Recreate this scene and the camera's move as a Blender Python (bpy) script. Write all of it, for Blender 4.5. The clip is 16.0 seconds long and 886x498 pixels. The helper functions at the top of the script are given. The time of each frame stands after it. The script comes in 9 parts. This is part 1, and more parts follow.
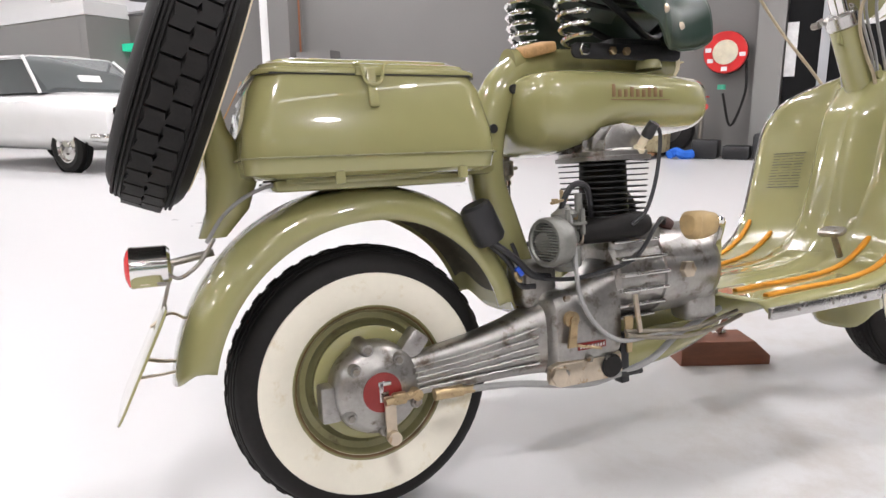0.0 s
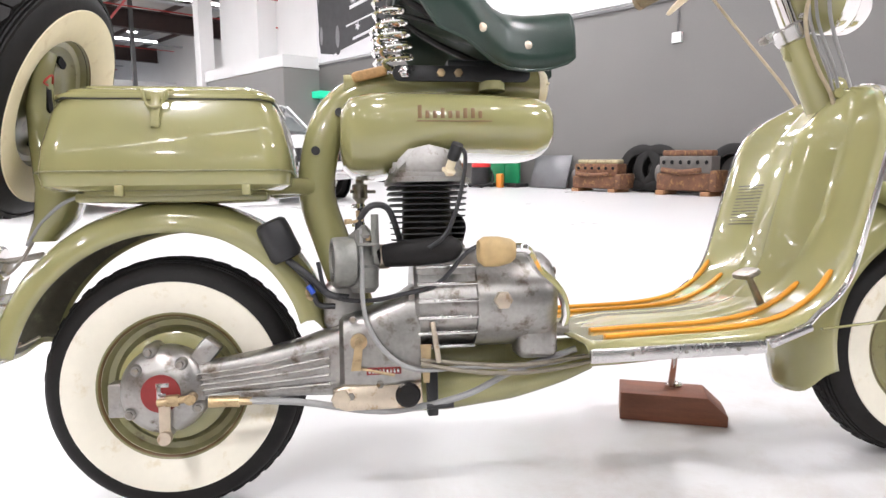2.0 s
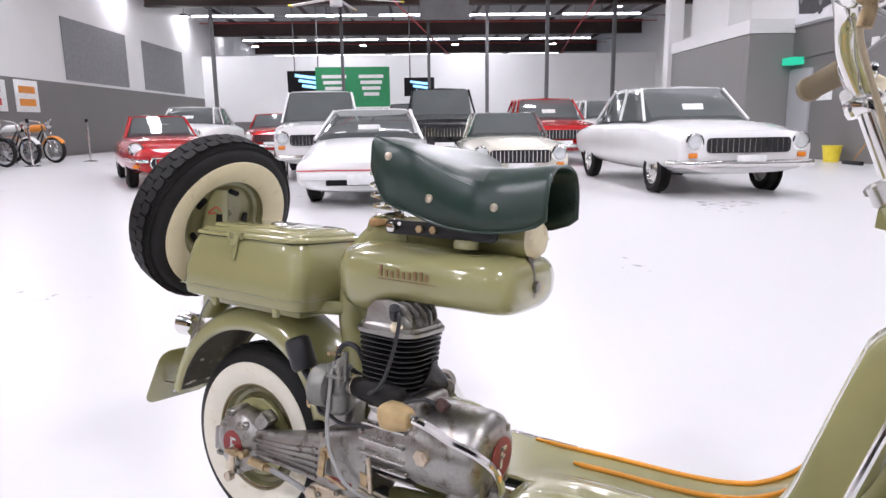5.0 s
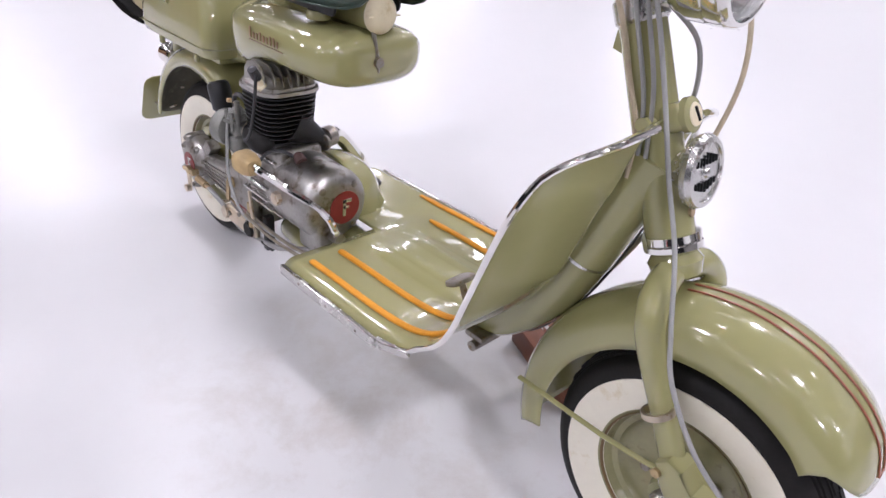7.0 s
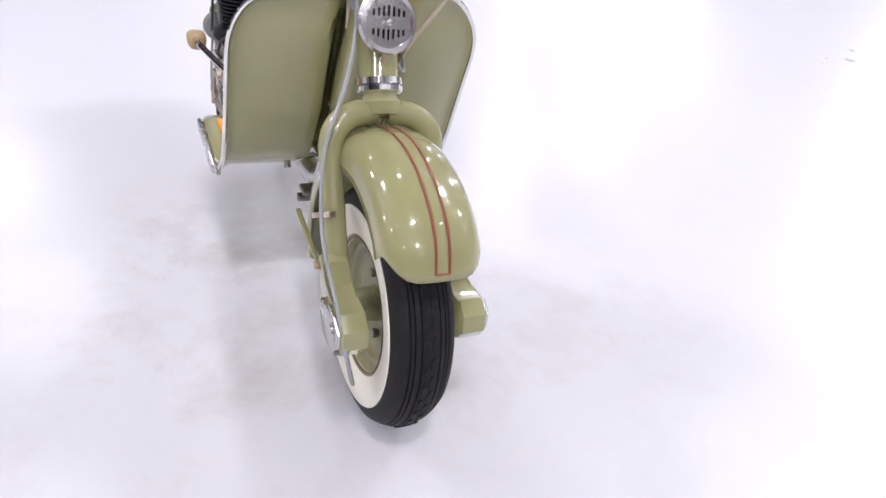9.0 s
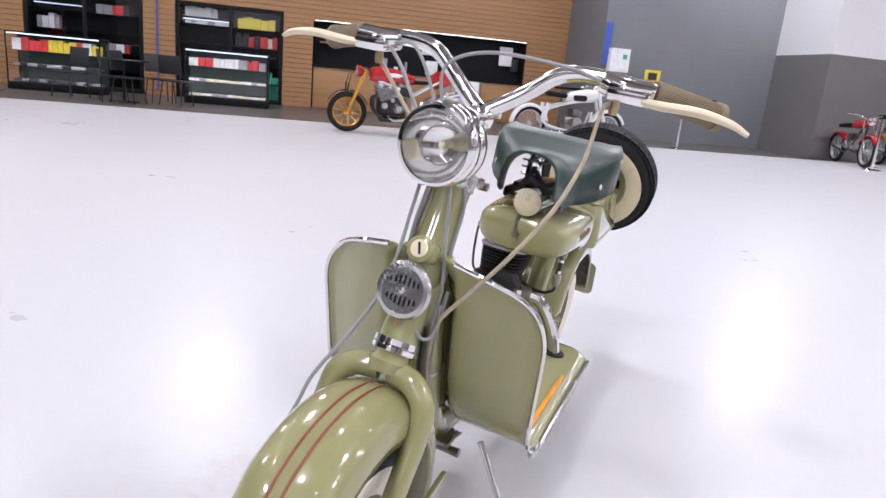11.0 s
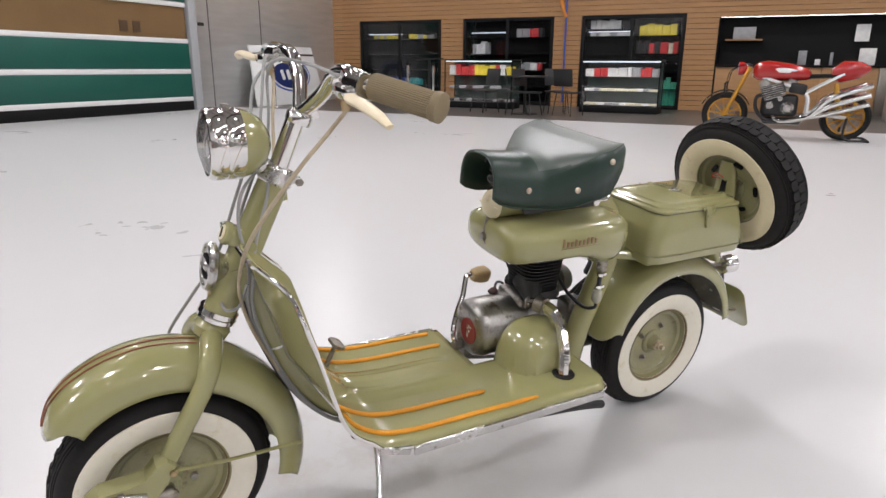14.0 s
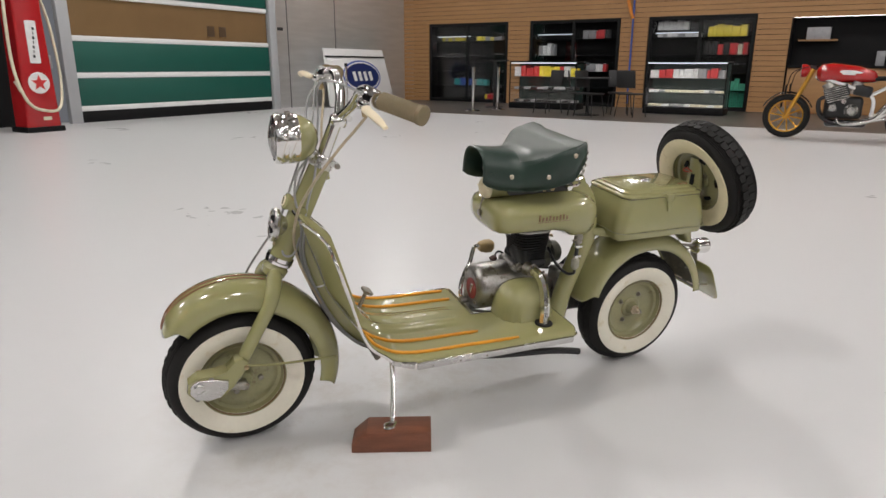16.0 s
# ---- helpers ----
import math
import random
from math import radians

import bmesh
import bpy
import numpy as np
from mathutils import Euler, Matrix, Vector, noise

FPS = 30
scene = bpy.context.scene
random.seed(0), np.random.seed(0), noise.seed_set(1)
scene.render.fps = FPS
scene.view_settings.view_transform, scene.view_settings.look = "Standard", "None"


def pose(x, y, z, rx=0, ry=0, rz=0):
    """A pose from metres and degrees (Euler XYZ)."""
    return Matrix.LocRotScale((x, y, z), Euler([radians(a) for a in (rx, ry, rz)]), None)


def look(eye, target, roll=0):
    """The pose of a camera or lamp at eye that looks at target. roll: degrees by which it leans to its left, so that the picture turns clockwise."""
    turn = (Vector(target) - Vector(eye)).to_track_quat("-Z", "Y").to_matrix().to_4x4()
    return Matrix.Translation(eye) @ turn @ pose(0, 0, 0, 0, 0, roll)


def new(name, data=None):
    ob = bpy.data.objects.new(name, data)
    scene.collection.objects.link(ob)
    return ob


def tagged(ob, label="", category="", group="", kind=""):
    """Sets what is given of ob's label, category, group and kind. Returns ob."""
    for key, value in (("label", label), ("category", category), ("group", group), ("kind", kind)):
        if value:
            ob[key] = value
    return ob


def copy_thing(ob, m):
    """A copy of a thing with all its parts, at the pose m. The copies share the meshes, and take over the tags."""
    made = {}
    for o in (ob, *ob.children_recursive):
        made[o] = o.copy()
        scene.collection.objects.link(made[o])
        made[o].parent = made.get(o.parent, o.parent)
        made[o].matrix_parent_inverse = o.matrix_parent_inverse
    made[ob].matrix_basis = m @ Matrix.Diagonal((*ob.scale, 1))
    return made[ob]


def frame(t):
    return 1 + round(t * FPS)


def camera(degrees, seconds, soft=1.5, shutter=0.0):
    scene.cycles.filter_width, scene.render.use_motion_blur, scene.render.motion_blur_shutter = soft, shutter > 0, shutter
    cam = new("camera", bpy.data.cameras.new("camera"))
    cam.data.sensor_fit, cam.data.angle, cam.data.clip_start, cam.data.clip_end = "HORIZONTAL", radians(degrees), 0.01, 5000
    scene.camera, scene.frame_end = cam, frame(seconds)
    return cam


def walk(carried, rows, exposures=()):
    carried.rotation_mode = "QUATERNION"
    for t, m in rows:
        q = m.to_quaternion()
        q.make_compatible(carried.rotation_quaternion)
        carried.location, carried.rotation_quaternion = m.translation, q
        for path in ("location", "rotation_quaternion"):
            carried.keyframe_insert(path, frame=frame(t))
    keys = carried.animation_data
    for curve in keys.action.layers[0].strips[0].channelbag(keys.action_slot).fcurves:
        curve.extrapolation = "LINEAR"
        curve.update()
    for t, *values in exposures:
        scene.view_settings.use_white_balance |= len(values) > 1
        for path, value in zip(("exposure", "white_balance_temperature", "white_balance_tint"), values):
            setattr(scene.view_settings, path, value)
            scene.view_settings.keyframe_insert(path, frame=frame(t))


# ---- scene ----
# ---- camera ----
cam = camera(68.77, 16.0)
PATH = [
    (0, (-0.2536, -0.8335, 0.5760), (0.5419, 0.9552, 0.1665), -0.41),
    (0.5, (-0.1634, -0.9024, 0.5146), (0.4651, 0.9736, 0.2217), -0.22),
    (1, (-0.0615, -0.9496, 0.5174), (0.4661, 0.9576, 0.2269), -0.08),
    (1.5, (0.0815, -0.9845, 0.5242), (0.5318, 0.9434, 0.2409), -0.06),
    (2, (0.2791, -0.9911, 0.5441), (0.5523, 0.9696, 0.2593), -0.29),
    (2.5, (0.4600, -0.9980, 0.5732), (0.5283, 0.9802, 0.2870), -0.31),
    (3, (0.6165, -1.0209, 0.5892), (0.4446, 0.9511, 0.3033), -0.40),
    (3.5, (0.7171, -0.9886, 0.6113), (0.2667, 0.9390, 0.3258), -0.28),
    (3.7, (0.7477, -0.9585, 0.6221), (0.1730, 0.9356, 0.3355), -0.17),
    (5.8, (1.1843, -0.7763, 0.9475), (-0.0240, 0.6902, 0.3235), -0.56),
    (6, (1.2191, -0.7520, 0.9516), (0.0110, 0.6607, 0.2134), -0.19),
    (6.5, (1.3247, -0.6711, 0.9333), (0.1357, 0.6278, -0.0150), -0.07),
    (7, (1.4581, -0.5869, 0.9524), (0.2722, 0.5458, -0.1925), 0.76),
    (7.5, (1.6200, -0.5921, 0.9448), (0.4645, 0.5294, -0.2414), 1.10),
    (8, (1.8036, -0.5211, 0.9066), (0.5307, 0.4899, -0.2587), 0.21),
    (8.5, (1.9230, -0.4164, 0.8427), (0.5272, 0.4729, -0.2802), 1.93),
    (9, (2.0806, -0.2259, 0.8210), (0.5421, 0.4853, -0.2408), 2.74),
    (9.5, (2.1760, -0.0166, 0.8574), (0.5323, 0.4011, -0.2028), -0.81),
    (10, (2.1287, 0.1629, 0.8760), (0.3211, 0.2281, 0.0225), 1.89),
    (10.1, (2.1192, 0.1988, 0.8797), (0.2942, 0.1739, 0.0619), -0.27),
    (10.2, (2.1095, 0.2355, 0.8835), (0.2483, 0.1349, 0.1584), 1.23),
    (12.3, (1.7375, 0.8451, 0.9138), (0.2258, -0.3458, 0.3692), 0.46),
    (12.5, (1.6890, 0.9150, 0.9031), (0.2340, -0.3445, 0.3584), 0.28),
    (13, (1.5481, 1.0533, 0.8913), (0.3062, -0.4164, 0.3457), 0.40),
    (13.5, (1.4103, 1.1152, 0.8955), (0.3329, -0.4787, 0.3489), 0.44),
    (14, (1.3664, 1.2329, 0.9426), (0.4094, -0.4372, 0.3997), 0.37),
    (14.5, (1.3690, 1.3756, 0.9498), (0.5039, -0.3437, 0.4063), 0.27),
    (15, (1.3889, 1.5261, 0.9424), (0.6215, -0.2388, 0.3983), 0.40),
    (15.5, (1.3983, 1.6425, 0.9612), (0.5969, -0.1075, 0.4178), 0.33),
    (16, (1.4265, 1.7021, 0.9866), (0.6563, -0.0615, 0.4422), 0.22),
]
EXPOSURE = [(0.0, -0.42, 6250, 15), (1.0, -0.3, 6250, 15), (2.2, -0.02, 6150, 15), (2.6, -0.02, 6100, 15), (3.5, -0.45, 6150, 16), (5.8, -0.55, 5850, 21), (7.0, -0.64, 5880, 22), (7.5, -0.62, 5860, 22), (8.5, -0.48, 5820, 21), (10.2, -0.58, 5800, 20),
            (12.3, -0.54, 5900, 19), (14.0, -0.85, 6250, 15), (15.0, -0.87, 6400, 12), (16.0, -1.1, 6450, 12)]
walk(cam, [(t, look(eye, at, roll)) for t, eye, at, roll in PATH], EXPOSURE)

# ---- world and lamps ----
world = bpy.data.worlds.new("hall_air")
scene.world = world
world.use_nodes = True
world.node_tree.nodes["Background"].inputs["Color"].default_value = (0.9, 0.93, 1.0, 1)
world.node_tree.nodes["Background"].inputs["Strength"].default_value = 0.3
LAMP_WATTS = 252
LAMP_SPOTS = [(a, b) for a in (-10.4, -3.6, 3.2) for b in (-8.5, -2.5, 3.5, 9.5, 16.0, 24.0, 31.0)] + [(7.0, -5.5), (7.0, 6.5)]
FAR_LAMPS = [(a, b) for a in (-7.0, -0.2, 6.2) for b in (-5.5, 0.5, 6.5, 12.8)] + [(a, b) for a in (-10.0, -3.0, 3.0, 9.5) for b in (37.0, 43.0, 52.0)] + [(9.5, 22.0), (9.5, 29.0)]

import itertools

LEAN = 6.5      # the scooter leans to its left on its side stand
YAW = 35.0       # heading of the building's long wall
I4 = Matrix.Identity(4)
HALL = pose(0, 0, 0, 0, 0, YAW)


def hall(a, b, z=0.0, rz=0.0, rx=0.0, ry=0.0):
    """A pose in the building's own axes."""
    return HALL @ pose(a, b, z, rx, ry, rz)


def smooth_path(pts, steps=6, closed=False):
    P = [Vector(p) for p in pts]
    n = len(P)
    if n < 3:
        return P
    out = []
    for i in range(n if closed else n - 1):
        p1, p2 = P[i % n], P[(i + 1) % n]
        p0 = P[(i - 1) % n] if closed or i > 0 else p1 * 2 - p2
        p3 = P[(i + 2) % n] if closed or i + 2 < n else p2 * 2 - p1
        for k in range(steps):
            t = k / steps
            out.append(0.5 * ((2 * p1) + (p2 - p0) * t + (2 * p0 - 5 * p1 + 4 * p2 - p3) * t * t
                              + (3 * p1 - p0 - 3 * p2 + p3) * t ** 3))
    if not closed:
        out.append(P[-1])
    return out


def skin(bm, rings, closed=True, caps=True, loop=False):
    """Quads between rings of equal length."""
    V = [[bm.verts.new(p) for p in r] for r in rings]
    n = len(V[0])
    m = len(V)
    for i in range(m if loop else m - 1):
        a, b = V[i], V[(i + 1) % m]
        for j in range(n if closed else n - 1):
            k = (j + 1) % n
            bm.faces.new((a[j], a[k], b[k], b[j]))
    if caps and closed and not loop:
        bm.faces.new(list(reversed(V[0])))
        bm.faces.new(V[-1])
    return V


def tube(bm, pts, r, seg=10, steps=6, closed=False, caps=True, flat=1.0, up=None):
    """A round (or flattened) bar along a smooth path; r may be a list, one for each given point."""
    P = smooth_path(pts, steps, closed)
    if isinstance(r, (list, tuple)):
        n = len(r)
        R = []
        for i in range(len(P)):
            q = min(i / steps, n - 1)
            k = min(int(q), n - 2)
            R.append(r[k] + (r[k + 1] - r[k]) * (q - k))
    else:
        R = [r] * len(P)
    rings = []
    n = len(P)
    prev = Vector(up) if up else None
    for i in range(n):
        if closed:
            d = (P[(i + 1) % n] - P[i - 1]).normalized()
        else:
            d = (P[min(i + 1, n - 1)] - P[max(i - 1, 0)]).normalized()
        if prev is None:
            prev = Vector((0, 0, 1)) if abs(d.z) < 0.9 else Vector((1, 0, 0))
        u = (prev - d * prev.dot(d)).normalized()
        prev = u
        w = d.cross(u)
        rings.append([P[i] + R[i] * (math.cos(2 * math.pi * k / seg) * w + flat * math.sin(2 * math.pi * k / seg) * u)
                      for k in range(seg)])
    skin(bm, rings, True, caps, closed)
    return bm


def rod(bm, a, b, r0, r1=None, seg=12):
    return tube(bm, [a, b], [r0, r0 if r1 is None else r1], seg, 1)


def turn(bm, prof, m=I4, seg=32, loop=False):
    """A turned solid: (radius, height) round the local z axis."""
    rings = []
    for k in range(seg):
        c, s = math.cos(2 * math.pi * k / seg), math.sin(2 * math.pi * k / seg)
        rings.append([m @ Vector((max(r, 1e-4) * c, max(r, 1e-4) * s, h)) for r, h in prof])
    skin(bm, rings, loop, False, True)
    return bm


def block(bm, sx, sy, sz, m=I4, bevel=0.0, seg=2):
    """A box of that size about m's origin, with rounded edges."""
    g = bmesh.ops.create_cube(bm, size=1.0)
    bmesh.ops.scale(bm, vec=(sx, sy, sz), verts=g["verts"])
    vs = g["verts"]
    if bevel:
        es = list({e for v in vs for e in v.link_edges})
        r = bmesh.ops.bevel(bm, geom=es, offset=bevel, segments=seg, affect="EDGES", profile=0.5)
        vs = list({v for f in r["faces"] for v in f.verts} | {v for v in vs if v.is_valid})
    bmesh.ops.transform(bm, matrix=m, verts=vs)
    return bm


def sheet(bm, rows):
    return skin(bm, rows, False, False)


def extrude_outline(bm, pts, depth, m=I4, bevel=0.0):
    """A flat outline in the local xy plane, made depth thick along z."""
    n = len(pts)
    lo = [bm.verts.new(m @ Vector((x, y, 0))) for x, y in pts]
    hi = [bm.verts.new(m @ Vector((x, y, depth))) for x, y in pts]
    f0 = bm.faces.new(list(reversed(lo)))
    f1 = bm.faces.new(hi)
    for i in range(n):
        k = (i + 1) % n
        bm.faces.new((lo[i], lo[k], hi[k], hi[i]))
    if bevel:
        bmesh.ops.bevel(bm, geom=list(f1.edges) + list(f0.edges), offset=bevel, segments=2, affect="EDGES", profile=0.5)
    return bm


def rounded(w, h, r, n=5):
    """A rounded rectangle outline round the origin."""
    out = []
    for cx, cy, a0 in ((w / 2 - r, h / 2 - r, 0), (-w / 2 + r, h / 2 - r, 90), (-w / 2 + r, -h / 2 + r, 180), (w / 2 - r, -h / 2 + r, 270)):
        for k in range(n + 1):
            a = radians(a0 + 90 * k / n)
            out.append((cx + r * math.cos(a), cy + r * math.sin(a)))
    return out


def superring(x, y0, z0, hw, zt, zb, e=3.0, n=28, lean=0.0):
    """A rounded-square section across x: half width hw, from zb to zt round height z0."""
    out = []
    for k in range(n):
        a = 2 * math.pi * k / n
        c, s = math.cos(a), math.sin(a)
        y = hw * math.copysign(abs(c) ** (2 / e), c)
        z = (zt - z0 if s > 0 else z0 - zb) * math.copysign(abs(s) ** (2 / e), s)
        out.append(Vector((x + lean * z, y0 + y, z0 + z)))
    return out


def mesh_from(bm, name, angle=38):
    bmesh.ops.recalc_face_normals(bm, faces=bm.faces)
    me = bpy.data.meshes.new(name)
    bm.to_mesh(me)
    bm.free()
    me.shade_smooth()
    me.set_sharp_from_angle(angle=radians(angle))
    return me


def part(name, bm, material, parent=None, label="", thick=0.0, angle=38, m=None):
    ob = new(name, mesh_from(bm, name, angle))
    ob.data.materials.append(material)
    if parent is not None:
        ob.parent = parent
    if m is not None:
        ob.matrix_basis = m
    if label:
        ob["label"] = label
    if thick:
        s = ob.modifiers.new("thickness", "SOLIDIFY")
        s.thickness, s.offset = thick, 0
    return ob


def thing(name, label, category, m=I4, group=""):
    ob = new(name)
    ob.empty_display_size = 0.1
    ob.matrix_basis = m
    return tagged(ob, label, category, group)


def B():
    return bmesh.new()

# ---- materials ----
def surface(name, col, rough=0.5, metal=0.0, var=0.12, scale=6.0, fine=90.0, bump=0.0, coat=0.0, col2=None, spot=0.0,
            rvar=0.08, spec=0.5, ior=None, stretch=None):
    """A procedural surface: broad tone changes, fine grain, uneven gloss, slight relief; col2 comes through in worn patches."""
    mt = bpy.data.materials.new(name)
    mt.use_nodes = True
    nt = mt.node_tree
    N, K = nt.nodes, nt.links
    b = N["Principled BSDF"]
    co = N.new("ShaderNodeTexCoord")
    mp = N.new("ShaderNodeMapping")
    K.new(co.outputs["Object"], mp.inputs["Vector"])
    if stretch:
        mp.inputs["Scale"].default_value = stretch
    n1 = N.new("ShaderNodeTexNoise")
    n1.inputs["Scale"].default_value, n1.inputs["Detail"].default_value = scale, 5
    n2 = N.new("ShaderNodeTexNoise")
    n2.inputs["Scale"].default_value, n2.inputs["Detail"].default_value = fine, 6
    for n in (n1, n2):
        K.new(mp.outputs["Vector"], n.inputs["Vector"])
    mixn = N.new("ShaderNodeMix")
    mixn.data_type = "FLOAT"
    mixn.inputs[0].default_value = 0.35
    K.new(n1.outputs["Fac"], mixn.inputs[2])
    K.new(n2.outputs["Fac"], mixn.inputs[3])
    ramp = N.new("ShaderNodeValToRGB")
    lo = [max(0, c * (1 - var)) for c in col]
    hi = [min(1, c * (1 + var)) for c in col]
    ramp.color_ramp.elements[0].position, ramp.color_ramp.elements[1].position = 0.3, 0.7
    ramp.color_ramp.elements[0].color, ramp.color_ramp.elements[1].color = (*lo, 1), (*hi, 1)
    K.new(mixn.outputs[0], ramp.inputs["Fac"])
    out = ramp.outputs["Color"]
    if col2 and spot:
        n3 = N.new("ShaderNodeTexNoise")
        n3.inputs["Scale"].default_value, n3.inputs["Detail"].default_value, n3.inputs["Roughness"].default_value = scale * 2.3, 8, 0.65
        K.new(mp.outputs["Vector"], n3.inputs["Vector"])
        r3 = N.new("ShaderNodeValToRGB")
        r3.color_ramp.elements[0].position, r3.color_ramp.elements[1].position = 0.62 - spot * 0.3, 0.72 - spot * 0.2
        K.new(n3.outputs["Fac"], r3.inputs["Fac"])
        mx = N.new("ShaderNodeMix")
        mx.data_type = "RGBA"
        K.new(r3.outputs["Color"], mx.inputs[0])
        K.new(out, mx.inputs[6])
        mx.inputs[7].default_value = (*col2, 1)
        out = mx.outputs[2]
    K.new(out, b.inputs["Base Color"])
    mr = N.new("ShaderNodeMapRange")
    mr.inputs["To Min"].default_value, mr.inputs["To Max"].default_value = max(0.02, rough - rvar), min(1, rough + rvar)
    K.new(mixn.outputs[0], mr.inputs["Value"])
    K.new(mr.outputs["Result"], b.inputs["Roughness"])
    b.inputs["Metallic"].default_value = metal
    b.inputs["Specular IOR Level"].default_value = spec
    if coat:
        b.inputs["Coat Weight"].default_value, b.inputs["Coat Roughness"].default_value = coat, 0.025
    if bump:
        bp = N.new("ShaderNodeBump")
        bp.inputs["Strength"].default_value, bp.inputs["Distance"].default_value = min(1, bump), 0.002
        K.new(n2.outputs["Fac"], bp.inputs["Height"])
        K.new(bp.outputs["Normal"], b.inputs["Normal"])
    return mt


def glow(name, col, strength):
    mt = bpy.data.materials.new(name)
    mt.use_nodes = True
    b = mt.node_tree.nodes["Principled BSDF"]
    b.inputs["Base Color"].default_value = (*col, 1)
    b.inputs["Emission Color"].default_value = (*col, 1)
    b.inputs["Emission Strength"].default_value = strength
    return mt


def clear(name, col=(1, 1, 1), rough=0.02):
    mt = bpy.data.materials.new(name)
    mt.use_nodes = True
    b = mt.node_tree.nodes["Principled BSDF"]
    b.inputs["Base Color"].default_value = (*col, 1)
    b.inputs["Transmission Weight"].default_value = 1
    b.inputs["Roughness"].default_value = rough
    b.inputs["IOR"].default_value = 1.45
    return mt


PAINT = surface("sage_paint", (0.297, 0.283, 0.127), 0.21, var=0.05, scale=3, fine=28, coat=1.0, rvar=0.05, bump=0.012, spec=0.3)
RIM_PAINT = surface("aged_sage_rim_paint", (0.25, 0.235, 0.115), 0.3, var=0.15, scale=12, fine=120, coat=0.4, col2=(0.15, 0.115, 0.055), spot=0.1)
PAINT_IN = surface("sage_paint_underside", (0.26, 0.255, 0.13), 0.5, var=0.15, scale=9, col2=(0.12, 0.1, 0.06), spot=0.25)
CREAM = surface("cream_rubber", (0.72, 0.64, 0.45), 0.55, var=0.08, scale=14, col2=(0.6, 0.5, 0.3), spot=0.12)
WHITEWALL = surface("white_rubber", (0.78, 0.74, 0.62), 0.5, var=0.05, scale=10, col2=(0.66, 0.58, 0.4), spot=0.16)
CREAMWALL = surface("cream_sidewall_rubber", (0.72, 0.64, 0.43), 0.5, var=0.06, scale=10, col2=(0.6, 0.5, 0.3), spot=0.18)
RUBBER = surface("black_rubber", (0.013, 0.012, 0.0112), 0.6, var=0.3, scale=25, fine=180, bump=0.2, spec=0.22)
CHROME = surface("chrome", (0.8, 0.79, 0.77), 0.09, 1.0, var=0.05, scale=20, rvar=0.05)
ALLOY = surface("cast_alloy", (0.36, 0.35, 0.33), 0.36, 1.0, var=0.25, scale=13, fine=140, bump=0.14, col2=(0.14, 0.115, 0.09), spot=0.24, rvar=0.14)
ALLOY_POLISHED = surface("polished_alloy", (0.6, 0.59, 0.57), 0.26, 1.0, var=0.12, scale=16, fine=200, rvar=0.1)
IRON = surface("black_iron", (0.009, 0.009, 0.0095), 0.45, var=0.3, scale=30, fine=150, bump=0.3)
STEEL = surface("dull_steel", (0.3, 0.28, 0.25), 0.42, 1.0, var=0.25, scale=40, col2=(0.22, 0.15, 0.08), spot=0.25)
BRASS = surface("old_brass", (0.47, 0.36, 0.21), 0.4, 1.0, var=0.25, scale=40, col2=(0.25, 0.18, 0.1), spot=0.2)
GREYCAST = surface("grey_cast_metal", (0.23, 0.23, 0.21), 0.45, 0.6, var=0.2, scale=30, fine=200, bump=0.3)
DARK_LINER = surface("dark_olive_liner", (0.085, 0.078, 0.05), 0.7, var=0.3, scale=14, col2=(0.15, 0.14, 0.08), spot=0.2)
ZINC = surface("zinc_plate", (0.6, 0.52, 0.41), 0.38, 1.0, var=0.18, scale=25, col2=(0.4, 0.27, 0.15), spot=0.2)
PLASTIC_BLACK = surface("black_plastic", (0.018, 0.018, 0.019), 0.42, var=0.2, scale=30)
CABLE = surface("grey_cable", (0.3, 0.3, 0.29), 0.45, var=0.1, scale=40)
CABLE_TAN = surface("tan_braided_cable", (0.42, 0.35, 0.24), 0.6, var=0.2, scale=60, fine=900, bump=0.4)
CABLE_OLD = surface("old_metal_cable", (0.26, 0.23, 0.18), 0.5, 0.5, var=0.25, scale=50)
CABLE_BLACK = surface("black_cable", (0.02, 0.02, 0.022), 0.42, var=0.2, scale=60)
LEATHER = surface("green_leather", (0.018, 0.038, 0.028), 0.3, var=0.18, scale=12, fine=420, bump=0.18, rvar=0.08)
# paler green: the sheen on the seat top is put into this colour
LEATHER_SHEEN = surface("pale_sheen_green_leather", (0.075, 0.092, 0.08), 0.36, var=0.2, scale=10, fine=420, bump=0.18)
STRIP = surface("orange_rubber_strip", (0.66, 0.28, 0.02), 0.55, var=0.15, scale=20, fine=200, spec=0.25)
GRIP = surface("olive_rubber_grip", (0.2, 0.155, 0.085), 0.6, var=0.12, scale=30, fine=300, bump=0.2)
LEVER = surface("ivory_lever", (0.74, 0.64, 0.44), 0.42, var=0.08, scale=25)
RED = surface("red_enamel", (0.22, 0.02, 0.018), 0.35, var=0.12, scale=40)
GOLD_LINE = surface("rust_line_paint", (0.24, 0.07, 0.03), 0.4, var=0.1, scale=40)
RIM_LINE = surface("brass_rim_line", (0.15, 0.09, 0.035), 0.4, var=0.2, scale=40)
LOGO = surface("bronze_lettering", (0.2, 0.12, 0.05), 0.45, var=0.15, scale=60)
CORKWOOD = surface("cork_cap", (0.5, 0.3, 0.13), 0.75, var=0.3, scale=60, fine=300, bump=0.5)
LENS_RED = surface("red_lens", (0.6, 0.02, 0.02), 0.15, var=0.1, scale=30)
DECAL = surface("dark_print", (0.09, 0.085, 0.05), 0.5, var=0.1, scale=50)
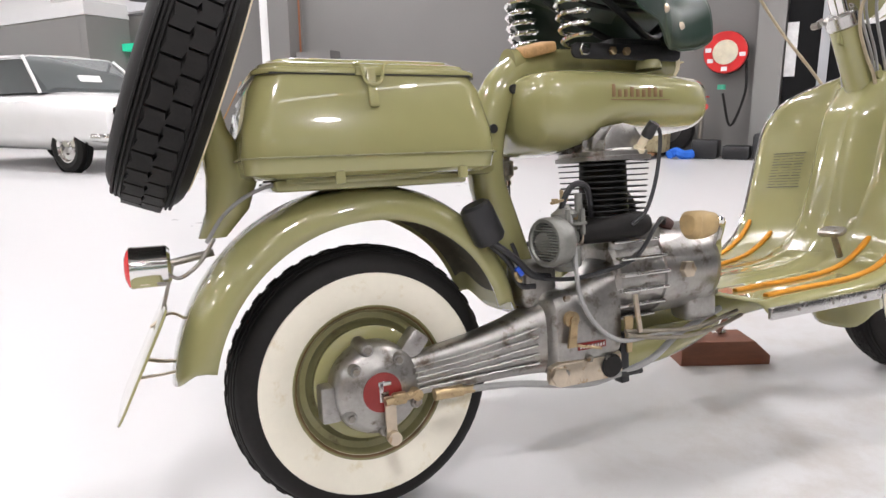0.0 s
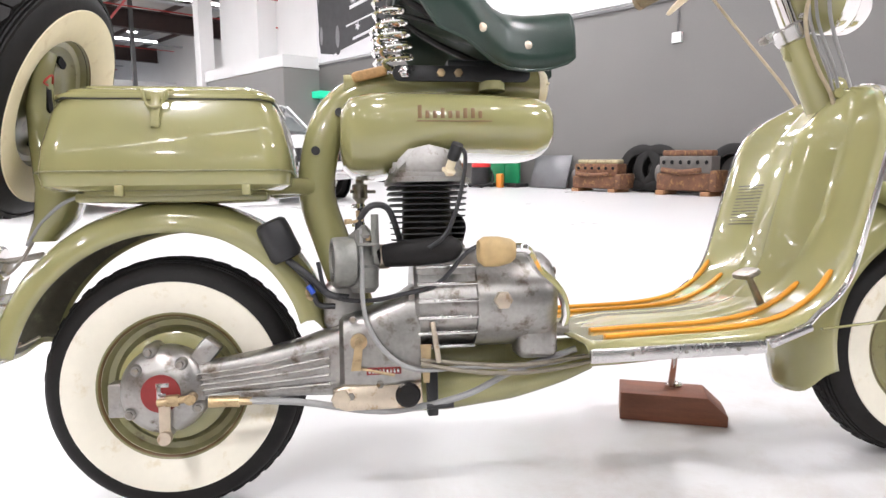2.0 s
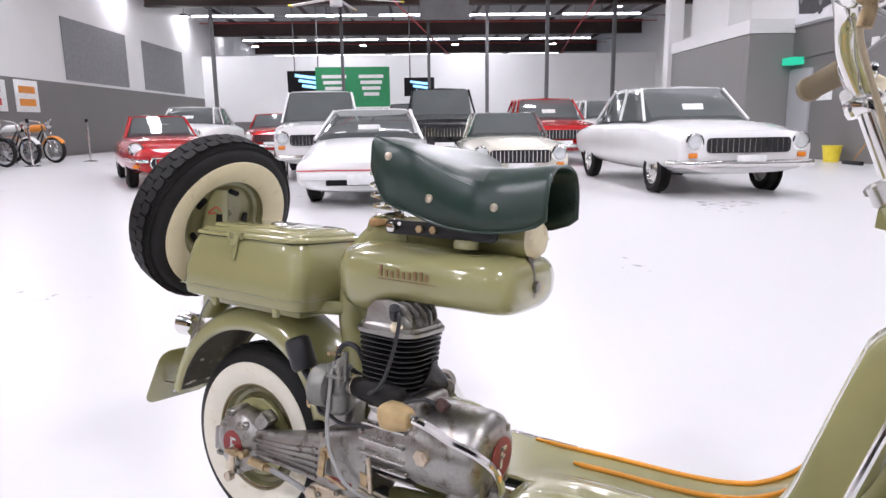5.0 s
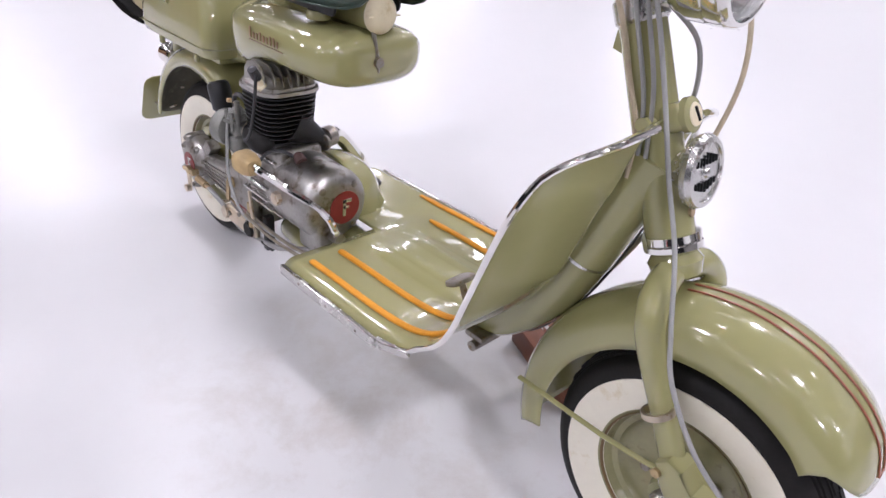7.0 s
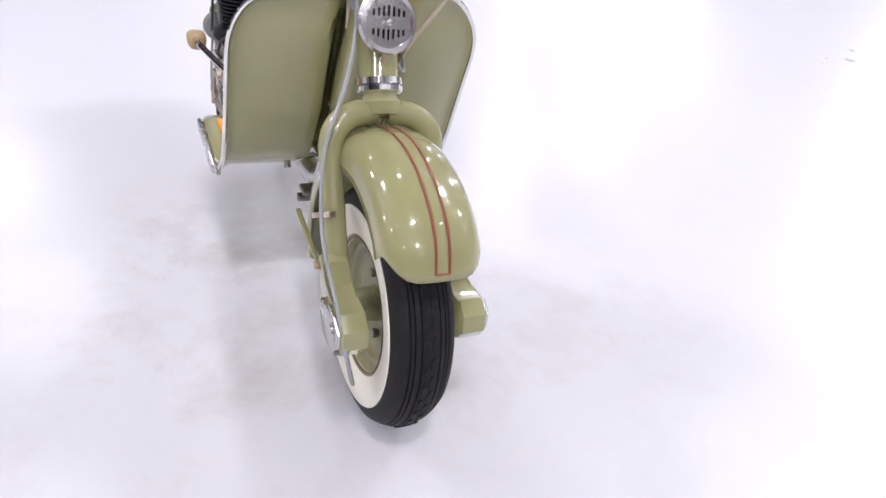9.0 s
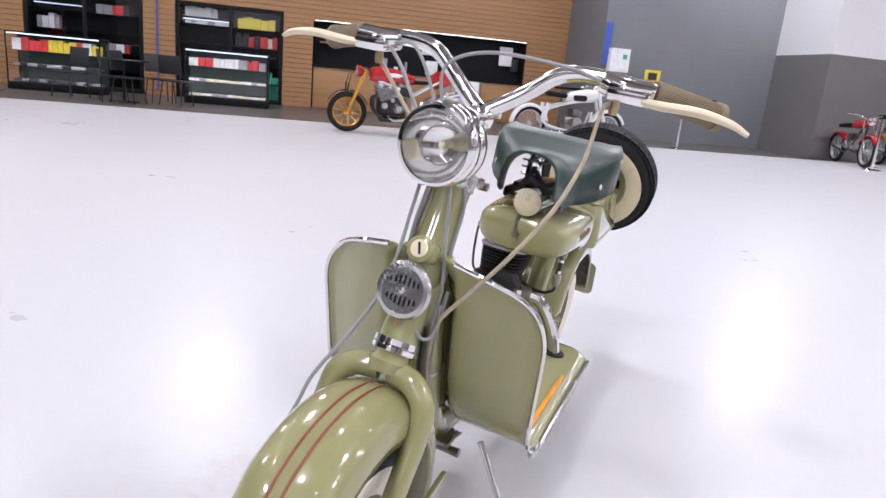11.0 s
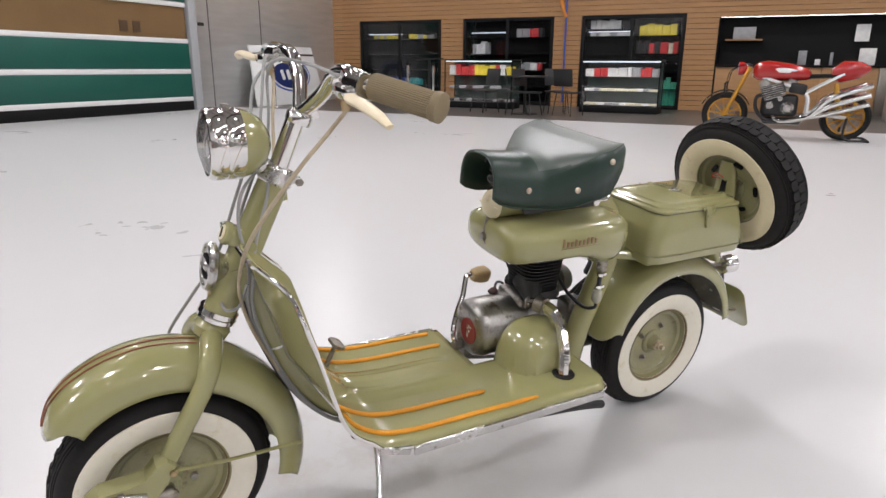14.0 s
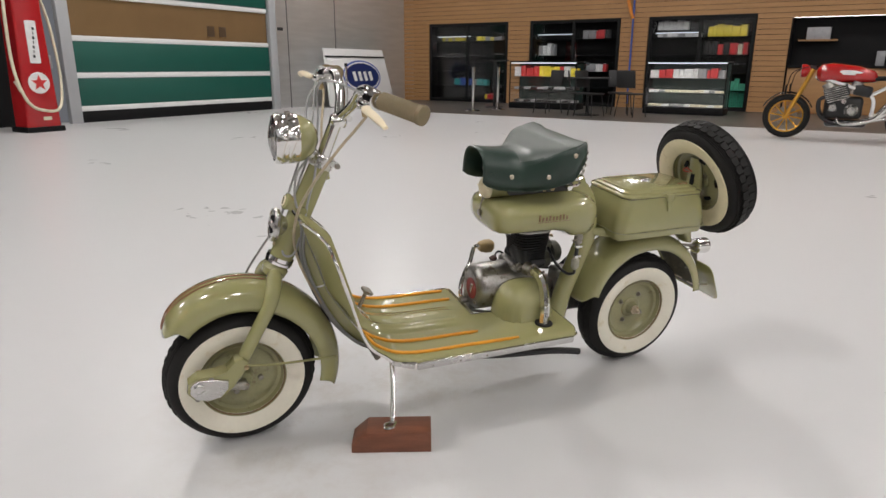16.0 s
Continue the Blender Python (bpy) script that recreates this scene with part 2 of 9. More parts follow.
WOOD_BLOCK = surface("stained_wood_block", (0.17, 0.06, 0.03), 0.5, var=0.3, scale=5, fine=60, stretch=(2, 14, 14), bump=0.15)
WHITE_PAINT = surface("white_wall_paint", (0.76, 0.76, 0.75), 0.6, var=0.03, scale=1.2, fine=40)
GREY_WALL = surface("grey_wall_paint", (0.165, 0.16, 0.152), 0.55, var=0.06, scale=0.8, fine=40, bump=0.1)
GREY_LIGHT_WALL = surface("mid_grey_wall_paint", (0.24, 0.235, 0.225), 0.55, var=0.05, scale=0.8)
GREY_LIGHT = surface("light_grey_paint", (0.4, 0.41, 0.42), 0.5, var=0.05, scale=1.5)
BLOCK_GREY = surface("grey_blockwork_paint", (0.17, 0.175, 0.185), 0.6, var=0.06, scale=1.5, fine=60, bump=0.3)
MATT_BLACK = surface("matt_black", (0.005, 0.005, 0.0055), 0.6, var=0.2, scale=8, spec=0.2)
GREEN_DOOR = surface("dark_green_panel", (0.002, 0.082, 0.06), 0.5, var=0.06, scale=2)
SILVER = surface("brushed_silver_panel", (0.6, 0.6, 0.59), 0.32, 0.6, var=0.12, scale=1.2, fine=50, stretch=(1, 1, 8))
PLY = surface("plywood_cladding", (0.37, 0.198, 0.08), 0.5, var=0.14, scale=2, fine=40, stretch=(1, 1, 9), bump=0.05)
CEIL = surface("roof_sheet", (0.36, 0.345, 0.32), 0.5, var=0.12, scale=1.0, fine=20)
BEAM = surface("dark_red_steel", (0.05, 0.028, 0.024), 0.55, var=0.2, scale=3)
BEAM_GREY = surface("grey_steel", (0.12, 0.12, 0.12), 0.55, var=0.2, scale=3)
PIPE_RED = surface("red_pipe", (0.45, 0.035, 0.03), 0.45, var=0.15, scale=5)
DARK_FLOOR = surface("dark_timber_floor", (0.095, 0.085, 0.075), 0.35, var=0.2, scale=2, fine=30)
LAMP = glow("lamp_glow", (1, 0.97, 0.92), 60)
TUBE_LIGHT = glow("strip_light_glow", (1, 0.98, 0.95), 9)
GLASS = clear("clear_glass")
RIBBED_GLASS = clear("ribbed_lamp_glass")
_n, _k = RIBBED_GLASS.node_tree.nodes, RIBBED_GLASS.node_tree.links
_w, _c, _b = _n.new("ShaderNodeTexWave"), _n.new("ShaderNodeTexCoord"), _n.new("ShaderNodeBump")
_w.bands_direction = "Y"
_w.inputs["Scale"].default_value = 45
_b.inputs["Strength"].default_value, _b.inputs["Distance"].default_value = 0.03, 0.003
_k.new(_c.outputs["Object"], _w.inputs["Vector"])
_k.new(_w.outputs["Fac"], _b.inputs["Height"])
_k.new(_b.outputs["Normal"], _n["Principled BSDF"].inputs["Normal"])
SMOKED = clear("smoked_glass", (0.6, 0.61, 0.62))


def floor_paint():
    """White epoxy with faint clouding and old oil smears round the parking spot."""
    mt = surface("white_epoxy_floor", (0.595, 0.59, 0.59), 0.3, var=0.02, scale=0.7, fine=9, rvar=0.09, spec=0.24)
    nt = mt.node_tree
    N, K = nt.nodes, nt.links
    b = N["Principled BSDF"]
    base = b.inputs["Base Color"].links[0].from_socket
    co = N.new("ShaderNodeTexCoord")

    def math_node(op, x, y):
        n = N.new("ShaderNodeMath")
        n.operation = op
        n.use_clamp = True
        for k, v in enumerate((x, y)):
            if isinstance(v, (int, float)):
                n.inputs[k].default_value = v
            else:
                K.new(v, n.inputs[k])
        return n.outputs[0]

    def noise(scale, lo, hi, detail=6, rough=0.6, warp=0.0):
        n = N.new("ShaderNodeTexNoise")
        n.inputs["Scale"].default_value, n.inputs["Detail"].default_value = scale, detail
        n.inputs["Roughness"].default_value, n.inputs["Distortion"].default_value = rough, warp
        K.new(co.outputs["Object"], n.inputs["Vector"])
        r = N.new("ShaderNodeMapRange")
        r.inputs["From Min"].default_value, r.inputs["From Max"].default_value = lo, hi
        K.new(n.outputs["Fac"], r.inputs["Value"])
        return r.outputs["Result"]

    def spot(a, bb, radius):
        v = N.new("ShaderNodeVectorMath")
        v.operation = "DISTANCE"
        K.new(co.outputs["Object"], v.inputs[0])
        v.inputs[1].default_value = (a, bb, 0)
        r = N.new("ShaderNodeMapRange")
        r.inputs["From Min"].default_value, r.inputs["From Max"].default_value = radius, radius * 0.35
        K.new(v.outputs["Value"], r.inputs["Value"])
        return r.outputs["Result"]

    def tint(col, fac, amount):
        nonlocal base
        mx = N.new("ShaderNodeMix")
        mx.data_type = "RGBA"
        K.new(math_node("MULTIPLY", fac, amount), mx.inputs[0])
        K.new(base, mx.inputs[6])
        mx.inputs[7].default_value = (*col, 1)
        base = mx.outputs[2]

    smear = noise(4.5, 0.47, 0.7, 8, 0.72, 0.25)
    for a, bb, r, k in ((0.75, -0.75, 0.6, 0.4), (0.35, -0.45, 0.4, 0.3), (1.25, -0.35, 0.5, 0.25)):
        tint((0.36, 0.3, 0.24), math_node("MULTIPLY", smear, spot(a, bb, r)), k)
    K.new(base, b.inputs["Base Color"])
    return mt


FLOOR = floor_paint()

# ---- the hall: lamps, floor, walls, roof ----
for a, b in LAMP_SPOTS:
    ld = bpy.data.lights.new("high_bay", "AREA")
    ld.shape, ld.size, ld.energy, ld.color = "DISK", 0.7, LAMP_WATTS, (1.0, 0.975, 0.94)
    lo = new("high_bay_light", ld)
    lo.matrix_basis = hall(a, b, 5.83)


def structure(name, bm, material, label, m=HALL, thick=0.0, angle=38):
    ob = part(name, bm, material, None, "", thick, angle, m)
    return tagged(ob, label, "", "", "structure")


def slab(a0, a1, b0, b1, z0, z1, bm=None):
    bm = bm or B()
    block(bm, a1 - a0, b1 - b0, z1 - z0, pose((a0 + a1) / 2, (b0 + b1) / 2, (z0 + z1) / 2))
    return bm


floor = structure("floor", slab(-10.05, 13.2, -11.2, 34, -0.2, 0.0), FLOOR, "glossy white epoxy-painted concrete floor")
structure("floor_2", slab(-15.2, -10.054, -11.2, 34, -0.2, -0.004), DARK_FLOOR, "dark brown timber floor of the lounge edge")

# long grey wall with a white band above
structure("wall_east", slab(8.55, 8.9, -11.2, 13.0, 0, 2.7), GREY_WALL, "painted grey lower wall")
structure("wall_east_upper", slab(8.56, 8.9, -11.2, 13.0, 2.7, 7.2), WHITE_PAINT, "white upper wall")
structure("trim", slab(8.52, 8.9, -11.2, 13.0, 2.7, 2.74), BEAM_GREY, "dark capping rail along the wall")
structure("wall_pillar", slab(8.2, 8.56, 7.95, 8.45, 0, 2.74), GREY_WALL, "grey painted column casing")
structure("wall_column", slab(8.3, 8.5, 8.55, 8.75, 0, 7.0), WHITE_PAINT, "white steel column")
structure("wall_stub", slab(7.57, 8.55, 13.0, 13.25, 0, 2.63), GREY_LIGHT_WALL, "grey end wall of the jutting workshop room")
structure("wall_stub_side", slab(7.57, 7.8, 13.254, 17.3, 0, 2.63), GREY_LIGHT_WALL, "grey side wall of the jutting workshop room")
structure("wall_stub_cap", slab(7.54, 8.9, 12.97, 17.33, 2.634, 2.92), WHITE_PAINT, "white capping over the jutting workshop room")
structure("wall_stub_upper", slab(8.02, 9.0, 15.0, 17.2, 2.924, 7.2), WHITE_PAINT, "white upper wall above the workshop room")
structure("wall_recess_back", slab(9.0, 13.0, 17.0, 17.3, 0, 7.2), WHITE_PAINT, "white return wall")
structure("wall_recess_side", slab(8.56, 8.9, 13.0, 17.0, 2.924, 7.2), WHITE_PAINT, "white upper side wall")
structure("wall_far_east", slab(13.0, 13.3, 17.0, 72, 0, 7.2), WHITE_PAINT, "white wall far behind the cars")
structure("wall_far", slab(-15.2, 13.3, 33.5, 34, 1.0, 4.3), WHITE_PAINT, "white far end wall")
structure("wall_far_lower", slab(-15.2, 13.3, 33.4, 34, 0, 1.0), GREY_WALL, "grey lower part of the far wall")
structure("wall_gable", slab(-15.2, 13.3, 70, 70.3, 0, 7.2), BEAM_GREY, "dark gable wall at the far end of the roof")
structure("wall_west_far", slab(-15.2, -10.5, 10.0, 33.4, 0, 2.2), GREY_WALL, "painted grey lower wall behind the motorcycles")
structure("wall_west_far_upper", slab(-15.2, -10.52, 10.0, 70, 2.2, 7.2), WHITE_PAINT, "white upper wall behind the motorcycles")
structure("wall_block", slab(-15.2, -12.25, 5.6, 10.0, 0, 7.2), BLOCK_GREY, "grey painted blockwork wall")
structure("wall_south", slab(-3.9, 9.0, -11.6, -11.0, 0, 7.2), MATT_BLACK, "dark wall beside the roller door")
structure("wall_south_upper", slab(-9.2, -3.9, -11.6, -11.0, 3.3, 7.2), SILVER, "silver panel above the roller door")
structure("wall_silver", slab(-15.2, -9.2, -11.6, -10.9, 0, 7.2), SILVER, "brushed silver metal wall panels")
structure("ceiling", slab(-15.5, 14.0, -11.8, 70.5, 7.2, 7.35), CEIL, "ribbed pale metal roof sheets")

# blockwork courses
for k in range(1, 14):
    structure("mortar_joint", slab(-12.252, -12.246, 5.6, 10.0, 0.2 * k - 0.004, 0.2 * k + 0.004), GREY_WALL, "recessed mortar line")

# roof steel: deep dark red beams across, purlins and lit strips between
for k in range(9):
    b = -10.0 + 9.2 * k
    bm = slab(-15.2, 13.2, b - 0.05, b + 0.05, 5.62, 6.3)
    slab(-15.2, 13.2, b - 0.16, b + 0.16, 5.59, 5.63, bm)
    slab(-15.2, 13.2, b - 0.16, b + 0.16, 6.29, 6.33, bm)
    structure("roof_beam", bm, BEAM, "deep dark red steel roof beam")
for k in range(13):
    a = -14.0 + 2.2 * k
    structure("purlin", slab(a - 0.06, a + 0.06, -11.0, 70, 6.35, 6.5), BEAM, "dark red steel purlin")
for k in range(8):
    b = -5.6 + 9.2 * k
    for a in (-12.6, -8.2, -3.8, 0.6, 5.0, 9.4):
        structure("strip_light", slab(a - 1.9, a + 1.9, b - 0.07, b + 0.07, 5.86, 5.93), TUBE_LIGHT, "long white strip light")
        structure("strip_hanger", slab(a - 0.02, a + 0.02, b - 0.02, b + 0.02, 5.932, 7.19), BEAM_GREY, "thin hanger of a strip light")
    structure("sprinkler_pipe", slab(-15, 13, b + 2.4, b + 2.44, 5.9, 5.94), PIPE_RED, "red sprinkler pipe")
    structure("cable_tray", slab(-15, 13, b + 1.2, b + 1.45, 5.98, 6.03), GREY_LIGHT, "pale cable tray under the roof")
for a in (-6.0, 2.0):
    bm = B()
    rod(bm, (a, -10.9, 5.5), (a + 9.0, 48, 5.58), 0.04, seg=8)
    structure("sprinkler_main", bm, PIPE_RED, "red sprinkler main pipe")
for a, b in ((5.75, 26), (8.5, 26), (3.4, 27), (-3.0, 30), (1.0, 30), (-8, 27)):
    structure("roof_post", slab(a - 0.07, a + 0.07, b - 0.07, b + 0.07, 0, 7.19), BEAM_GREY, "thin grey steel post")
for a, b in LAMP_SPOTS + FAR_LAMPS:
    bm = B()
    turn(bm, [(0.0, 0.16), (0.08, 0.15), (0.22, 0.05), (0.23, 0.0), (0.0, 0.01)], pose(a, b, 5.85), 24)
    hb = part("high_bay_lamp", bm, BEAM_GREY, None, "", 0, 38, HALL)
    tagged(hb, "round high bay lamp hanging from the roof", "ceiling lamp", "high bay lamps")
    bm = B()
    turn(bm, [(0.0, -0.006), (0.2, -0.006), (0.2, 0.002), (0.0, 0.002)], pose(a, b, 5.845), 24)
    g = part("lens", bm, LAMP, hb, "glowing white lens")
    bm = B()
    rod(bm, (a, b, 6.0), (a, b, 7.2), 0.012, seg=6)
    part("hanger", bm, BEAM_GREY, hb)

# white column and red riser pipe above the jutting room
structure("column", slab(7.46, 7.86, 17.34, 17.7, 0, 7.19), WHITE_PAINT, "white steel column")
bm = B()
rod(bm, (8.75, 14.9, 2.93), (8.75, 14.9, 7.1), 0.05, seg=10)
rod(bm, (8.2, 14.9, 4.6), (8.75, 14.9, 4.6), 0.03, seg=8)
rod(bm, (8.5, 14.93, 3.9), (9.1, 14.93, 3.9), 0.02, seg=8)
structure("riser_pipe", bm, PIPE_RED, "red riser pipe")
bm = B()
rod(bm, (8.42, 7.9, 0.1), (8.42, 7.9, 6.5), 0.018, seg=8)
structure("conduit_pipe", bm, surface("copper_pipe", (0.3, 0.12, 0.06), 0.45, 0.6), "thin brown conduit beside the column casing")

# plank wall of the lounge with its openings (b0, b1, z0, z1)
OPEN = [(-10.02, -7.5, 0.0, 2.15), (-6.87, -4.45, 0.0, 2.15), (-3.78, -1.4, 0.0, 2.13), (-0.72, 4.55, 0.0, 2.05)]
WALLA = -14.4
ww = structure("wall_west", slab(-15.1, -14.9, -11.2, 5.6, 0, 7.2), MATT_BLACK, "plywood plank wall with dark glazed openings")
bm = B()
pitch = 0.112
for k in range(36):
    z0 = pitch * k
    zc = z0 + pitch / 2
    spans, cur = [], -11.2
    for b0, b1, y0, y1 in OPEN:
        if zc < y1:
            spans.append((cur, b0))
            cur = b1
    spans.append((cur, 5.6))
    for b0, b1 in spans:
        jit = random.uniform(-0.002, 0.002)
        bm2 = slab(WALLA - 0.05, WALLA + jit, b0, b1, z0 + 0.004, z0 + pitch - 0.006)
        part("plank", bm2, PLY, ww)
for b0, b1, y0, y1 in OPEN:
    for bb in (b0, b1):
        structure("opening_return", slab(-14.9, WALLA - 0.052, bb - 0.03, bb + 0.03, 0, y1), MATT_BLACK, "black reveal of an opening")

# ---- the scooter ----
SC = thing("scooter", "sage green vintage scooter, whitewall tyres, leaning on its stand", "scooter",
           pose(0, 0.017, 0, -LEAN, 0, 0))
RW, FW = Vector((0.004, 0, 0.197)), Vector((1.288, 0, 0.197))
ACROSS = Matrix(((1, 0, 0, 0), (0, 0, -1, 0), (0, 1, 0, 0), (0, 0, 0, 1)))   # local z to -y


def at(v):
    return Matrix.Translation(v)


TYRE = [(0.104, -0.034), (0.112, -0.043), (0.135, -0.0535), (0.158, -0.0545), (0.176, -0.051), (0.188, -0.045), (0.1955, -0.036),
        (0.1965, -0.033), (0.1935, -0.0325), (0.1935, -0.031), (0.199, -0.0305), (0.2, -0.0265), (0.196, -0.026), (0.196, -0.0245), (0.202, -0.024),
        (0.2035, -0.018), (0.2045, -0.0165), (0.2, -0.016), (0.2, -0.0145), (0.2055, -0.014), (0.207, 0.0)]
TYRE = [(r - 0.012 * max(0.0, (r - 0.15) / 0.057), h) for r, h in TYRE]
TYRE = TYRE + [(r, -h) for r, h in reversed(TYRE[:-1])]
WALL = [(0.1055, 0.0405), (0.111, 0.0445), (0.135, 0.0548), (0.15, 0.0565), (0.1585, 0.0556), (0.1595, 0.0535), (0.135, 0.052), (0.107, 0.0395)]


def make_tyre(parent, m, spare=False, white=(1, -1)):
    m = m @ Matrix.Diagonal((1, 1, 0.95 if spare else 0.88, 1))
    bm = B()
    prof = TYRE
    if spare:
        prof = TYRE[:6] + [(0.1865, -0.037), (0.1895, -0.03), (0.1905, 0)]
        prof = prof + [(r, -h) for r, h in reversed(prof[:-1])]
    turn(bm, prof, m, 64)
    n = 42
    for k in range(n):
        for row, off in ((-1, 0.0), (1, 0.5)):
            a = 2 * math.pi * (k + off) / n
            q = m @ pose(0, 0, 0, 0, 0, math.degrees(a)) @ pose(0.1915 if spare else 0.1946, 0, row * 0.0125)
            if spare:
                w, h = 0.0262, 0.0238
                pts = [(-w / 2, -h / 2), (0, -h / 2 - 0.004), (w / 2, -h / 2), (w / 2, h / 2), (0, h / 2 - 0.004), (-w / 2, h / 2)]
                extrude_outline(bm, [(y, x) for x, y in pts], 0.0085, q @ pose(-0.002, 0, 0, 0, 90, 0))
            else:
                pts = [(-0.0095, -0.0052), (0.004, -0.0052), (0.0095, 0.0), (0.004, 0.0052), (-0.0095, 0.0052), (-0.005, 0.0)]
                extrude_outline(bm, [(y, x) for x, y in pts], 0.004, q @ pose(-0.0022, 0, -row * 0.0065, 0, 90, 0))
    if spare:
        for h in (-0.0385, -0.033, -0.0275, 0.0275, 0.033, 0.0385):
            ring = [(0.1885 - 14 * (abs(h) - 0.0275) ** 2 * 1.2 + dr, h + dh) for dr, dh in ((0, -0.0019), (0.0042, -0.0014), (0.0042, 0.0014), (0, 0.0019))]
            turn(bm, ring, m, 64, True)
    t = part("tyre", bm, RUBBER, parent, "black ribbed rubber tyre")
    for s in white:
        bm = B()
        turn(bm, [(r, s * h) for r, h in WALL], m, 64, True)
        part("whitewall", bm, CREAMWALL if spare else WHITEWALL, t, "yellowed white sidewall")
    return t


RIM = [(0.1095, 0.040), (0.111, 0.043), (0.108, 0.0445), (0.1035, 0.042), (0.1, 0.034), (0.0965, 0.026), (0.088, 0.0235), (0.084, 0.017),
       (0.078, 0.012), (0.06, 0.0105), (0.035, 0.0115), (0.0, 0.0115)]


def make_rim(name, m, label):
    m = m @ Matrix.Diagonal((1.035, 1.035, 0.9, 1))
    bm = B()
    turn(bm, RIM, m, 56)
    turn(bm, [(r, -h) for r, h in RIM], m, 56)
    turn(bm, [(0.1, 0.033), (0.1, -0.033)], m, 56)
    w = part(name, bm, RIM_PAINT, SC, label)
    for s in (1, -1):
        bm = B()
        turn(bm, [(0.1022, s * 0.0405), (0.1034, s * 0.0434), (0.1052, s * 0.0446), (0.104, s * 0.041)], m, 56, True)
        part("pinstripe", bm, RIM_LINE, w, "thin rust-brown line round the rim")
    return w


def nut(bm, m, r=0.006, h=0.006):
    extrude_outline(bm, [(r * math.cos(radians(60 * k)), r * math.sin(radians(60 * k))) for k in range(6)], h, m, 0.0006)


# rear wheel
mw = at(RW) @ ACROSS
rear = make_rim("rear_wheel", mw, "sage green pressed steel rear wheel")
make_tyre(rear, mw)
bm = B()
turn(bm, [(0.0, -0.034), (0.015, -0.034), (0.019, -0.031), (0.022, -0.022), (0.025, -0.018), (0.034, -0.016), (0.0365, -0.013), (0.037, -0.008)], mw, 32)
part("hub", bm, RIM_PAINT, rear)
for k in range(4):
    q = mw @ pose(0.051 * math.cos(radians(30 + 90 * k)), 0.051 * math.sin(radians(30 + 90 * k)), -0.009, 180, 0, 0)
    bm = B()
    turn(bm, [(0, 0.0022), (0.009, 0.0022), (0.0095, 0.0)], q, 16)
    nut(bm, q @ pose(0, 0, 0.002), 0.0062, 0.0065)
    turn(bm, [(0, 0.0125), (0.003, 0.0125), (0.0035, 0.0115), (0.0035, 0.008)], q, 10)
    part("wheel_nut", bm, STEEL, rear)
bm = B()
turn(bm, [(0, 0.003), (0.0155, 0.003), (0.016, 0.0)], mw @ pose(0, 0, -0.034, 180, 0, 0), 20)
nut(bm, mw @ pose(0, 0, -0.036, 180, 0, 0), 0.0115, 0.01)
turn(bm, [(0, 0.017), (0.005, 0.017), (0.006, 0.016), (0.006, 0.0)], mw @ pose(0, 0, -0.04, 180, 0, 0), 14)
part("axle_nut", bm, ZINC, rear)
# front wheel
mf = at(FW) @ ACROSS
front = make_rim("front_wheel", mf, "sage green pressed steel front wheel")
make_tyre(front, mf)
bm = B()
turn(bm, [(0.0, 0.062), (0.02, 0.062), (0.024, 0.05), (0.03, 0.012)], mf, 28)
turn(bm, [(0.0, -0.07), (0.008, -0.07), (0.008, -0.045), (0.022, -0.042), (0.028, -0.012)], mf, 28)
part("hub", bm, PAINT_IN, front)
for s in (1, -1):
    bm = B()
    nut(bm, mf @ pose(0, 0, s * 0.062, 0 if s > 0 else 180, 0, 0), 0.012, 0.012)
    part("axle_nut", bm, STEEL, front)
    for k in range(4):
        bm = B()
        nut(bm, mf @ pose(0.05 * math.cos(radians(20 + 90 * k)), 0.05 * math.sin(radians(20 + 90 * k)), s * 0.0105, 0 if s > 0 else 180, 0, 0), 0.0075, 0.009)
        part("wheel_nut", bm, STEEL, front)


def front_curl(a):
    """The front mudguard stands off most over the top and curls in towards its tip."""
    return float(np.interp(a, (30, 38, 47, 55, 70, 85, 105, 130, 200), (0.83, 0.885, 0.945, 0.968, 0.98, 0.98, 0.968, 0.957, 0.957)))


def fender(c, a0, a1, sec, n=40, tip=None, shape=None):
    """A mudguard: the section (y, radius) swept round c from angle a0 to a1 (from +x, towards +z)."""
    bm = B()
    rows = []
    for i in range(n + 1):
        t = i / n
        a = radians(a0 + (a1 - a0) * t)
        row = []
        for y, r in sec:
            da = tip(t, y) if tip else 0.0
            r = r * shape(math.degrees(a + da)) if shape else r
            row.append(Vector((c.x + r * math.cos(a + da), y, c.z + r * math.sin(a + da))))
        rows.append(row)
    sheet(bm, rows)
    return bm


def arc_section(hw, top, side, k=7):
    out = [(-hw, side)]
    for i in range(2 * k + 1):
        u = -1 + i / k
        out.append((hw * math.copysign(abs(math.sin(u * math.pi / 2)) ** 0.85, u), side + 0.012 + (top - side - 0.012) * math.cos(u * math.pi / 2) ** 0.75))
    return out + [(hw, side)]




def round_tip(hw, a, b, ka=0.16, kb=0.12):
    def tip(t, y):
        e = (abs(y) / hw) ** 5
        if t < a:
            return ka * e * (1 - t / a)
        if t > 1 - b:
            return -kb * e * (t - 1 + b) / b
        return 0.0
    return tip


rc = Vector((0.014, 0, 0.208))


def rear_curl(a):
    """The rear mudguard draws in towards its front end."""
    return float(np.interp(a, (8, 20, 32, 50, 72, 200), (0.865, 0.89, 0.925, 0.968, 1.0, 1.0)))


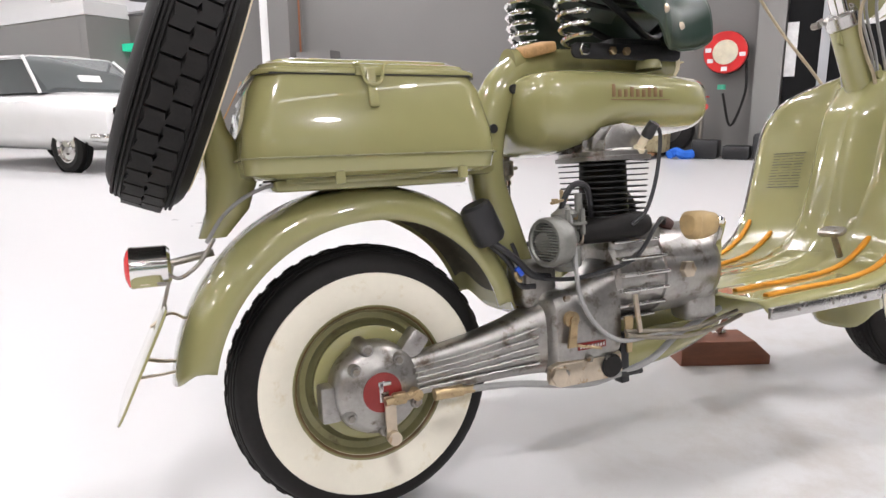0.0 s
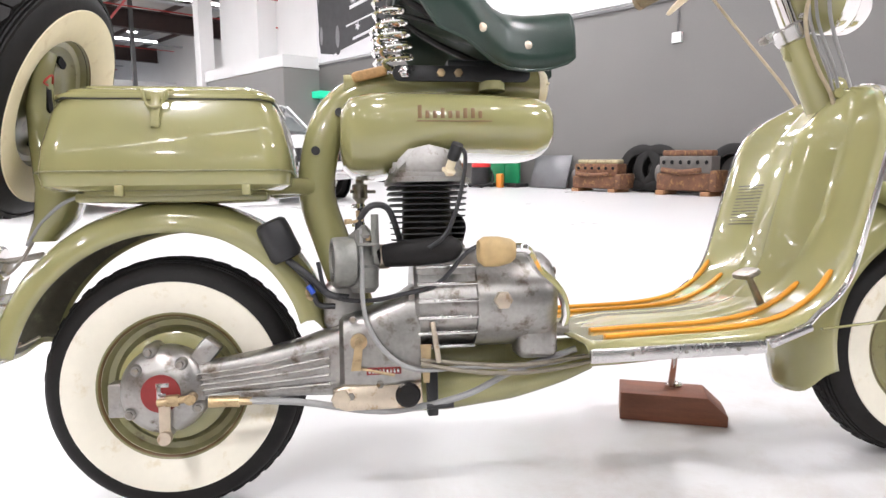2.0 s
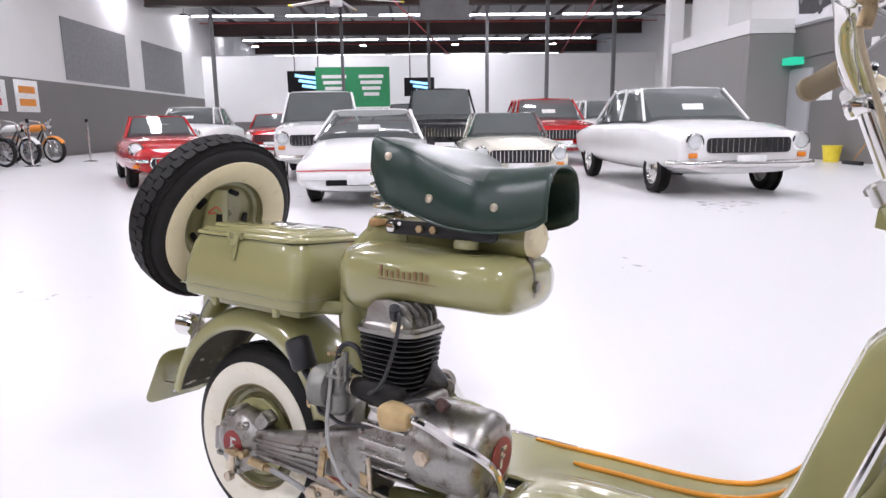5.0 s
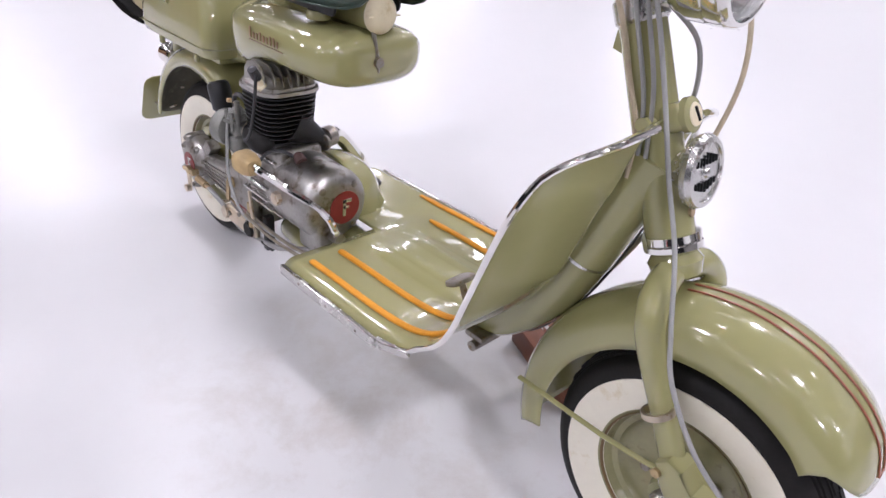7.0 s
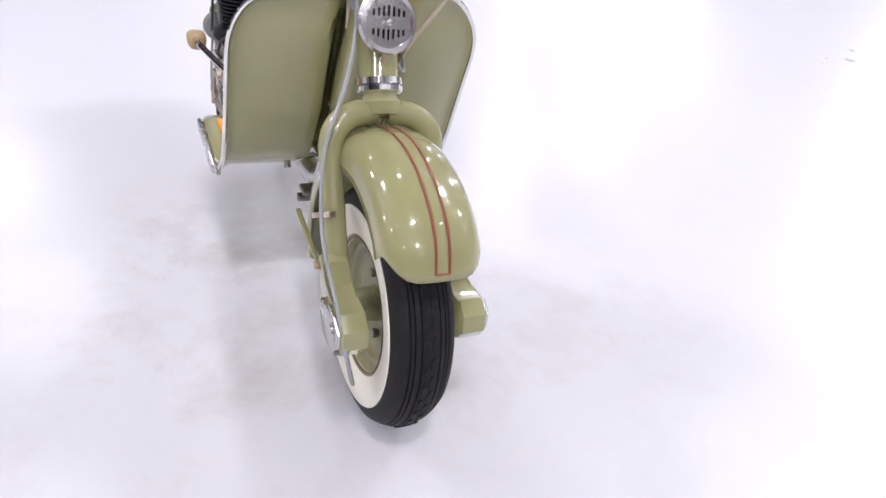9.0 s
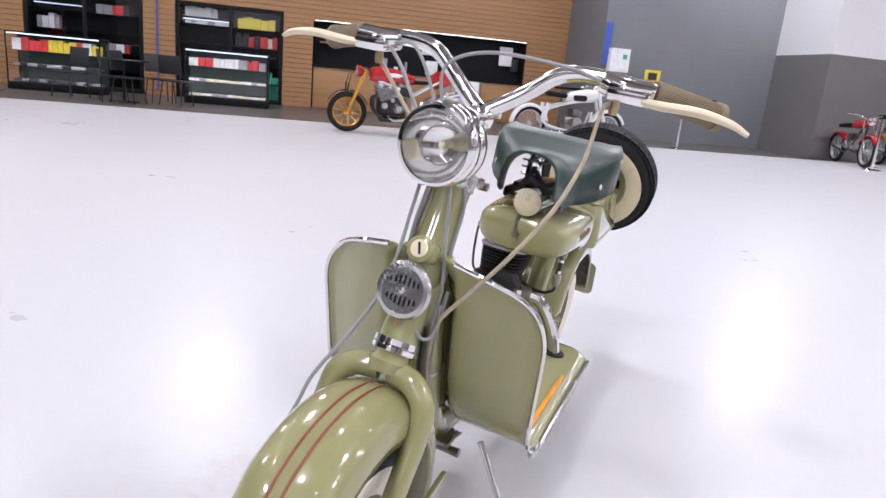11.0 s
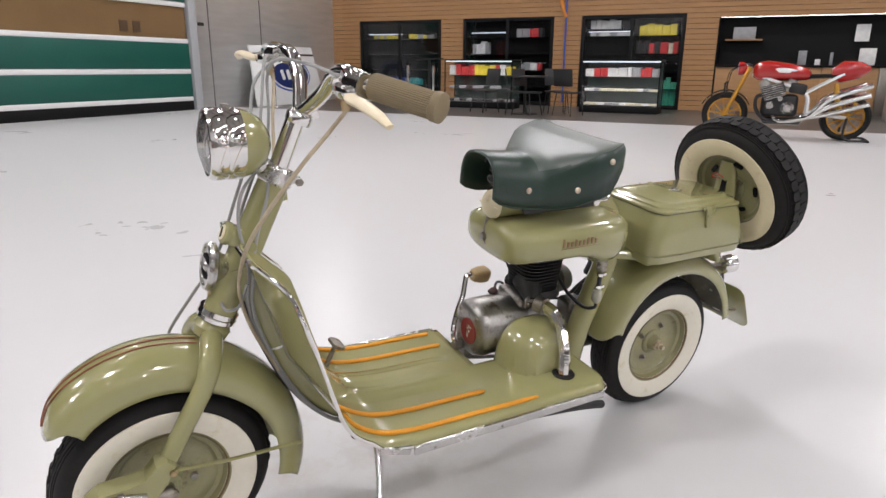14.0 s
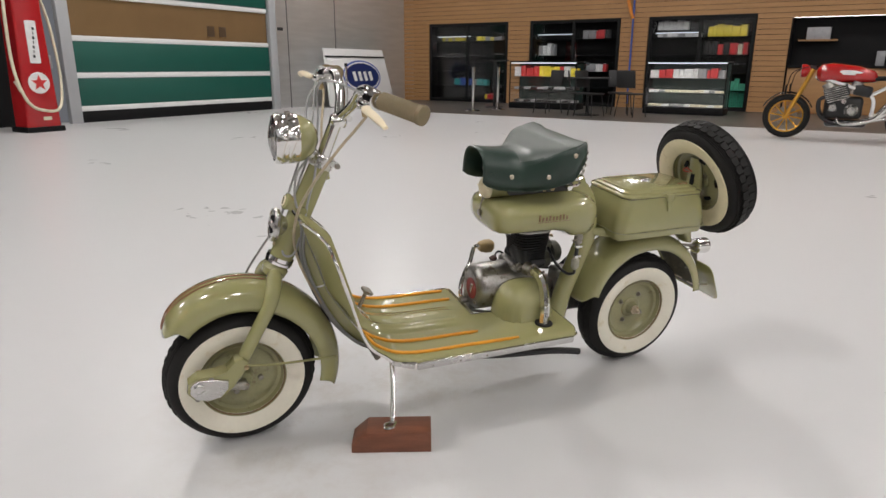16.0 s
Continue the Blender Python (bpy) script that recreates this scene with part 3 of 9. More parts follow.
part("rear_mudguard", fender(rc, 14, 174, arc_section(0.074, 0.270, 0.222), 64, round_tip(0.074, 0.16, 0.08, 0.17, 0.1), rear_curl), PAINT, SC, "glossy sage green rear mudguard", thick=0.003)
# separate dark olive sheet a few millimetres inside the rear mudguard
part("mudguard_underside", fender(rc, 22, 172, arc_section(0.0695, 0.2645, 0.228), 48, round_tip(0.0695, 0.16, 0.08, 0.17, 0.1), rear_curl), DARK_LINER, SC, "dark olive underside", thick=0.001)
fc = Vector((1.283, 0, 0.212))
FSEC = arc_section(0.069, 0.268, 0.203)
part("front_mudguard", fender(fc, 37, 199, FSEC, 64, round_tip(0.069, 0.13, 0.1, 0.2, 0.12), front_curl), PAINT, SC, "sage green front mudguard with rust-brown lines", thick=0.003)
for s in (-1, 1):
    bm = B()
    tube(bm, [(fc.x + 0.2702 * front_curl(a) * math.cos(radians(a)), s * 0.0095, fc.z + 0.2702 * front_curl(a) * math.sin(radians(a))) for a in range(39, 106, 3)], 0.0022, 6, 3, flat=0.5, up=(1, 0, 1))
    part("pinstripe", bm, GOLD_LINE, SC, "rust-brown painted line")
bm = B()
tipr = 0.2702 * front_curl(39)
rod(bm, (fc.x + tipr * math.cos(radians(39)), -0.0095, fc.z + tipr * math.sin(radians(39))), (fc.x + tipr * math.cos(radians(39)), 0.0095, fc.z + tipr * math.sin(radians(39))), 0.0015, seg=6)
part("pinstripe", bm, GOLD_LINE, SC, "rust-brown painted line")

# tool and luggage box over the rear wheel
bm = B()
rings = []
for z, x0, x1, hw in ((0.49, -0.165, 0.2, 0.1), (0.496, -0.178, 0.213, 0.113), (0.515, -0.182, 0.216, 0.117), (0.55, -0.178, 0.212, 0.115), (0.6, -0.165, 0.198, 0.106), (0.618, -0.155, 0.186, 0.1)):
    rings.append([Vector((0.018 + x, y, z)) for x, y in rounded((x1 - x0) * 0.87, 2 * hw, 0.036, 7)])
skin(bm, rings)
part("luggage_box", bm, PAINT, SC, "sage green steel luggage box")
bm = B()
rings = []
for z, x0, x1, hw in ((0.618, -0.157, 0.188, 0.1015), (0.62, -0.159, 0.19, 0.1035), (0.6235, -0.159, 0.19, 0.1035), (0.626, -0.157, 0.188, 0.102), (0.6275, -0.152, 0.183, 0.097), (0.6285, -0.149, 0.18, 0.094), (0.633, -0.147, 0.178, 0.092), (0.6345, -0.144, 0.175, 0.089), (0.636, -0.136, 0.167, 0.081), (0.637, -0.134, 0.165, 0.079), (0.6405, -0.132, 0.163, 0.077), (0.642, -0.128, 0.159, 0.073)):
    rings.append([Vector((0.018 + x, y, z)) for x, y in rounded((x1 - x0) * 0.87, 2 * hw, 0.033, 7)])
skin(bm, rings)
part("box_lid", bm, PAINT, SC, "sage green box lid with a stepped edge")

# fuel tank
bm = B()
rings = []
for x, hw, zt, zb, e in ((0.262, 0.05, 0.6, 0.55, 2.2), (0.266, 0.088, 0.622, 0.525, 2.6), (0.28, 0.108, 0.634, 0.512, 3), (0.31, 0.118, 0.639, 0.507, 3.2),
                         (0.345, 0.121, 0.64, 0.512, 3.2), (0.385, 0.122, 0.64, 0.532, 3.2), (0.43, 0.122, 0.639, 0.54, 3.2), (0.5, 0.121, 0.637, 0.54, 3.2),
                         (0.55, 0.117, 0.635, 0.538, 3), (0.59, 0.111, 0.634, 0.538, 3), (0.612, 0.102, 0.63, 0.541, 3), (0.624, 0.086, 0.622, 0.55, 2.8), (0.63, 0.06, 0.61, 0.562, 2.5), (0.631, 0.03, 0.6, 0.575, 2.2)):
    rings.append(superring(x if x < 0.35 else 0.35 + (x - 0.35) * 0.885, 0, 0.588 if zb < 0.575 else 0.59, hw, zt, zb, e))
skin(bm, rings)
part("fuel_tank", bm, PAINT, SC, "rounded sage green fuel tank")

# frame tube, tool tube
bm = B()
tube(bm, [(0.30, 0, 0.2), (0.285, 0, 0.29), (0.248, 0, 0.40), (0.224, 0, 0.48), (0.229, 0, 0.55), (0.252, 0, 0.612), (0.3, 0, 0.648), (0.36, 0, 0.652)], 0.0295, 22)
ft = part("frame_tube", bm, PAINT, SC, "thick sage green frame tube")
for x, z in ((0.262, 0.613), (0.224, 0.553)):
    for s in (-1, 1):
        bm = B()
        turn(bm, [(0.0, 0.004), (0.0042, 0.004), (0.0042, 0.0), (0.007, 0.0), (0.007, 0.006), (0.0, 0.0061)], pose(x, s * 0.027, z, -90 * s, 0, 0), 12)
        part("hole_plug", bm, IRON, ft, "dark round plug")
bm = B()
tube(bm, [(0.215, -0.02, 0.498), (0.16, -0.05, 0.497), (0.08, -0.062, 0.49), (-0.1, -0.062, 0.487)], 0.0135, 14)
tube(bm, [(0.215, 0.02, 0.498), (0.16, 0.05, 0.497), (0.08, 0.062, 0.49), (-0.1, 0.062, 0.487)], 0.0135, 14)
block(bm, 0.27, 0.15, 0.016, pose(0.02, 0, 0.482), 0.006)
part("box_carrier", bm, PAINT, SC, "sage green carrier under the box")
for x in (-0.04, 0.13):
    bm = B()
    block(bm, 0.013, 0.01, 0.017, pose(x, -0.112, 0.489), 0.003)
    part("carrier_clip", bm, PAINT, SC)
bm = B()
rod(bm, (0.27, 0, 0.652), (0.588, 0, 0.660), 0.027, 0.0305, 28)
part("tool_tube", bm, PAINT, SC)
bm = B()
turn(bm, [(0.0, 0.02), (0.012, 0.0195), (0.024, 0.016), (0.031, 0.008), (0.0318, 0), (0.0, 0)], pose(0.587, 0, 0.661, 0, 90, 0), 28)
block(bm, 0.004, 0.066, 0.003, pose(0.601, 0, 0.661), 0.001)
part("end_cap", bm, CREAM, SC, "cream domed end cap")
bm = B()
block(bm, 0.055, 0.04, 0.016, pose(0.31, -0.022, 0.675, 12, -14, 0), 0.005, 3)
part("cork_pad", bm, CORKWOOD, SC, "orange cork pad on the tank")
# tank fittings
for s in (-1, 1):
    for k, h in enumerate((0.019, 0.011, 0.011, 0.015, 0.011, 0.011, 0.015, 0.015, 0.011)):
        x0 = 0.379 + 0.0112 * k
        x = x0 if s < 0 else 0.8585 - x0
        bm = B()
        block(bm, 0.0058, 0.0014, h, pose(x, s * 0.1224, 0.5885 + h / 2), 0.0003)
        part("emblem_bar", bm, LOGO, SC)
    bm = B()
    block(bm, 0.112, 0.0014, 0.0015, pose(0.43, s * 0.1224, 0.5845), 0.0003)
    part("emblem_rule", bm, LOGO, SC)
bm = B()
tube(bm, [(0.585, -0.012, 0.645), (0.592, -0.012, 0.625), (0.599, -0.008, 0.585), (0.588, 0, 0.55)], 0.004, 8)
turn(bm, [(0, -0.006), (0.009, -0.006), (0.009, 0.006), (0, 0.006)], pose(0.6, -0.008, 0.586, 0, 90, 0), 12)
part("tank_strap", bm, STEEL, SC)
bm = B()
turn(bm, [(0, 0.01), (0.018, 0.01), (0.021, 0.006), (0.021, -0.004), (0, -0.004)], pose(0.5, -0.06, 0.645), 20)
part("filler_cap", bm, PAINT, SC)
# fuel tap, hose and filter bowl under the tank
FT = pose(0.292, 0.056, 0.0)
bm = B()
turn(bm, [(0, 0.53), (0.007, 0.53), (0.007, 0.508), (0.013, 0.505), (0.013, 0.482), (0.008, 0.478), (0.005, 0.47), (0, 0.47)], FT, 16)
rod(bm, (0.276, 0.05, 0.494), (0.318, 0.066, 0.494), 0.0032, seg=8)
tap = part("fuel_tap", bm, STEEL, SC, "tarnished fuel tap")
bm = B()
tube(bm, [(0.292, 0.056, 0.476), (0.2925, 0.0565, 0.455), (0.292, 0.056, 0.432)], 0.0058, 12)
part("hose_piece", bm, CABLE_BLACK, tap)
for z in (0.469, 0.437):
    bm = B()
    turn(bm, [(0.0058, -0.004), (0.0082, -0.004), (0.0082, 0.004), (0.0058, 0.004)], FT @ pose(0, 0, z), 16, True)
    block(bm, 0.012, 0.006, 0.007, FT @ pose(-0.009, 0.003, z), 0.001)
    part("hose_clip", bm, CHROME, tap)
bm = B()
turn(bm, [(0, 0.432), (0.006, 0.431), (0.0115, 0.426), (0.0125, 0.42), (0.0125, 0.402), (0.009, 0.396), (0.005, 0.392), (0, 0.391)], FT, 20)
part("filter_bowl", bm, surface("cloudy_plastic", (0.36, 0.35, 0.28), 0.22, var=0.2, scale=40), tap, "cloudy plastic fuel filter bowl")
bm = B()
tube(bm, [(0.292, 0.056, 0.395), (0.29, 0.052, 0.378), (0.296, 0.02, 0.366), (0.3, -0.04, 0.38), (0.298, -0.09, 0.41)], 0.0045, 8)
part("fuel_hose", bm, CABLE_BLACK, SC, "black rubber fuel hose")

# luggage box fittings
for s in (-1, 1):
    bm = B()
    block(bm, 0.036, 0.006, 0.012, pose(0.008, s * 0.1035, 0.622), 0.002)
    tube(bm, [(-0.012, s * 0.106, 0.63), (-0.006, s * 0.113, 0.627), (0.001, s * 0.115, 0.607), (0.019, s * 0.115, 0.607), (0.026, s * 0.113, 0.627), (0.032, s * 0.106, 0.63)], 0.0022, 8)
    block(bm, 0.013, 0.006, 0.05, pose(0.01, s * 0.1095, 0.6, s * 12, 0, 0), 0.0025)
    part("box_latch", bm, PAINT, SC, "sage green toggle latch")
bm = B()
turn(bm, [(0, 0.005), (0.012, 0.005), (0.016, 0.004), (0.0185, 0.0), (0, -0.001)], pose(0.015, 0.0, 0.6418) @ Matrix.Diagonal((1.15, 0.62, 1, 1)), 24)
block(bm, 0.018, 0.005, 0.004, pose(0.015, 0, 0.6475), 0.001)
part("lid_catch", bm, ALLOY_POLISHED, SC, "oval plated lid catch")
bm = B()
for z in (0.516,):
    tube(bm, [Vector((0.017 + x, y, z)) for x, y in rounded(0.35, 0.237, 0.037, 6)], 0.0012, 6, 2, closed=True)
part("box_seam", bm, PAINT_IN, SC)
bm = B()
tube(bm, [Vector((0.018 + x, y, 0.6185)) for x, y in rounded(0.3, 0.2025, 0.034, 6)], 0.0012, 6, 2, closed=True)
part("lid_seam", bm, IRON, SC, "dark gap under the lid")

# footboard and leg shield
PROF = [(0.6, 0.2605), (0.7, 0.264), (0.82, 0.267), (0.89, 0.275), (0.935, 0.29), (0.975, 0.32), (1.0, 0.36), (1.02, 0.42), (1.045, 0.5), (1.068, 0.57), (1.083, 0.62), (1.092, 0.656)]
SPINE = smooth_path([(x, 0, z) for x, z in PROF], 5)


def half_width(z):
    if z <= 0.512:
        return 0.203
    t = (z - 0.512) / 0.148
    return max(0.03, 0.203 * math.sqrt(max(0.0, 1 - t ** 2.9))) if t < 1 else 0.03


def board_row(p, side, n=22):
    x, z = p.x, p.z
    hw = half_width(z)
    row = []
    for k in range(n + 1):
        u = k / n
        y = side * hw * u
        dx = dz = 0.0
        ridge = math.exp(-((abs(y)) / 0.05) ** 6)
        grooves = 0.0035 * math.exp(-((abs(y) - 0.052) / 0.006) ** 2) + 0.0035 * math.exp(-((abs(y) - 0.027) / 0.006) ** 2)
        if z < 0.3:
            dz += (0.008 * ridge + grooves) * min(1, max(0, (x - 0.62) / 0.08))
        else:
            bow = 0.05 * min(1.0, max(0.0, (z - 0.285) / 0.15))
            fade = min(1.0, max(0.0, (0.665 - z) / 0.09))
            wt = min(1.0, max(0.0, (z - 0.6) / 0.04))
            dx += bow * (wt * (1 - (y / 0.203) ** 2) + (1 - wt) * (1 - u * u)) - (0.018 + bow) * ridge * fade - grooves
        edge = max(0.0, u - 0.9) / 0.1
        if z < 0.29:
            dz -= 0.013 * edge ** 2
        else:
            dx += 0.01 * edge ** 2
        row.append(Vector((x + dx, y, z + dz)))
    return row


# the floor's rear end beside the engine, with its bulge over the flywheel
wing = []
for i in range(40):
    x = 0.345 + 0.255 * i / 40
    row = []
    for k in range(25):
        u = k / 24
        inset = 0.03 * max(0, 1 - (x - 0.345) / 0.035) ** 2
        y = (0.203 - inset) * u
        d = (abs(x - 0.448) / 0.094) ** 2.9 + (y / 0.099) ** 2.7
        dz = 0.102 * math.sqrt(max(0, 1 - d))
        edge = max(0.0, u - 0.9) / 0.1
        row.append(Vector((x, y, 0.2595 + 0.001 * i / 40 + dz - 0.013 * edge ** 2)))
    wing.append(row)
bm = B()
sheet(bm, [board_row(p, -1, 24) for p in SPINE])
sheet(bm, wing + [board_row(p, 1, 24) for p in SPINE])
bmesh.ops.remove_doubles(bm, verts=bm.verts, dist=0.0003)
bmesh.ops.recalc_face_normals(bm, faces=bm.faces)
fb = part("leg_shield", bm, PAINT, SC, "sage green footboard sweeping up into the leg shield", thick=0.003)
for s in (-1, 1):
    rows = [board_row(p, s, 24) for p in SPINE]
    bm = B()
    tube(bm, [r[-1] for r in rows if r[-1].x > 0.86], 0.0043, 8, 1)
    part("edge_bead", bm, CHROME, fb, "bright bead along the edge")
    bm = B()
    x0 = 0.6 if s < 0 else 0.375
    block(bm, 0.865 - x0, 0.009, 0.02, pose((x0 + 0.865) / 2, s * 0.2065, 0.247, 0, -0.6, 0), 0.003)
    block(bm, 0.07, 0.008, 0.013, pose(0.905, s * 0.2055, 0.262, 0, -20, 0), 0.003)
    part("edge_trim", bm, ALLOY_POLISHED, fb, "polished alloy edge strip")
    for x in (0.66, 0.74, 0.82):
        bm = B()
        turn(bm, [(0, 0.0015), (0.0025, 0.001), (0.0032, 0), (0, 0)], pose(x, s * 0.211, 0.247, -90 * s, 0, 0), 10)
        part("trim_screw", bm, STEEL, fb)
bm = B()
tube(bm, [(0.38, 0.2, 0.2465), (0.355, 0.19, 0.2465), (0.346, 0.165, 0.2475), (0.345, 0.1, 0.255)], 0.0042, 8, 4)
part("edge_bead", bm, CHROME, SC, "bright bead along the edge")


def strip(y, x0, x1):
    """A rubber tread strip that lies on the board and runs up its curve."""
    pts = []
    for p in SPINE:
        if x0 < p.x < x1:
            k = SPINE.index(p)
            t = (SPINE[min(k + 1, len(SPINE) - 1)] - SPINE[max(k - 1, 0)]).normalized()
            nrm = Vector((-t.z, 0, t.x))
            bow = 0.05 * min(1.0, max(0.0, (p.z - 0.285) / 0.15)) * (1 - (y / 0.203) ** 2)
            pts.append(Vector((p.x + bow, y, p.z)) + nrm * 0.004)
    if x0 < 0.6:
        pts = [Vector((x0, y, 0.2635)), Vector((0.58, y, 0.2645))] + pts
    else:
        pts = [Vector((x0, y, pts[0].z))] + pts
    bm = B()
    r = [0.0062] * len(pts)
    r[0] = r[-1] = 0.004
    tube(bm, pts, r, 10, 3, flat=0.62, up=(0, 0, 1))
    return bm


for y, x0, x1 in ((-0.168, 0.637, 1.0), (-0.107, 0.637, 0.985), (0.174, 0.542, 1.0), (0.11, 0.642, 0.985)):
    part("tread_strip", strip(y, x0, x1), STRIP, SC, "orange rubber tread strip")
# printed plate on the back of the shield
for k in range(13):
    bm = B()
    t = k / 12
    x, z = 1.016 + 0.024 * t, 0.425 + 0.075 * t
    for y0, y1 in ((0.092, 0.158),) if k in (0, 3, 9, 12) else ((0.094, 0.112), (0.116, 0.134 + 0.004 * (k % 3)), (0.142, 0.157)):
        yc = (y0 + y1) / 2
        block(bm, 0.0012, y1 - y0, 0.0011 if k % 4 else 0.002, pose(x - 0.004 + 0.05 * (1 - (yc / 0.203) ** 2), yc, z, 0, 17, 22))
    part("printed_line", bm, DECAL, SC, "dark line of an unreadable printed plate")
# brake pedal
bm = B()
rod(bm, (0.945, -0.082, 0.282), (0.917, -0.085, 0.34), 0.0065, 0.0055, 10)
part("brake_pedal_arm", bm, STEEL, SC)
bm = B()
extrude_outline(bm, rounded(0.03, 0.05, 0.012, 4), 0.009, pose(0.915, -0.085, 0.34, 0, -25, 0), 0.003)
part("brake_pedal_pad", bm, STEEL, SC, "worn grey brake pedal pad")

# down tube under the shield and floor
bm = B()
tube(bm, [(1.128, 0, 0.61), (1.094, 0, 0.526), (1.066, 0, 0.452), (1.024, 0, 0.356), (0.972, 0, 0.284), (0.91, 0, 0.236), (0.8, 0, 0.218), (0.6, 0, 0.21), (0.33, 0, 0.215)], [0.036, 0.041, 0.042, 0.04, 0.034, 0.029, 0.027, 0.026, 0.026], 24)
dt = part("down_tube", bm, PAINT, SC, "sage green main frame tube")
bm = B()
turn(bm, [(0.0412, -0.0022), (0.0432, -0.0022), (0.0432, 0.0022), (0.0412, 0.0022)], pose(1.062, 0, 0.444, 0, 22, 0), 28, True)
part("clamp_ring", bm, ALLOY_POLISHED, dt)
for name, mat, r, dy, dx in (("grey_conduit", CABLE, 0.0038, 0.0, 0.0), ("grey_conduit", CABLE, 0.0034, 0.008, -0.006), ("black_conduit", CABLE_BLACK, 0.0036, -0.009, 0.003)):
    bm = B()
    tube(bm, [(1.122 + dx, 0.036 + dy, 0.6), (1.126 + dx, 0.032 + dy, 0.535), (1.107 + dx, 0.027 + dy, 0.46), (1.062 + dx, 0.024 + dy, 0.355), (1.006 + dx, 0.022 + dy, 0.272), (0.94 + dx, 0.03 + dy, 0.222), (0.85, 0.034 + dy, 0.205)], r, 8)
    part(name, bm, mat, dt)
bm = B()
rod(bm, (0.93, -0.05, 0.212), (0.93, 0.07, 0.212), 0.009, seg=12)
block(bm, 0.04, 0.1, 0.012, pose(0.925, 0, 0.225), 0.004)
turn(bm, [(0, -0.005), (0.009, -0.005), (0.009, 0.005), (0, 0.005)], pose(0.93, -0.052, 0.212, 90, 0, 0), 12)
part("stand_pivot", bm, STEEL, dt)

# steering head
bm = B()
rod(bm, (1.17, 0, 0.516), (1.063, 0, 0.752), 0.0305, 0.0275, 32)
hd = part("steering_head", bm, PAINT, SC, "sage green steering head")
HEADAX = pose(1.1745, 0, 0.5105, 0, -25.6, 0)
bm = B()
turn(bm, [(0.0, -0.012), (0.03, -0.012), (0.0355, -0.008), (0.036, -0.001), (0.033, 0.0), (0.036, 0.002), (0.0355, 0.011), (0.0, 0.012)], HEADAX, 32)
part("head_race", bm, CHROME, hd, "chrome ring under the steering head")
bm = B()
turn(bm, [(0.0, 0.016), (0.026, 0.016), (0.0315, 0.011), (0.0315, -0.012), (0.028, -0.016), (0, -0.016)], pose(1.0585, 0, 0.762, 0, -25.6, 0), 28)
tube(bm, [(1.05, 0, 0.764), (1.08, 0, 0.78), (1.095, 0, 0.808)], [0.018, 0.015, 0.013], 14)
rod(bm, (1.03, 0.03, 0.758), (1.045, 0.034, 0.765), 0.008, seg=8)
part("lamp_bracket", bm, ALLOY_POLISHED, hd, "alloy clamp with the headlamp bracket")
bm = B()
nut(bm, pose(1.03, 0.028, 0.757, -90, 0, 0), 0.0075, 0.016)
part("clamp_bolt", bm, STEEL, hd)
bm = B()
extrude_outline(bm, [(0, 0), (0.022, 0.006), (0.03, 0.0), (0.018, -0.012)], 0.006, pose(1.04, -0.003, 0.735, 90, 60, 0))
part("steering_stop", bm, PAINT, hd)
bm = B()
rod(bm, (1.064, 0, 0.752), (1.018, 0, 0.868), 0.0172, seg=22)
part("steering_stem", bm, CHROME, SC)
bm = B()
turn(bm, [(0, -0.012), (0.022, -0.012), (0.0235, -0.006), (0.0235, 0.004), (0.019, 0.012), (0, 0.014)], pose(1.015, 0, 0.862, 0, -21, 0), 24)
rod(bm, (0.995, -0.02, 0.87), (0.995, 0.026, 0.87), 0.0075, seg=12)
part("bar_clamp", bm, CHROME, SC)
# lock switch, horn
bm = B()
block(bm, 0.032, 0.046, 0.034, pose(1.135, 0, 0.657, 0, -24, 0), 0.009, 3)
turn(bm, [(0, -0.004), (0.021, -0.004), (0.021, 0.004), (0.017, 0.007), (0, 0.007)], pose(1.15, 0, 0.664, 0, 66, 0), 24)
lk = part("switch_box", bm, PAINT, SC, "small sage green switch housing")
bm = B()
turn(bm, [(0, 0.0085), (0.013, 0.0085), (0.0145, 0.006), (0, 0.006)], pose(1.15, 0, 0.664, 0, 66, 0), 20)
part("switch_dial", bm, CREAM, lk, "cream dial")
bm = B()
block(bm, 0.002, 0.003, 0.018, pose(1.1585, 0.001, 0.668, 20, -24, 0))
part("key_slot", bm, MATT_BLACK, lk)
bm = B()
rod(bm, (1.12, -0.034, 0.65), (1.12, 0.034, 0.65), 0.006, seg=10)
rod(bm, (1.117, -0.042, 0.648), (1.117, -0.03, 0.648), 0.009, seg=10)
rod(bm, (1.117, 0.03, 0.648), (1.117, 0.042, 0.648), 0.009, seg=10)
part("shield_bolt", bm, PAINT, SC)
HORN = pose(1.186, 0.0, 0.607, 0, 78, 0)
bm = B()
turn(bm, [(0, -0.034), (0.02, -0.034), (0.026, -0.02), (0.034, -0.012), (0.043, -0.009), (0.0445, -0.002), (0.041, 0.004), (0.035, 0.005), (0.034, 0.002), (0, 0.002)], HORN, 36)
hn = part("horn", bm, ALLOY_POLISHED, SC, "round chrome horn with a slotted grille")
for k in range(-3, 4):
    for e in (-1, 1):
        bm = B()
        ln = 0.011 - 0.0012 * abs(k) ** 1.3
        block(bm, ln * 1.35, 0.0026, 0.002, HORN @ pose(e * (0.016 - 0.001 * abs(k)), k * 0.0075, 0.0028), 0.0008)
        part("grille_slot", bm, MATT_BLACK, hn)
bm = B()
turn(bm, [(0, 0.007), (0.005, 0.006), (0.007, 0.003), (0.0105, 0.003), (0.011, 0.002), (0, 0.002)], HORN, 20)
part("horn_boss", bm, ALLOY_POLISHED, hn)
bm = B()
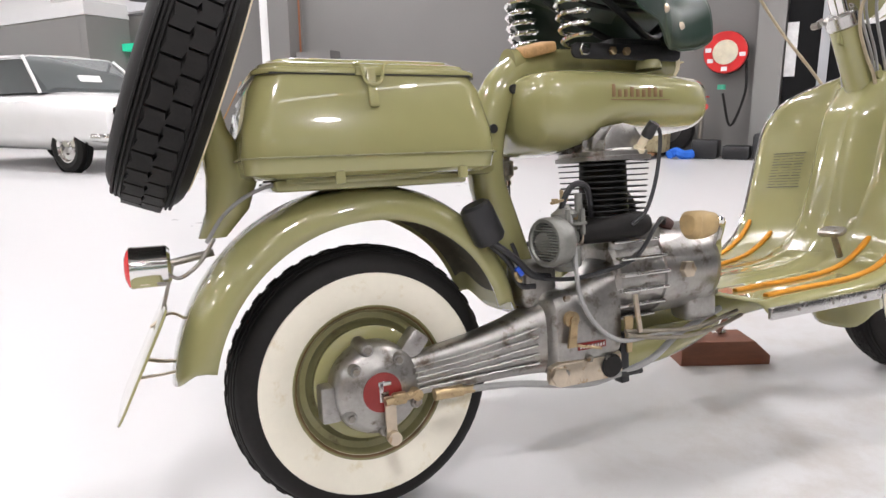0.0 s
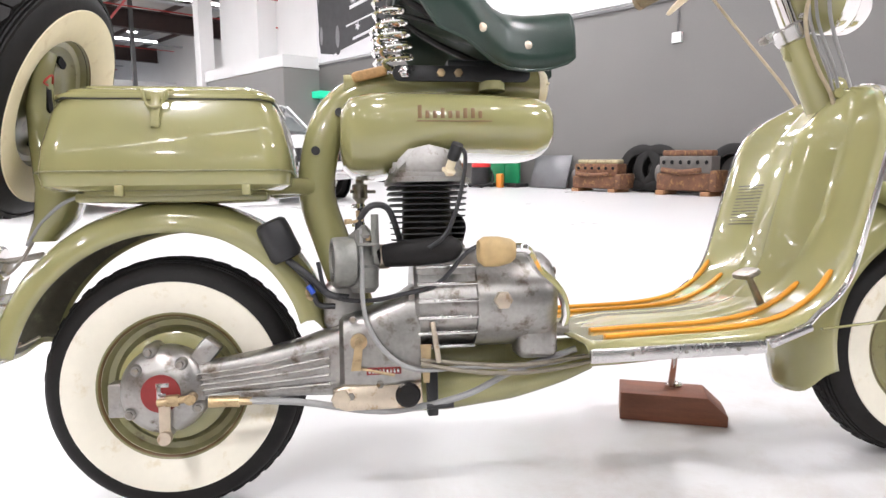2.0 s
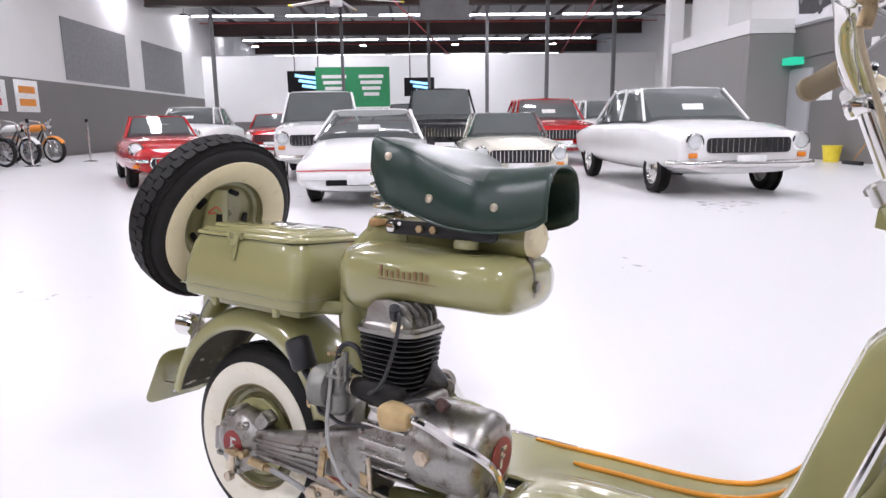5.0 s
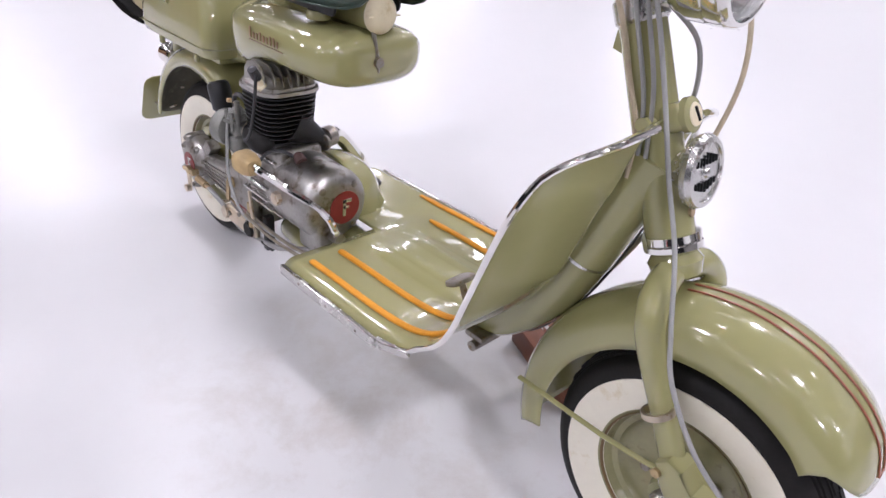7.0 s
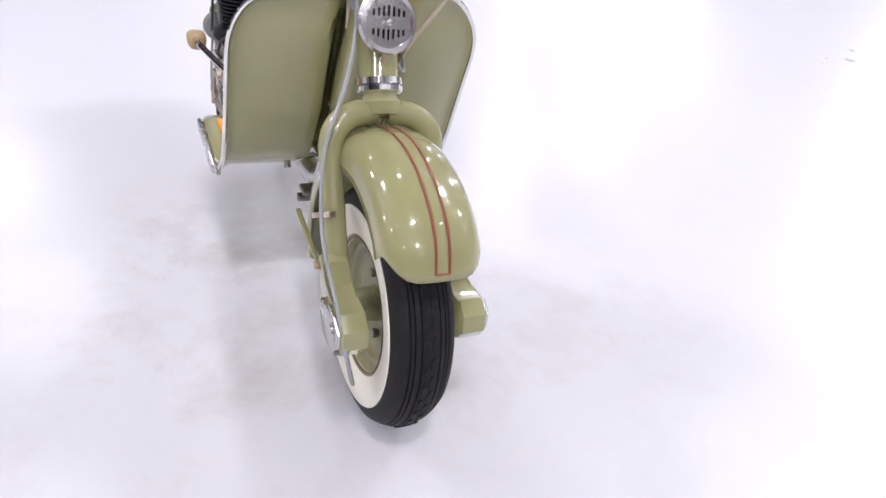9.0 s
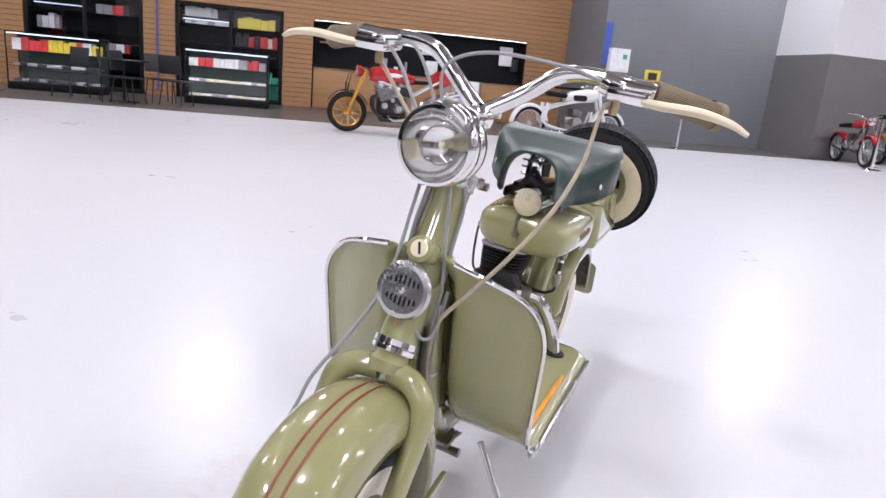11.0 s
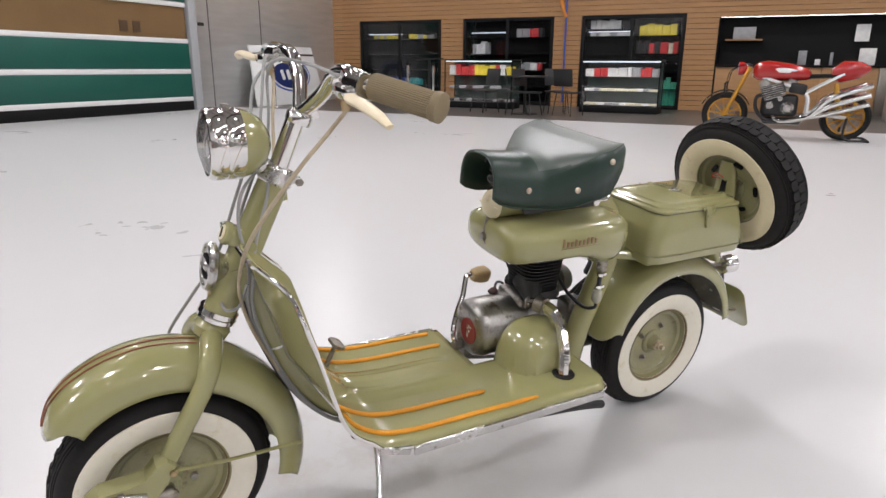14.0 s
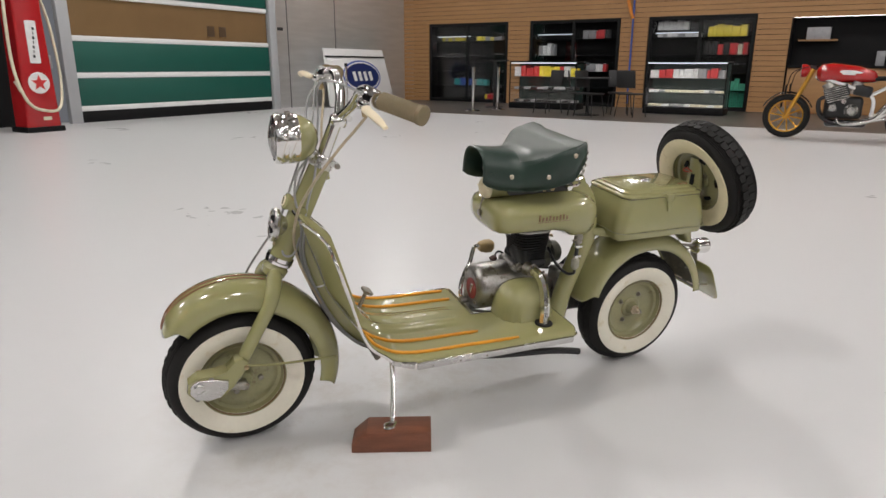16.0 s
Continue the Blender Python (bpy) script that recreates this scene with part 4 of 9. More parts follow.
block(bm, 0.004, 0.018, 0.04, pose(1.176, 0, 0.566, 0, -10, 0), 0.001)
rod(bm, (1.168, 0, 0.55), (1.188, 0, 0.556), 0.006, seg=10)
part("horn_bracket", bm, BRASS, hn)

# fork
bm = B()
turn(bm, [(0, 0.0), (0.026, 0.0), (0.034, -0.012), (0.03, -0.03), (0, -0.034)], HEADAX @ pose(0, 0, -0.012), 24)
part("fork_crown", bm, PAINT, SC)
for s in (-1, 1):
    bm = B()
    tube(bm, [(1.19, s * 0.012, 0.478), (1.198, s * 0.05, 0.474), (1.207, s * 0.075, 0.452), (1.22, s * 0.0805, 0.415), (1.252, s * 0.081, 0.355), (1.296, s * 0.081, 0.272)], [0.02, 0.02, 0.0195, 0.018, 0.0172, 0.0165], 18)
    fl = part("fork_leg", bm, PAINT, SC, "sage green tubular fork leg")
    bm = B()
    pts = [(1.279, 0.287), (1.292, 0.3), (1.312, 0.296), (1.33, 0.268), (1.36, 0.263), (1.402, 0.268), (1.424, 0.252), (1.428, 0.226), (1.412, 0.205), (1.38, 0.196), (1.345, 0.2), (1.32, 0.224), (1.29, 0.26)]
    extrude_outline(bm, [(x, z) for x, z in pts], 0.038, pose(0, s * 0.09 + 0.019, 0, 90, 0, 0), 0.004)
    part("link_housing", bm, PAINT, fl)
    bm = B()
    pts = [(1.33, 0.25), (1.36, 0.257), (1.4, 0.262), (1.419, 0.248), (1.421, 0.226), (1.408, 0.209), (1.38, 0.2), (1.35, 0.205), (1.332, 0.226)]
    extrude_outline(bm, pts, 0.008, pose(0, s * 0.112 + 0.004, 0, 90, 0, 0), 0.003)
    turn(bm, [(0, -0.005), (0.0135, -0.005), (0.0135, 0.004), (0.01, 0.007), (0, 0.007)], pose(1.4, s * 0.113, 0.24, -90 * s, 0, 0), 20)
    part("link_cover", bm, ALLOY_POLISHED, fl, "polished alloy link cover")
    bm = B()
    tube(bm, [(1.37, s * 0.078, 0.222), (1.33, s * 0.076, 0.212), (1.288, s * 0.074, 0.2045)], [0.013, 0.012, 0.014], 12)
    part("link_arm", bm, STEEL, fl)
    for k, (x, z) in enumerate(((1.285, 0.276), (1.405, 0.209), (1.37, 0.257))):
        bm = B()
        nut(bm, pose(x, s * 0.108, z, -90 * s, 0, 0), 0.0065, 0.006)
        part("bolt", bm, BRASS if k == 0 else STEEL, fl)
    bm = B()
    tube(bm, [(1.285, s * 0.106, 0.278), (1.2, s * 0.098, 0.262), (1.05, s * 0.084, 0.247)], 0.0048, 8, 2, flat=0.5)
    part("mudguard_stay", bm, PAINT, fl)
    for e in (-1, 1):
        bm = B()
        turn(bm, [(0, -0.007), (0.007, -0.007), (0.007, 0.007), (0, 0.007)], pose(1.34, s * 0.067, 0.218 + e * 0.013, 90, 0, 0), 12)
        part("rebound_bush", bm, CHROME, fl)

# headlamp
LAMPM = pose(1.12, 0, 0.822, 0, 90, 0)
bm = B()
turn(bm, [(0.052, 0.056), (0.0565, 0.055), (0.0595, 0.05), (0.0605, 0.046), (0.0605, 0.03), (0.0592, 0.028), (0.0605, 0.025), (0.0605, 0.004), (0.0585, 0.0), (0.055, 0.0), (0.055, 0.045), (0.052, 0.05)], LAMPM, 48, True)
hl = part("headlamp_rim", bm, CHROME, SC, "broad chrome headlamp rim")
bm = B()
turn(bm, [(0.0, -0.05), (0.02, -0.0485), (0.041, -0.036), (0.0545, -0.014), (0.0585, 0.0)], LAMPM, 48)
part("headlamp_shell", bm, PAINT, hl)
bm = B()
turn(bm, [(0.053, 0.045), (0.048, 0.03), (0.035, 0.012), (0.018, 0.002), (0.0, 0.0)], LAMPM, 40)
part("reflector", bm, CHROME, hl)
bm = B()
turn(bm, [(0.0, 0.067), (0.02, 0.0655), (0.04, 0.060), (0.0525, 0.053), (0.0525, 0.051), (0.04, 0.057), (0.02, 0.0625), (0.0, 0.064)], LAMPM, 40, True)
gl = part("headlamp_glass", bm, RIBBED_GLASS, hl, "clear domed headlamp glass")
gl.visible_shadow = False
bm = B()
turn(bm, [(0, 0.03), (0.005, 0.028), (0.007, 0.02), (0.005, 0.01), (0.006, 0.0), (0, 0.0)], LAMPM, 16)
part("bulb", bm, CREAM, hl)
bm = B()
block(bm, 0.012, 0.02, 0.006, pose(1.14, 0, 0.884), 0.002)
part("rim_screw", bm, STEEL, hl)

# handlebar, grips, levers
for s in (-1, 1):
    bm = B()
    tube(bm, [(1.012, s * 0.006, 0.872), (1.004, s * 0.03, 0.888), (0.993, s * 0.065, 0.915), (0.99, s * 0.1, 0.944), (0.988, s * 0.135, 0.955), (0.988, s * 0.19, 0.955), (0.986, s * 0.25, 0.949)], 0.0128, 16)
    hb = part("handlebar", bm, CHROME, SC, "bent chrome handlebar")
    g0, g1 = Vector((0.986, s * 0.247, 0.949)), Vector((0.928, s * 0.345, 0.933))
    d = (g1 - g0).normalized()
    q = d.to_track_quat("Z", "Y").to_matrix().to_4x4()
    ln = (g1 - g0).length
    bm = B()
    rings = []
    for d0, r0 in ((0.0, 0.001), (0.0, 0.0185), (0.002, 0.0195), (ln - 0.014, 0.0195), (ln - 0.012, 0.0212), (ln - 0.002, 0.0212), (ln, 0.018), (ln + 0.001, 0.001)):
        ribbed = 0.0011 if r0 == 0.0195 else 0.0
        rings.append([at(g0) @ q @ Vector(((r0 - ribbed * (k % 2)) * math.cos(2 * math.pi * k / 80), (r0 - ribbed * (k % 2)) * math.sin(2 * math.pi * k / 80), d0)) for k in range(80)])
    skin(bm, rings)
    part("grip", bm, GRIP, hb, "olive ribbed rubber handgrip")
    bm = B()
    tube(bm, [(0.994, s * 0.175, 0.951), (0.998, s * 0.205, 0.946), (0.994, s * 0.245, 0.946)], [0.0165, 0.0195, 0.0195], 16)
    block(bm, 0.03, 0.06, 0.02, pose(1.012, s * 0.215, 0.938, 0, 10, 0), 0.006)
    part("lever_perch", bm, CHROME, hb, "chrome lever bracket")
    bm = B()
    tube(bm, [(1.015, s * 0.232, 0.935), (1.025, s * 0.265, 0.934), (1.032, s * 0.315, 0.936), (1.03, s * 0.36, 0.93), (1.024, s * 0.385, 0.92)], [0.009, 0.0115, 0.0115, 0.0095, 0.006], 12, flat=0.6)
    part("lever", bm, LEVER, hb, "ivory coated hand lever")
    bm = B()
    turn(bm, [(0, -0.012), (0.007, -0.012), (0.0075, 0.0), (0.005, 0.012), (0, 0.012)], pose(1.01, s * 0.2, 0.92, 0, 10, 0), 12)
    part("cable_ferrule", bm, BRASS, hb)
# cables
def cable(name, pts, r, material, label=""):
    bm = B()
    tube(bm, pts, r, 8, 6)
    return part(name, bm, material, SC, label)


cable("brake_cable", [(1.006, 0.196, 0.925), (0.994, 0.182, 0.914), (1.027, 0.184, 0.875), (1.066, 0.186, 0.833), (1.111, 0.172, 0.768), (1.143, 0.135, 0.693), (1.15, 0.088, 0.62), (1.142, 0.047, 0.555), (1.12, 0.036, 0.48), (1.075, 0.032, 0.385)], 0.0034, CABLE_TAN, "tan braided control cable")
cable("clutch_cable", [(1.008, -0.2, 0.918), (1.006, -0.186, 0.9), (1.03, -0.115, 0.838), (1.047, -0.055, 0.79), (1.062, -0.035, 0.745), (1.084, -0.033, 0.69), (1.108, -0.036, 0.64), (1.112, -0.036, 0.58)], 0.0034, CABLE_TAN, "tan braided control cable")
cable("grey_cable", [(1.0, 0.18, 0.95), (1.03, 0.1, 0.962), (1.05, 0.0, 0.958), (1.052, -0.06, 0.925), (1.055, -0.05, 0.86), (1.07, -0.033, 0.77), (1.105, -0.033, 0.68), (1.118, -0.034, 0.61)], 0.0028, CABLE, "grey control cable")
cable("grey_cable", [(1.005, -0.18, 0.945), (1.04, -0.12, 0.945), (1.065, -0.06, 0.87), (1.082, -0.034, 0.78), (1.115, -0.033, 0.69), (1.128, -0.034, 0.61)], 0.0028, CABLE, "grey control cable")
cable("grey_cable", [(1.09, 0.0, 0.775), (1.125, 0.02, 0.74), (1.135, 0.03, 0.69), (1.128, 0.034, 0.64), (1.122, 0.036, 0.6)], 0.003, CABLE, "grey lamp wire")
cable("grey_cable", [(1.075, 0.01, 0.78), (1.085, 0.03, 0.73), (1.103, 0.032, 0.67), (1.116, 0.034, 0.61)], 0.003, CABLE, "grey lamp wire")
cable("front_brake_cable", [(1.0, -0.19, 0.94), (1.062, -0.12, 0.9), (1.092, -0.05, 0.8), (1.128, -0.038, 0.7), (1.165, -0.04, 0.6), (1.205, -0.06, 0.53), (1.242, -0.094, 0.455), (1.266, -0.105, 0.4), (1.32, -0.113, 0.335), (1.395, -0.11, 0.275), (1.435, -0.1, 0.2), (1.415, -0.085, 0.155), (1.36, -0.08, 0.165)], 0.0031, CABLE, "grey front brake cable")
cable("horn_wire", [(1.17, 0.01, 0.56), (1.168, 0.036, 0.535), (1.146, 0.046, 0.54), (1.128, 0.042, 0.58)], 0.0028, CABLE)
bm = B()
turn(bm, [(0.0165, -0.004), (0.02, -0.004), (0.02, 0.004), (0.0165, 0.004)], pose(1.258, -0.094, 0.345, 0, -28, 0), 20, True)
part("cable_clip", bm, ZINC, SC)

# saddle
SAD = [(0.352, 0.8, 0.1, 0.782), (0.358, 0.812, 0.128, 0.768), (0.372, 0.818, 0.146, 0.764), (0.388, 0.818, 0.152, 0.738), (0.405, 0.816, 0.154, 0.712), (0.425, 0.812, 0.152, 0.704), (0.445, 0.803, 0.146, 0.698),
       (0.47, 0.79, 0.13, 0.685), (0.495, 0.777, 0.108, 0.675), (0.52, 0.771, 0.088, 0.671), (0.555, 0.77, 0.076, 0.671), (0.59, 0.773, 0.07, 0.675), (0.62, 0.777, 0.066, 0.685), (0.634, 0.777, 0.064, 0.695)]


def saddle_row(x, zt, hw, zl, grow=0.0):
    row = []
    for k in range(33):
        t = -math.pi / 2 + math.pi * k / 32
        c, s = math.cos(t), math.sin(t)
        f = min(1.0, max(0.0, (0.535 - x) / 0.09))
        y = (hw + grow) * math.copysign(abs(s) ** (0.72 - 0.3 * f), s)
        z = zl - grow + (zt + grow - zl) * abs(c) ** (0.62 - 0.37 * f) - 0.024 * f * max(0.0, c - 0.5)
        row.append(Vector((x, y, z)))
    return row


dense = smooth_path([(x, 0, 0) for x, *_ in SAD], 3)
rows = []
for p in dense:
    xs = [q[0] for q in SAD]
    rows.append(saddle_row(p.x, *(float(np.interp(p.x, xs, [q[n] for q in SAD])) for n in (1, 2, 3))))
bm = B()
sheet(bm, rows)
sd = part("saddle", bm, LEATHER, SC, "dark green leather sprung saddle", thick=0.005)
sd.data.materials.append(LEATHER_SHEEN)
# upward rear faces get the leather with the sheen painted in
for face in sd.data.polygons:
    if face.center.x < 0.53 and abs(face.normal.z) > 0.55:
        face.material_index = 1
rear_rows = [r for r in rows if r[0].x < 0.52]
bm = B()
tube(bm, [r[5] + Vector((0, 0, 0.002)) for r in reversed(rear_rows)] + [r + Vector((-0.001, 0, 0.001)) for r in rear_rows[0][6:27]] + [r[27] + Vector((0, 0, 0.002)) for r in rear_rows], 0.0022, 6, 1)
part("top_piping", bm, LEATHER, sd)
bm = B()
rim = [r[0] for r in rows] + [rows[-1][k] for k in range(1, 33)] + [r[-1] for r in reversed(rows[:-1])] + [rows[0][k] for k in range(31, 0, -1)]
tube(bm, rim, 0.003, 6, 1, closed=True)
part("saddle_piping", bm, LEATHER, sd)
bm = B()
mid = [min(rows, key=lambda r: abs(r[0].x - x)) for x in (0.541,)]
tube(bm, [v + Vector((0, 0, 0.0012)) for v in mid[0]], 0.0014, 6, 1)
part("saddle_seam", bm, LEATHER_SHEEN, sd)
for s in (-1, 1):
    for x, z in ((0.41, 0.779), (0.472, 0.718), (0.555, 0.709)):
        r = min(rows, key=lambda q: abs(q[0].x - x))
        side = r[:17] if s < 0 else r[16:][::-1]
        p = Vector((x, float(np.interp(z, [q.z for q in side], [q.y for q in side])), z))
        bm = B()
        nrm = Vector((0, s, 0.12)).normalized()
        turn(bm, [(0, 0.0035), (0.004, 0.003), (0.0065, 0.001), (0.0068, -0.002), (0, -0.002)], at(p + nrm * 0.003) @ nrm.to_track_quat("Z", "Y").to_matrix().to_4x4(), 14)
        part("rivet", bm, ZINC, sd, "pale metal rivet")
# seat frame, springs
for s in (-1, 1):
    bm = B()
    extrude_outline(bm, rounded(0.215, 0.024, 0.011, 4), 0.005, pose(0.452, s * 0.068 + (0.0025), 0.666, 90, 0, 0), 0.001)
    sb = part("seat_bar", bm, IRON, SC, "black seat support bar")
    for x in (0.362, 0.418, 0.445):
        bm = B()
        nut(bm, pose(x, s * 0.071, 0.666, -90 * s, 0, 0), 0.0095 if x < 0.4 else 0.0068, 0.009 if x < 0.4 else 0.006)
        part("bolt", bm, CHROME if x < 0.4 else BRASS, sb)
    bm = B()
    pts = []
    for k in range(0, 6 * 12 + 1):
        a = 2 * math.pi * k / 12
        t = k / 72
        rr = 0.021 + 0.004 * math.sin(math.pi * t)
        pts.append(Vector((0.338 + 0.016 * (1 - t) + rr * math.cos(a), s * 0.072 + rr * math.sin(a), 0.672 + 0.105 * t)))
    tube(bm, pts, 0.0036, 8, 1)
    part("seat_spring", bm, CHROME, SC, "chrome coil spring")
bm = B()
tube(bm, [(0.34, -0.09, 0.785), (0.345, -0.05, 0.79), (0.345, 0.05, 0.79), (0.34, 0.09, 0.785)], 0.006, 8)
for s in (-1, 1):
    tube(bm, [(0.36, s * 0.055, 0.788), (0.45, s * 0.05, 0.735), (0.54, s * 0.025, 0.7), (0.6, 0, 0.74)], 0.006, 8)
    tube(bm, [(0.36, s * 0.03, 0.79), (0.47, s * 0.02, 0.76), (0.61, s * 0.012, 0.755)], 0.004, 8)
part("seat_frame", bm, IRON, SC, "black saddle frame")
bm = B()
block(bm, 0.1, 0.12, 0.012, pose(0.48, 0, 0.684), 0.003)
tube(bm, [(0.56, -0.03, 0.69), (0.6, 0, 0.72), (0.56, 0.03, 0.69)], 0.008, 8)
part("seat_base", bm, IRON, SC)

# spare wheel and its bracket
SPARE = pose(-0.206, 0.016, 0.643, 0, 90 + 21, 0) @ Matrix.Diagonal((0.965, 0.965, 0.965, 1))
sw = make_rim("spare_wheel", SPARE, "sage green spare wheel")
make_tyre(sw, SPARE, True, (1,))
bm = B()
turn(bm, [(0.0, 0.014), (0.034, 0.014), (0.036, 0.011)], SPARE, 24)
part("spare_hub", bm, PAINT_IN, sw)
for k in range(5):
    bm = B()
    a = radians(20 + 72 * k)
    extrude_outline(bm, rounded(0.03, 0.012, 0.0055, 3), 0.004, SPARE @ pose(0.072 * math.cos(a), 0.072 * math.sin(a), 0.0125, 0, 0, math.degrees(a) + 90))
    part("rim_slot", bm, MATT_BLACK, sw)
bm = B()
rings = []
for x, z, w, t in ((-0.19, 0.42, 0.03, 0.018), (-0.168, 0.455, 0.036, 0.028), (-0.158, 0.5, 0.042, 0.034), (-0.178, 0.56, 0.038, 0.018), (-0.187, 0.62, 0.034, 0.012), (-0.18, 0.68, 0.028, 0.008), (-0.17, 0.705, 0.018, 0.006)):
    rings.append([Vector((x + t * math.cos(radians(a)) * 1.0, w * math.copysign(abs(math.sin(radians(a))) ** 0.6, math.sin(radians(a))), z)) for a in range(0, 360, 20)])
skin(bm, rings)
sbk = part("spare_bracket", bm, PAINT, SC, "sage green spare wheel bracket")
bm = B()
extrude_outline(bm, rounded(0.016, 0.045, 0.0078, 4), 0.004, pose(-0.1745, 0, 0.637, 90, 0, 90) @ pose(0, 0, -0.002, -4, 0, 0))
part("bracket_slot", bm, MATT_BLACK, sbk)
bm = B()
tube(bm, [(-0.168, 0.0, 0.66), (-0.16, -0.02, 0.668), (-0.165, -0.035, 0.655), (-0.17, -0.012, 0.655)], 0.0016, 6)
part("red_string", bm, surface("red_cord", (0.5, 0.05, 0.03), 0.8), sbk, "loop of red string")
bm = B()
tube(bm, [(-0.2, -0.03, 0.415), (-0.17, -0.035, 0.455), (-0.12, -0.055, 0.483), (-0.04, -0.064, 0.488)], 0.0026, 8)
part("grey_wire_loom", bm, CABLE, SC)

# number plate, tail lamp
bm = B()
extrude_outline(bm, rounded(0.17, 0.15, 0.025, 5), 0.003, pose(-0.286, 0, 0.272, 0, 0, 0) @ pose(0, 0, 0, 90, 0, -90) @ pose(0, 0, 0, -26, 0, 0), 0.001)
npl = part("number_plate", bm, PAINT, SC, "blank sage green number plate")
for pts in ([(-0.215, -0.03, 0.27), (-0.25, -0.03, 0.255), (-0.29, -0.05, 0.258)], [(-0.215, 0.03, 0.27), (-0.25, 0.03, 0.255), (-0.29, 0.05, 0.258)], [(-0.225, 0, 0.31), (-0.25, 0, 0.325), (-0.275, 0, 0.31)]):
    bm = B()
    tube(bm, pts, 0.005, 8, flat=0.4)
    part("plate_bracket", bm, ZINC, npl)
bm = B()
turn(bm, [(0, 0.024), (0.022, 0.024), (0.0265, 0.02), (0.027, -0.018), (0.0275, -0.02), (0.0275, -0.024), (0, -0.024)], pose(-0.268, 0, 0.388, 0, 90, 0), 32)
tl = part("tail_lamp", bm, CHROME, SC, "chrome tail lamp with a red lens")
bm = B()
turn(bm, [(0, -0.031), (0.015, -0.03), (0.024, -0.026), (0.0262, -0.023), (0, -0.023)], pose(-0.268, 0, 0.388, 0, 90, 0), 32)
part("lens", bm, LENS_RED, tl, "red lens")
bm = B()
rod(bm, (-0.246, 0, 0.39), (-0.19, 0, 0.4), 0.005, seg=8)
block(bm, 0.004, 0.03, 0.06, pose(-0.25, 0, 0.36, 0, 16, 0), 0.001)
tube(bm, [(-0.25, -0.008, 0.38), (-0.235, -0.02, 0.372), (-0.21, -0.03, 0.39), (-0.19, -0.033, 0.42)], 0.0026, 8)
part("lamp_bracket", bm, STEEL, tl)

# ---- engine and drive ----
bm = B()
rings = []
for x, z, hy, hz in ((0.02, 0.206, 0.016, 0.03), (0.06, 0.209, 0.018, 0.03), (0.14, 0.217, 0.022, 0.036), (0.2, 0.226, 0.027, 0.043), (0.25, 0.234, 0.033, 0.052), (0.268, 0.236, 0.036, 0.056)):
    rings.append(superring(x, -0.067 - 0.045 * (x - 0.02), z, hy, z + hz, z - hz, 3.4, 24))
skin(bm, rings)
drv = part("drive_casing", bm, ALLOY, SC, "ribbed cast alloy drive casing")
for k, dz in enumerate((-0.66, -0.36, -0.06, 0.24, 0.54)):
    bm = B()
    tube(bm, [(0.05, -0.0868, 0.208 + dz * 0.026), (0.14, -0.0949, 0.217 + dz * 0.031), (0.24, -0.1104, 0.233 + dz * 0.044)], [0.0017, 0.0021, 0.0026], 8, 3)
    part("rib", bm, ALLOY, drv)
HUB = at(Vector((0.001, -0.05, 0.2))) @ ACROSS
bm = B()
prof = [(0.0, 0.048), (0.03, 0.048), (0.036, 0.046), (0.05, 0.041), (0.058, 0.036), (0.062, 0.029), (0.064, 0.022), (0.064, 0.0), (0.0, 0.0)]
turn(bm, prof, HUB, 40)
hubc = part("hub_cover", bm, ALLOY, SC, "cast alloy rear hub cover")
for dx, dz in ((-0.016, 0.059), (0.027, 0.04), (-0.034, 0.033), (-0.044, -0.029), (0.05, -0.024), (0.005, -0.056)):
    bm = B()
    q = HUB @ pose(dx, dz, 0)
    turn(bm, [(0, 0.045), (0.007, 0.045), (0.0085, 0.043), (0.0105, 0.034), (0.011, 0.0), (0, 0)], q, 16)
    boss = part("cover_boss", bm, ALLOY, hubc)
    bm = B()
    nut(bm, q @ pose(0, 0, 0.045), 0.0052, 0.004)
    part("cover_nut", bm, STEEL, boss)
bm = B()
block(bm, 0.026, 0.05, 0.03, HUB @ pose(-0.066, -0.012, 0.015), 0.004)
part("cover_lug", bm, ALLOY, hubc)
bm = B()
block(bm, 0.03, 0.045, 0.03, HUB @ pose(0.056, 0.05, 0.015, 0, 0, -40), 0.006)
part("cover_lug", bm, ALLOY, hubc)
bm = B()
turn(bm, [(0, 0.0495), (0.027, 0.0495), (0.0275, 0.0485), (0.0, 0.047)], HUB, 32)
emb = part("emblem_disc", bm, RED, hubc, "dark red round emblem")
bm = B()
block(bm, 0.006, 0.026, 0.0012, HUB @ pose(-0.002, 0, 0.0502), 0.0004)
block(bm, 0.018, 0.006, 0.0012, HUB @ pose(0.003, 0.012, 0.0502), 0.0004)
block(bm, 0.012, 0.005, 0.0012, HUB @ pose(0.002, -0.002, 0.0502), 0.0004)
part("emblem_mark", bm, ALLOY_POLISHED, emb)
# inner brake drum ring behind the cover
bm = B()
turn(bm, [(0.06, 0.018), (0.078, 0.018), (0.082, 0.024), (0.082, 0.034), (0.075, 0.038), (0.06, 0.038)], at(RW) @ ACROSS, 48, True)
part("brake_drum", bm, PAINT, rear)
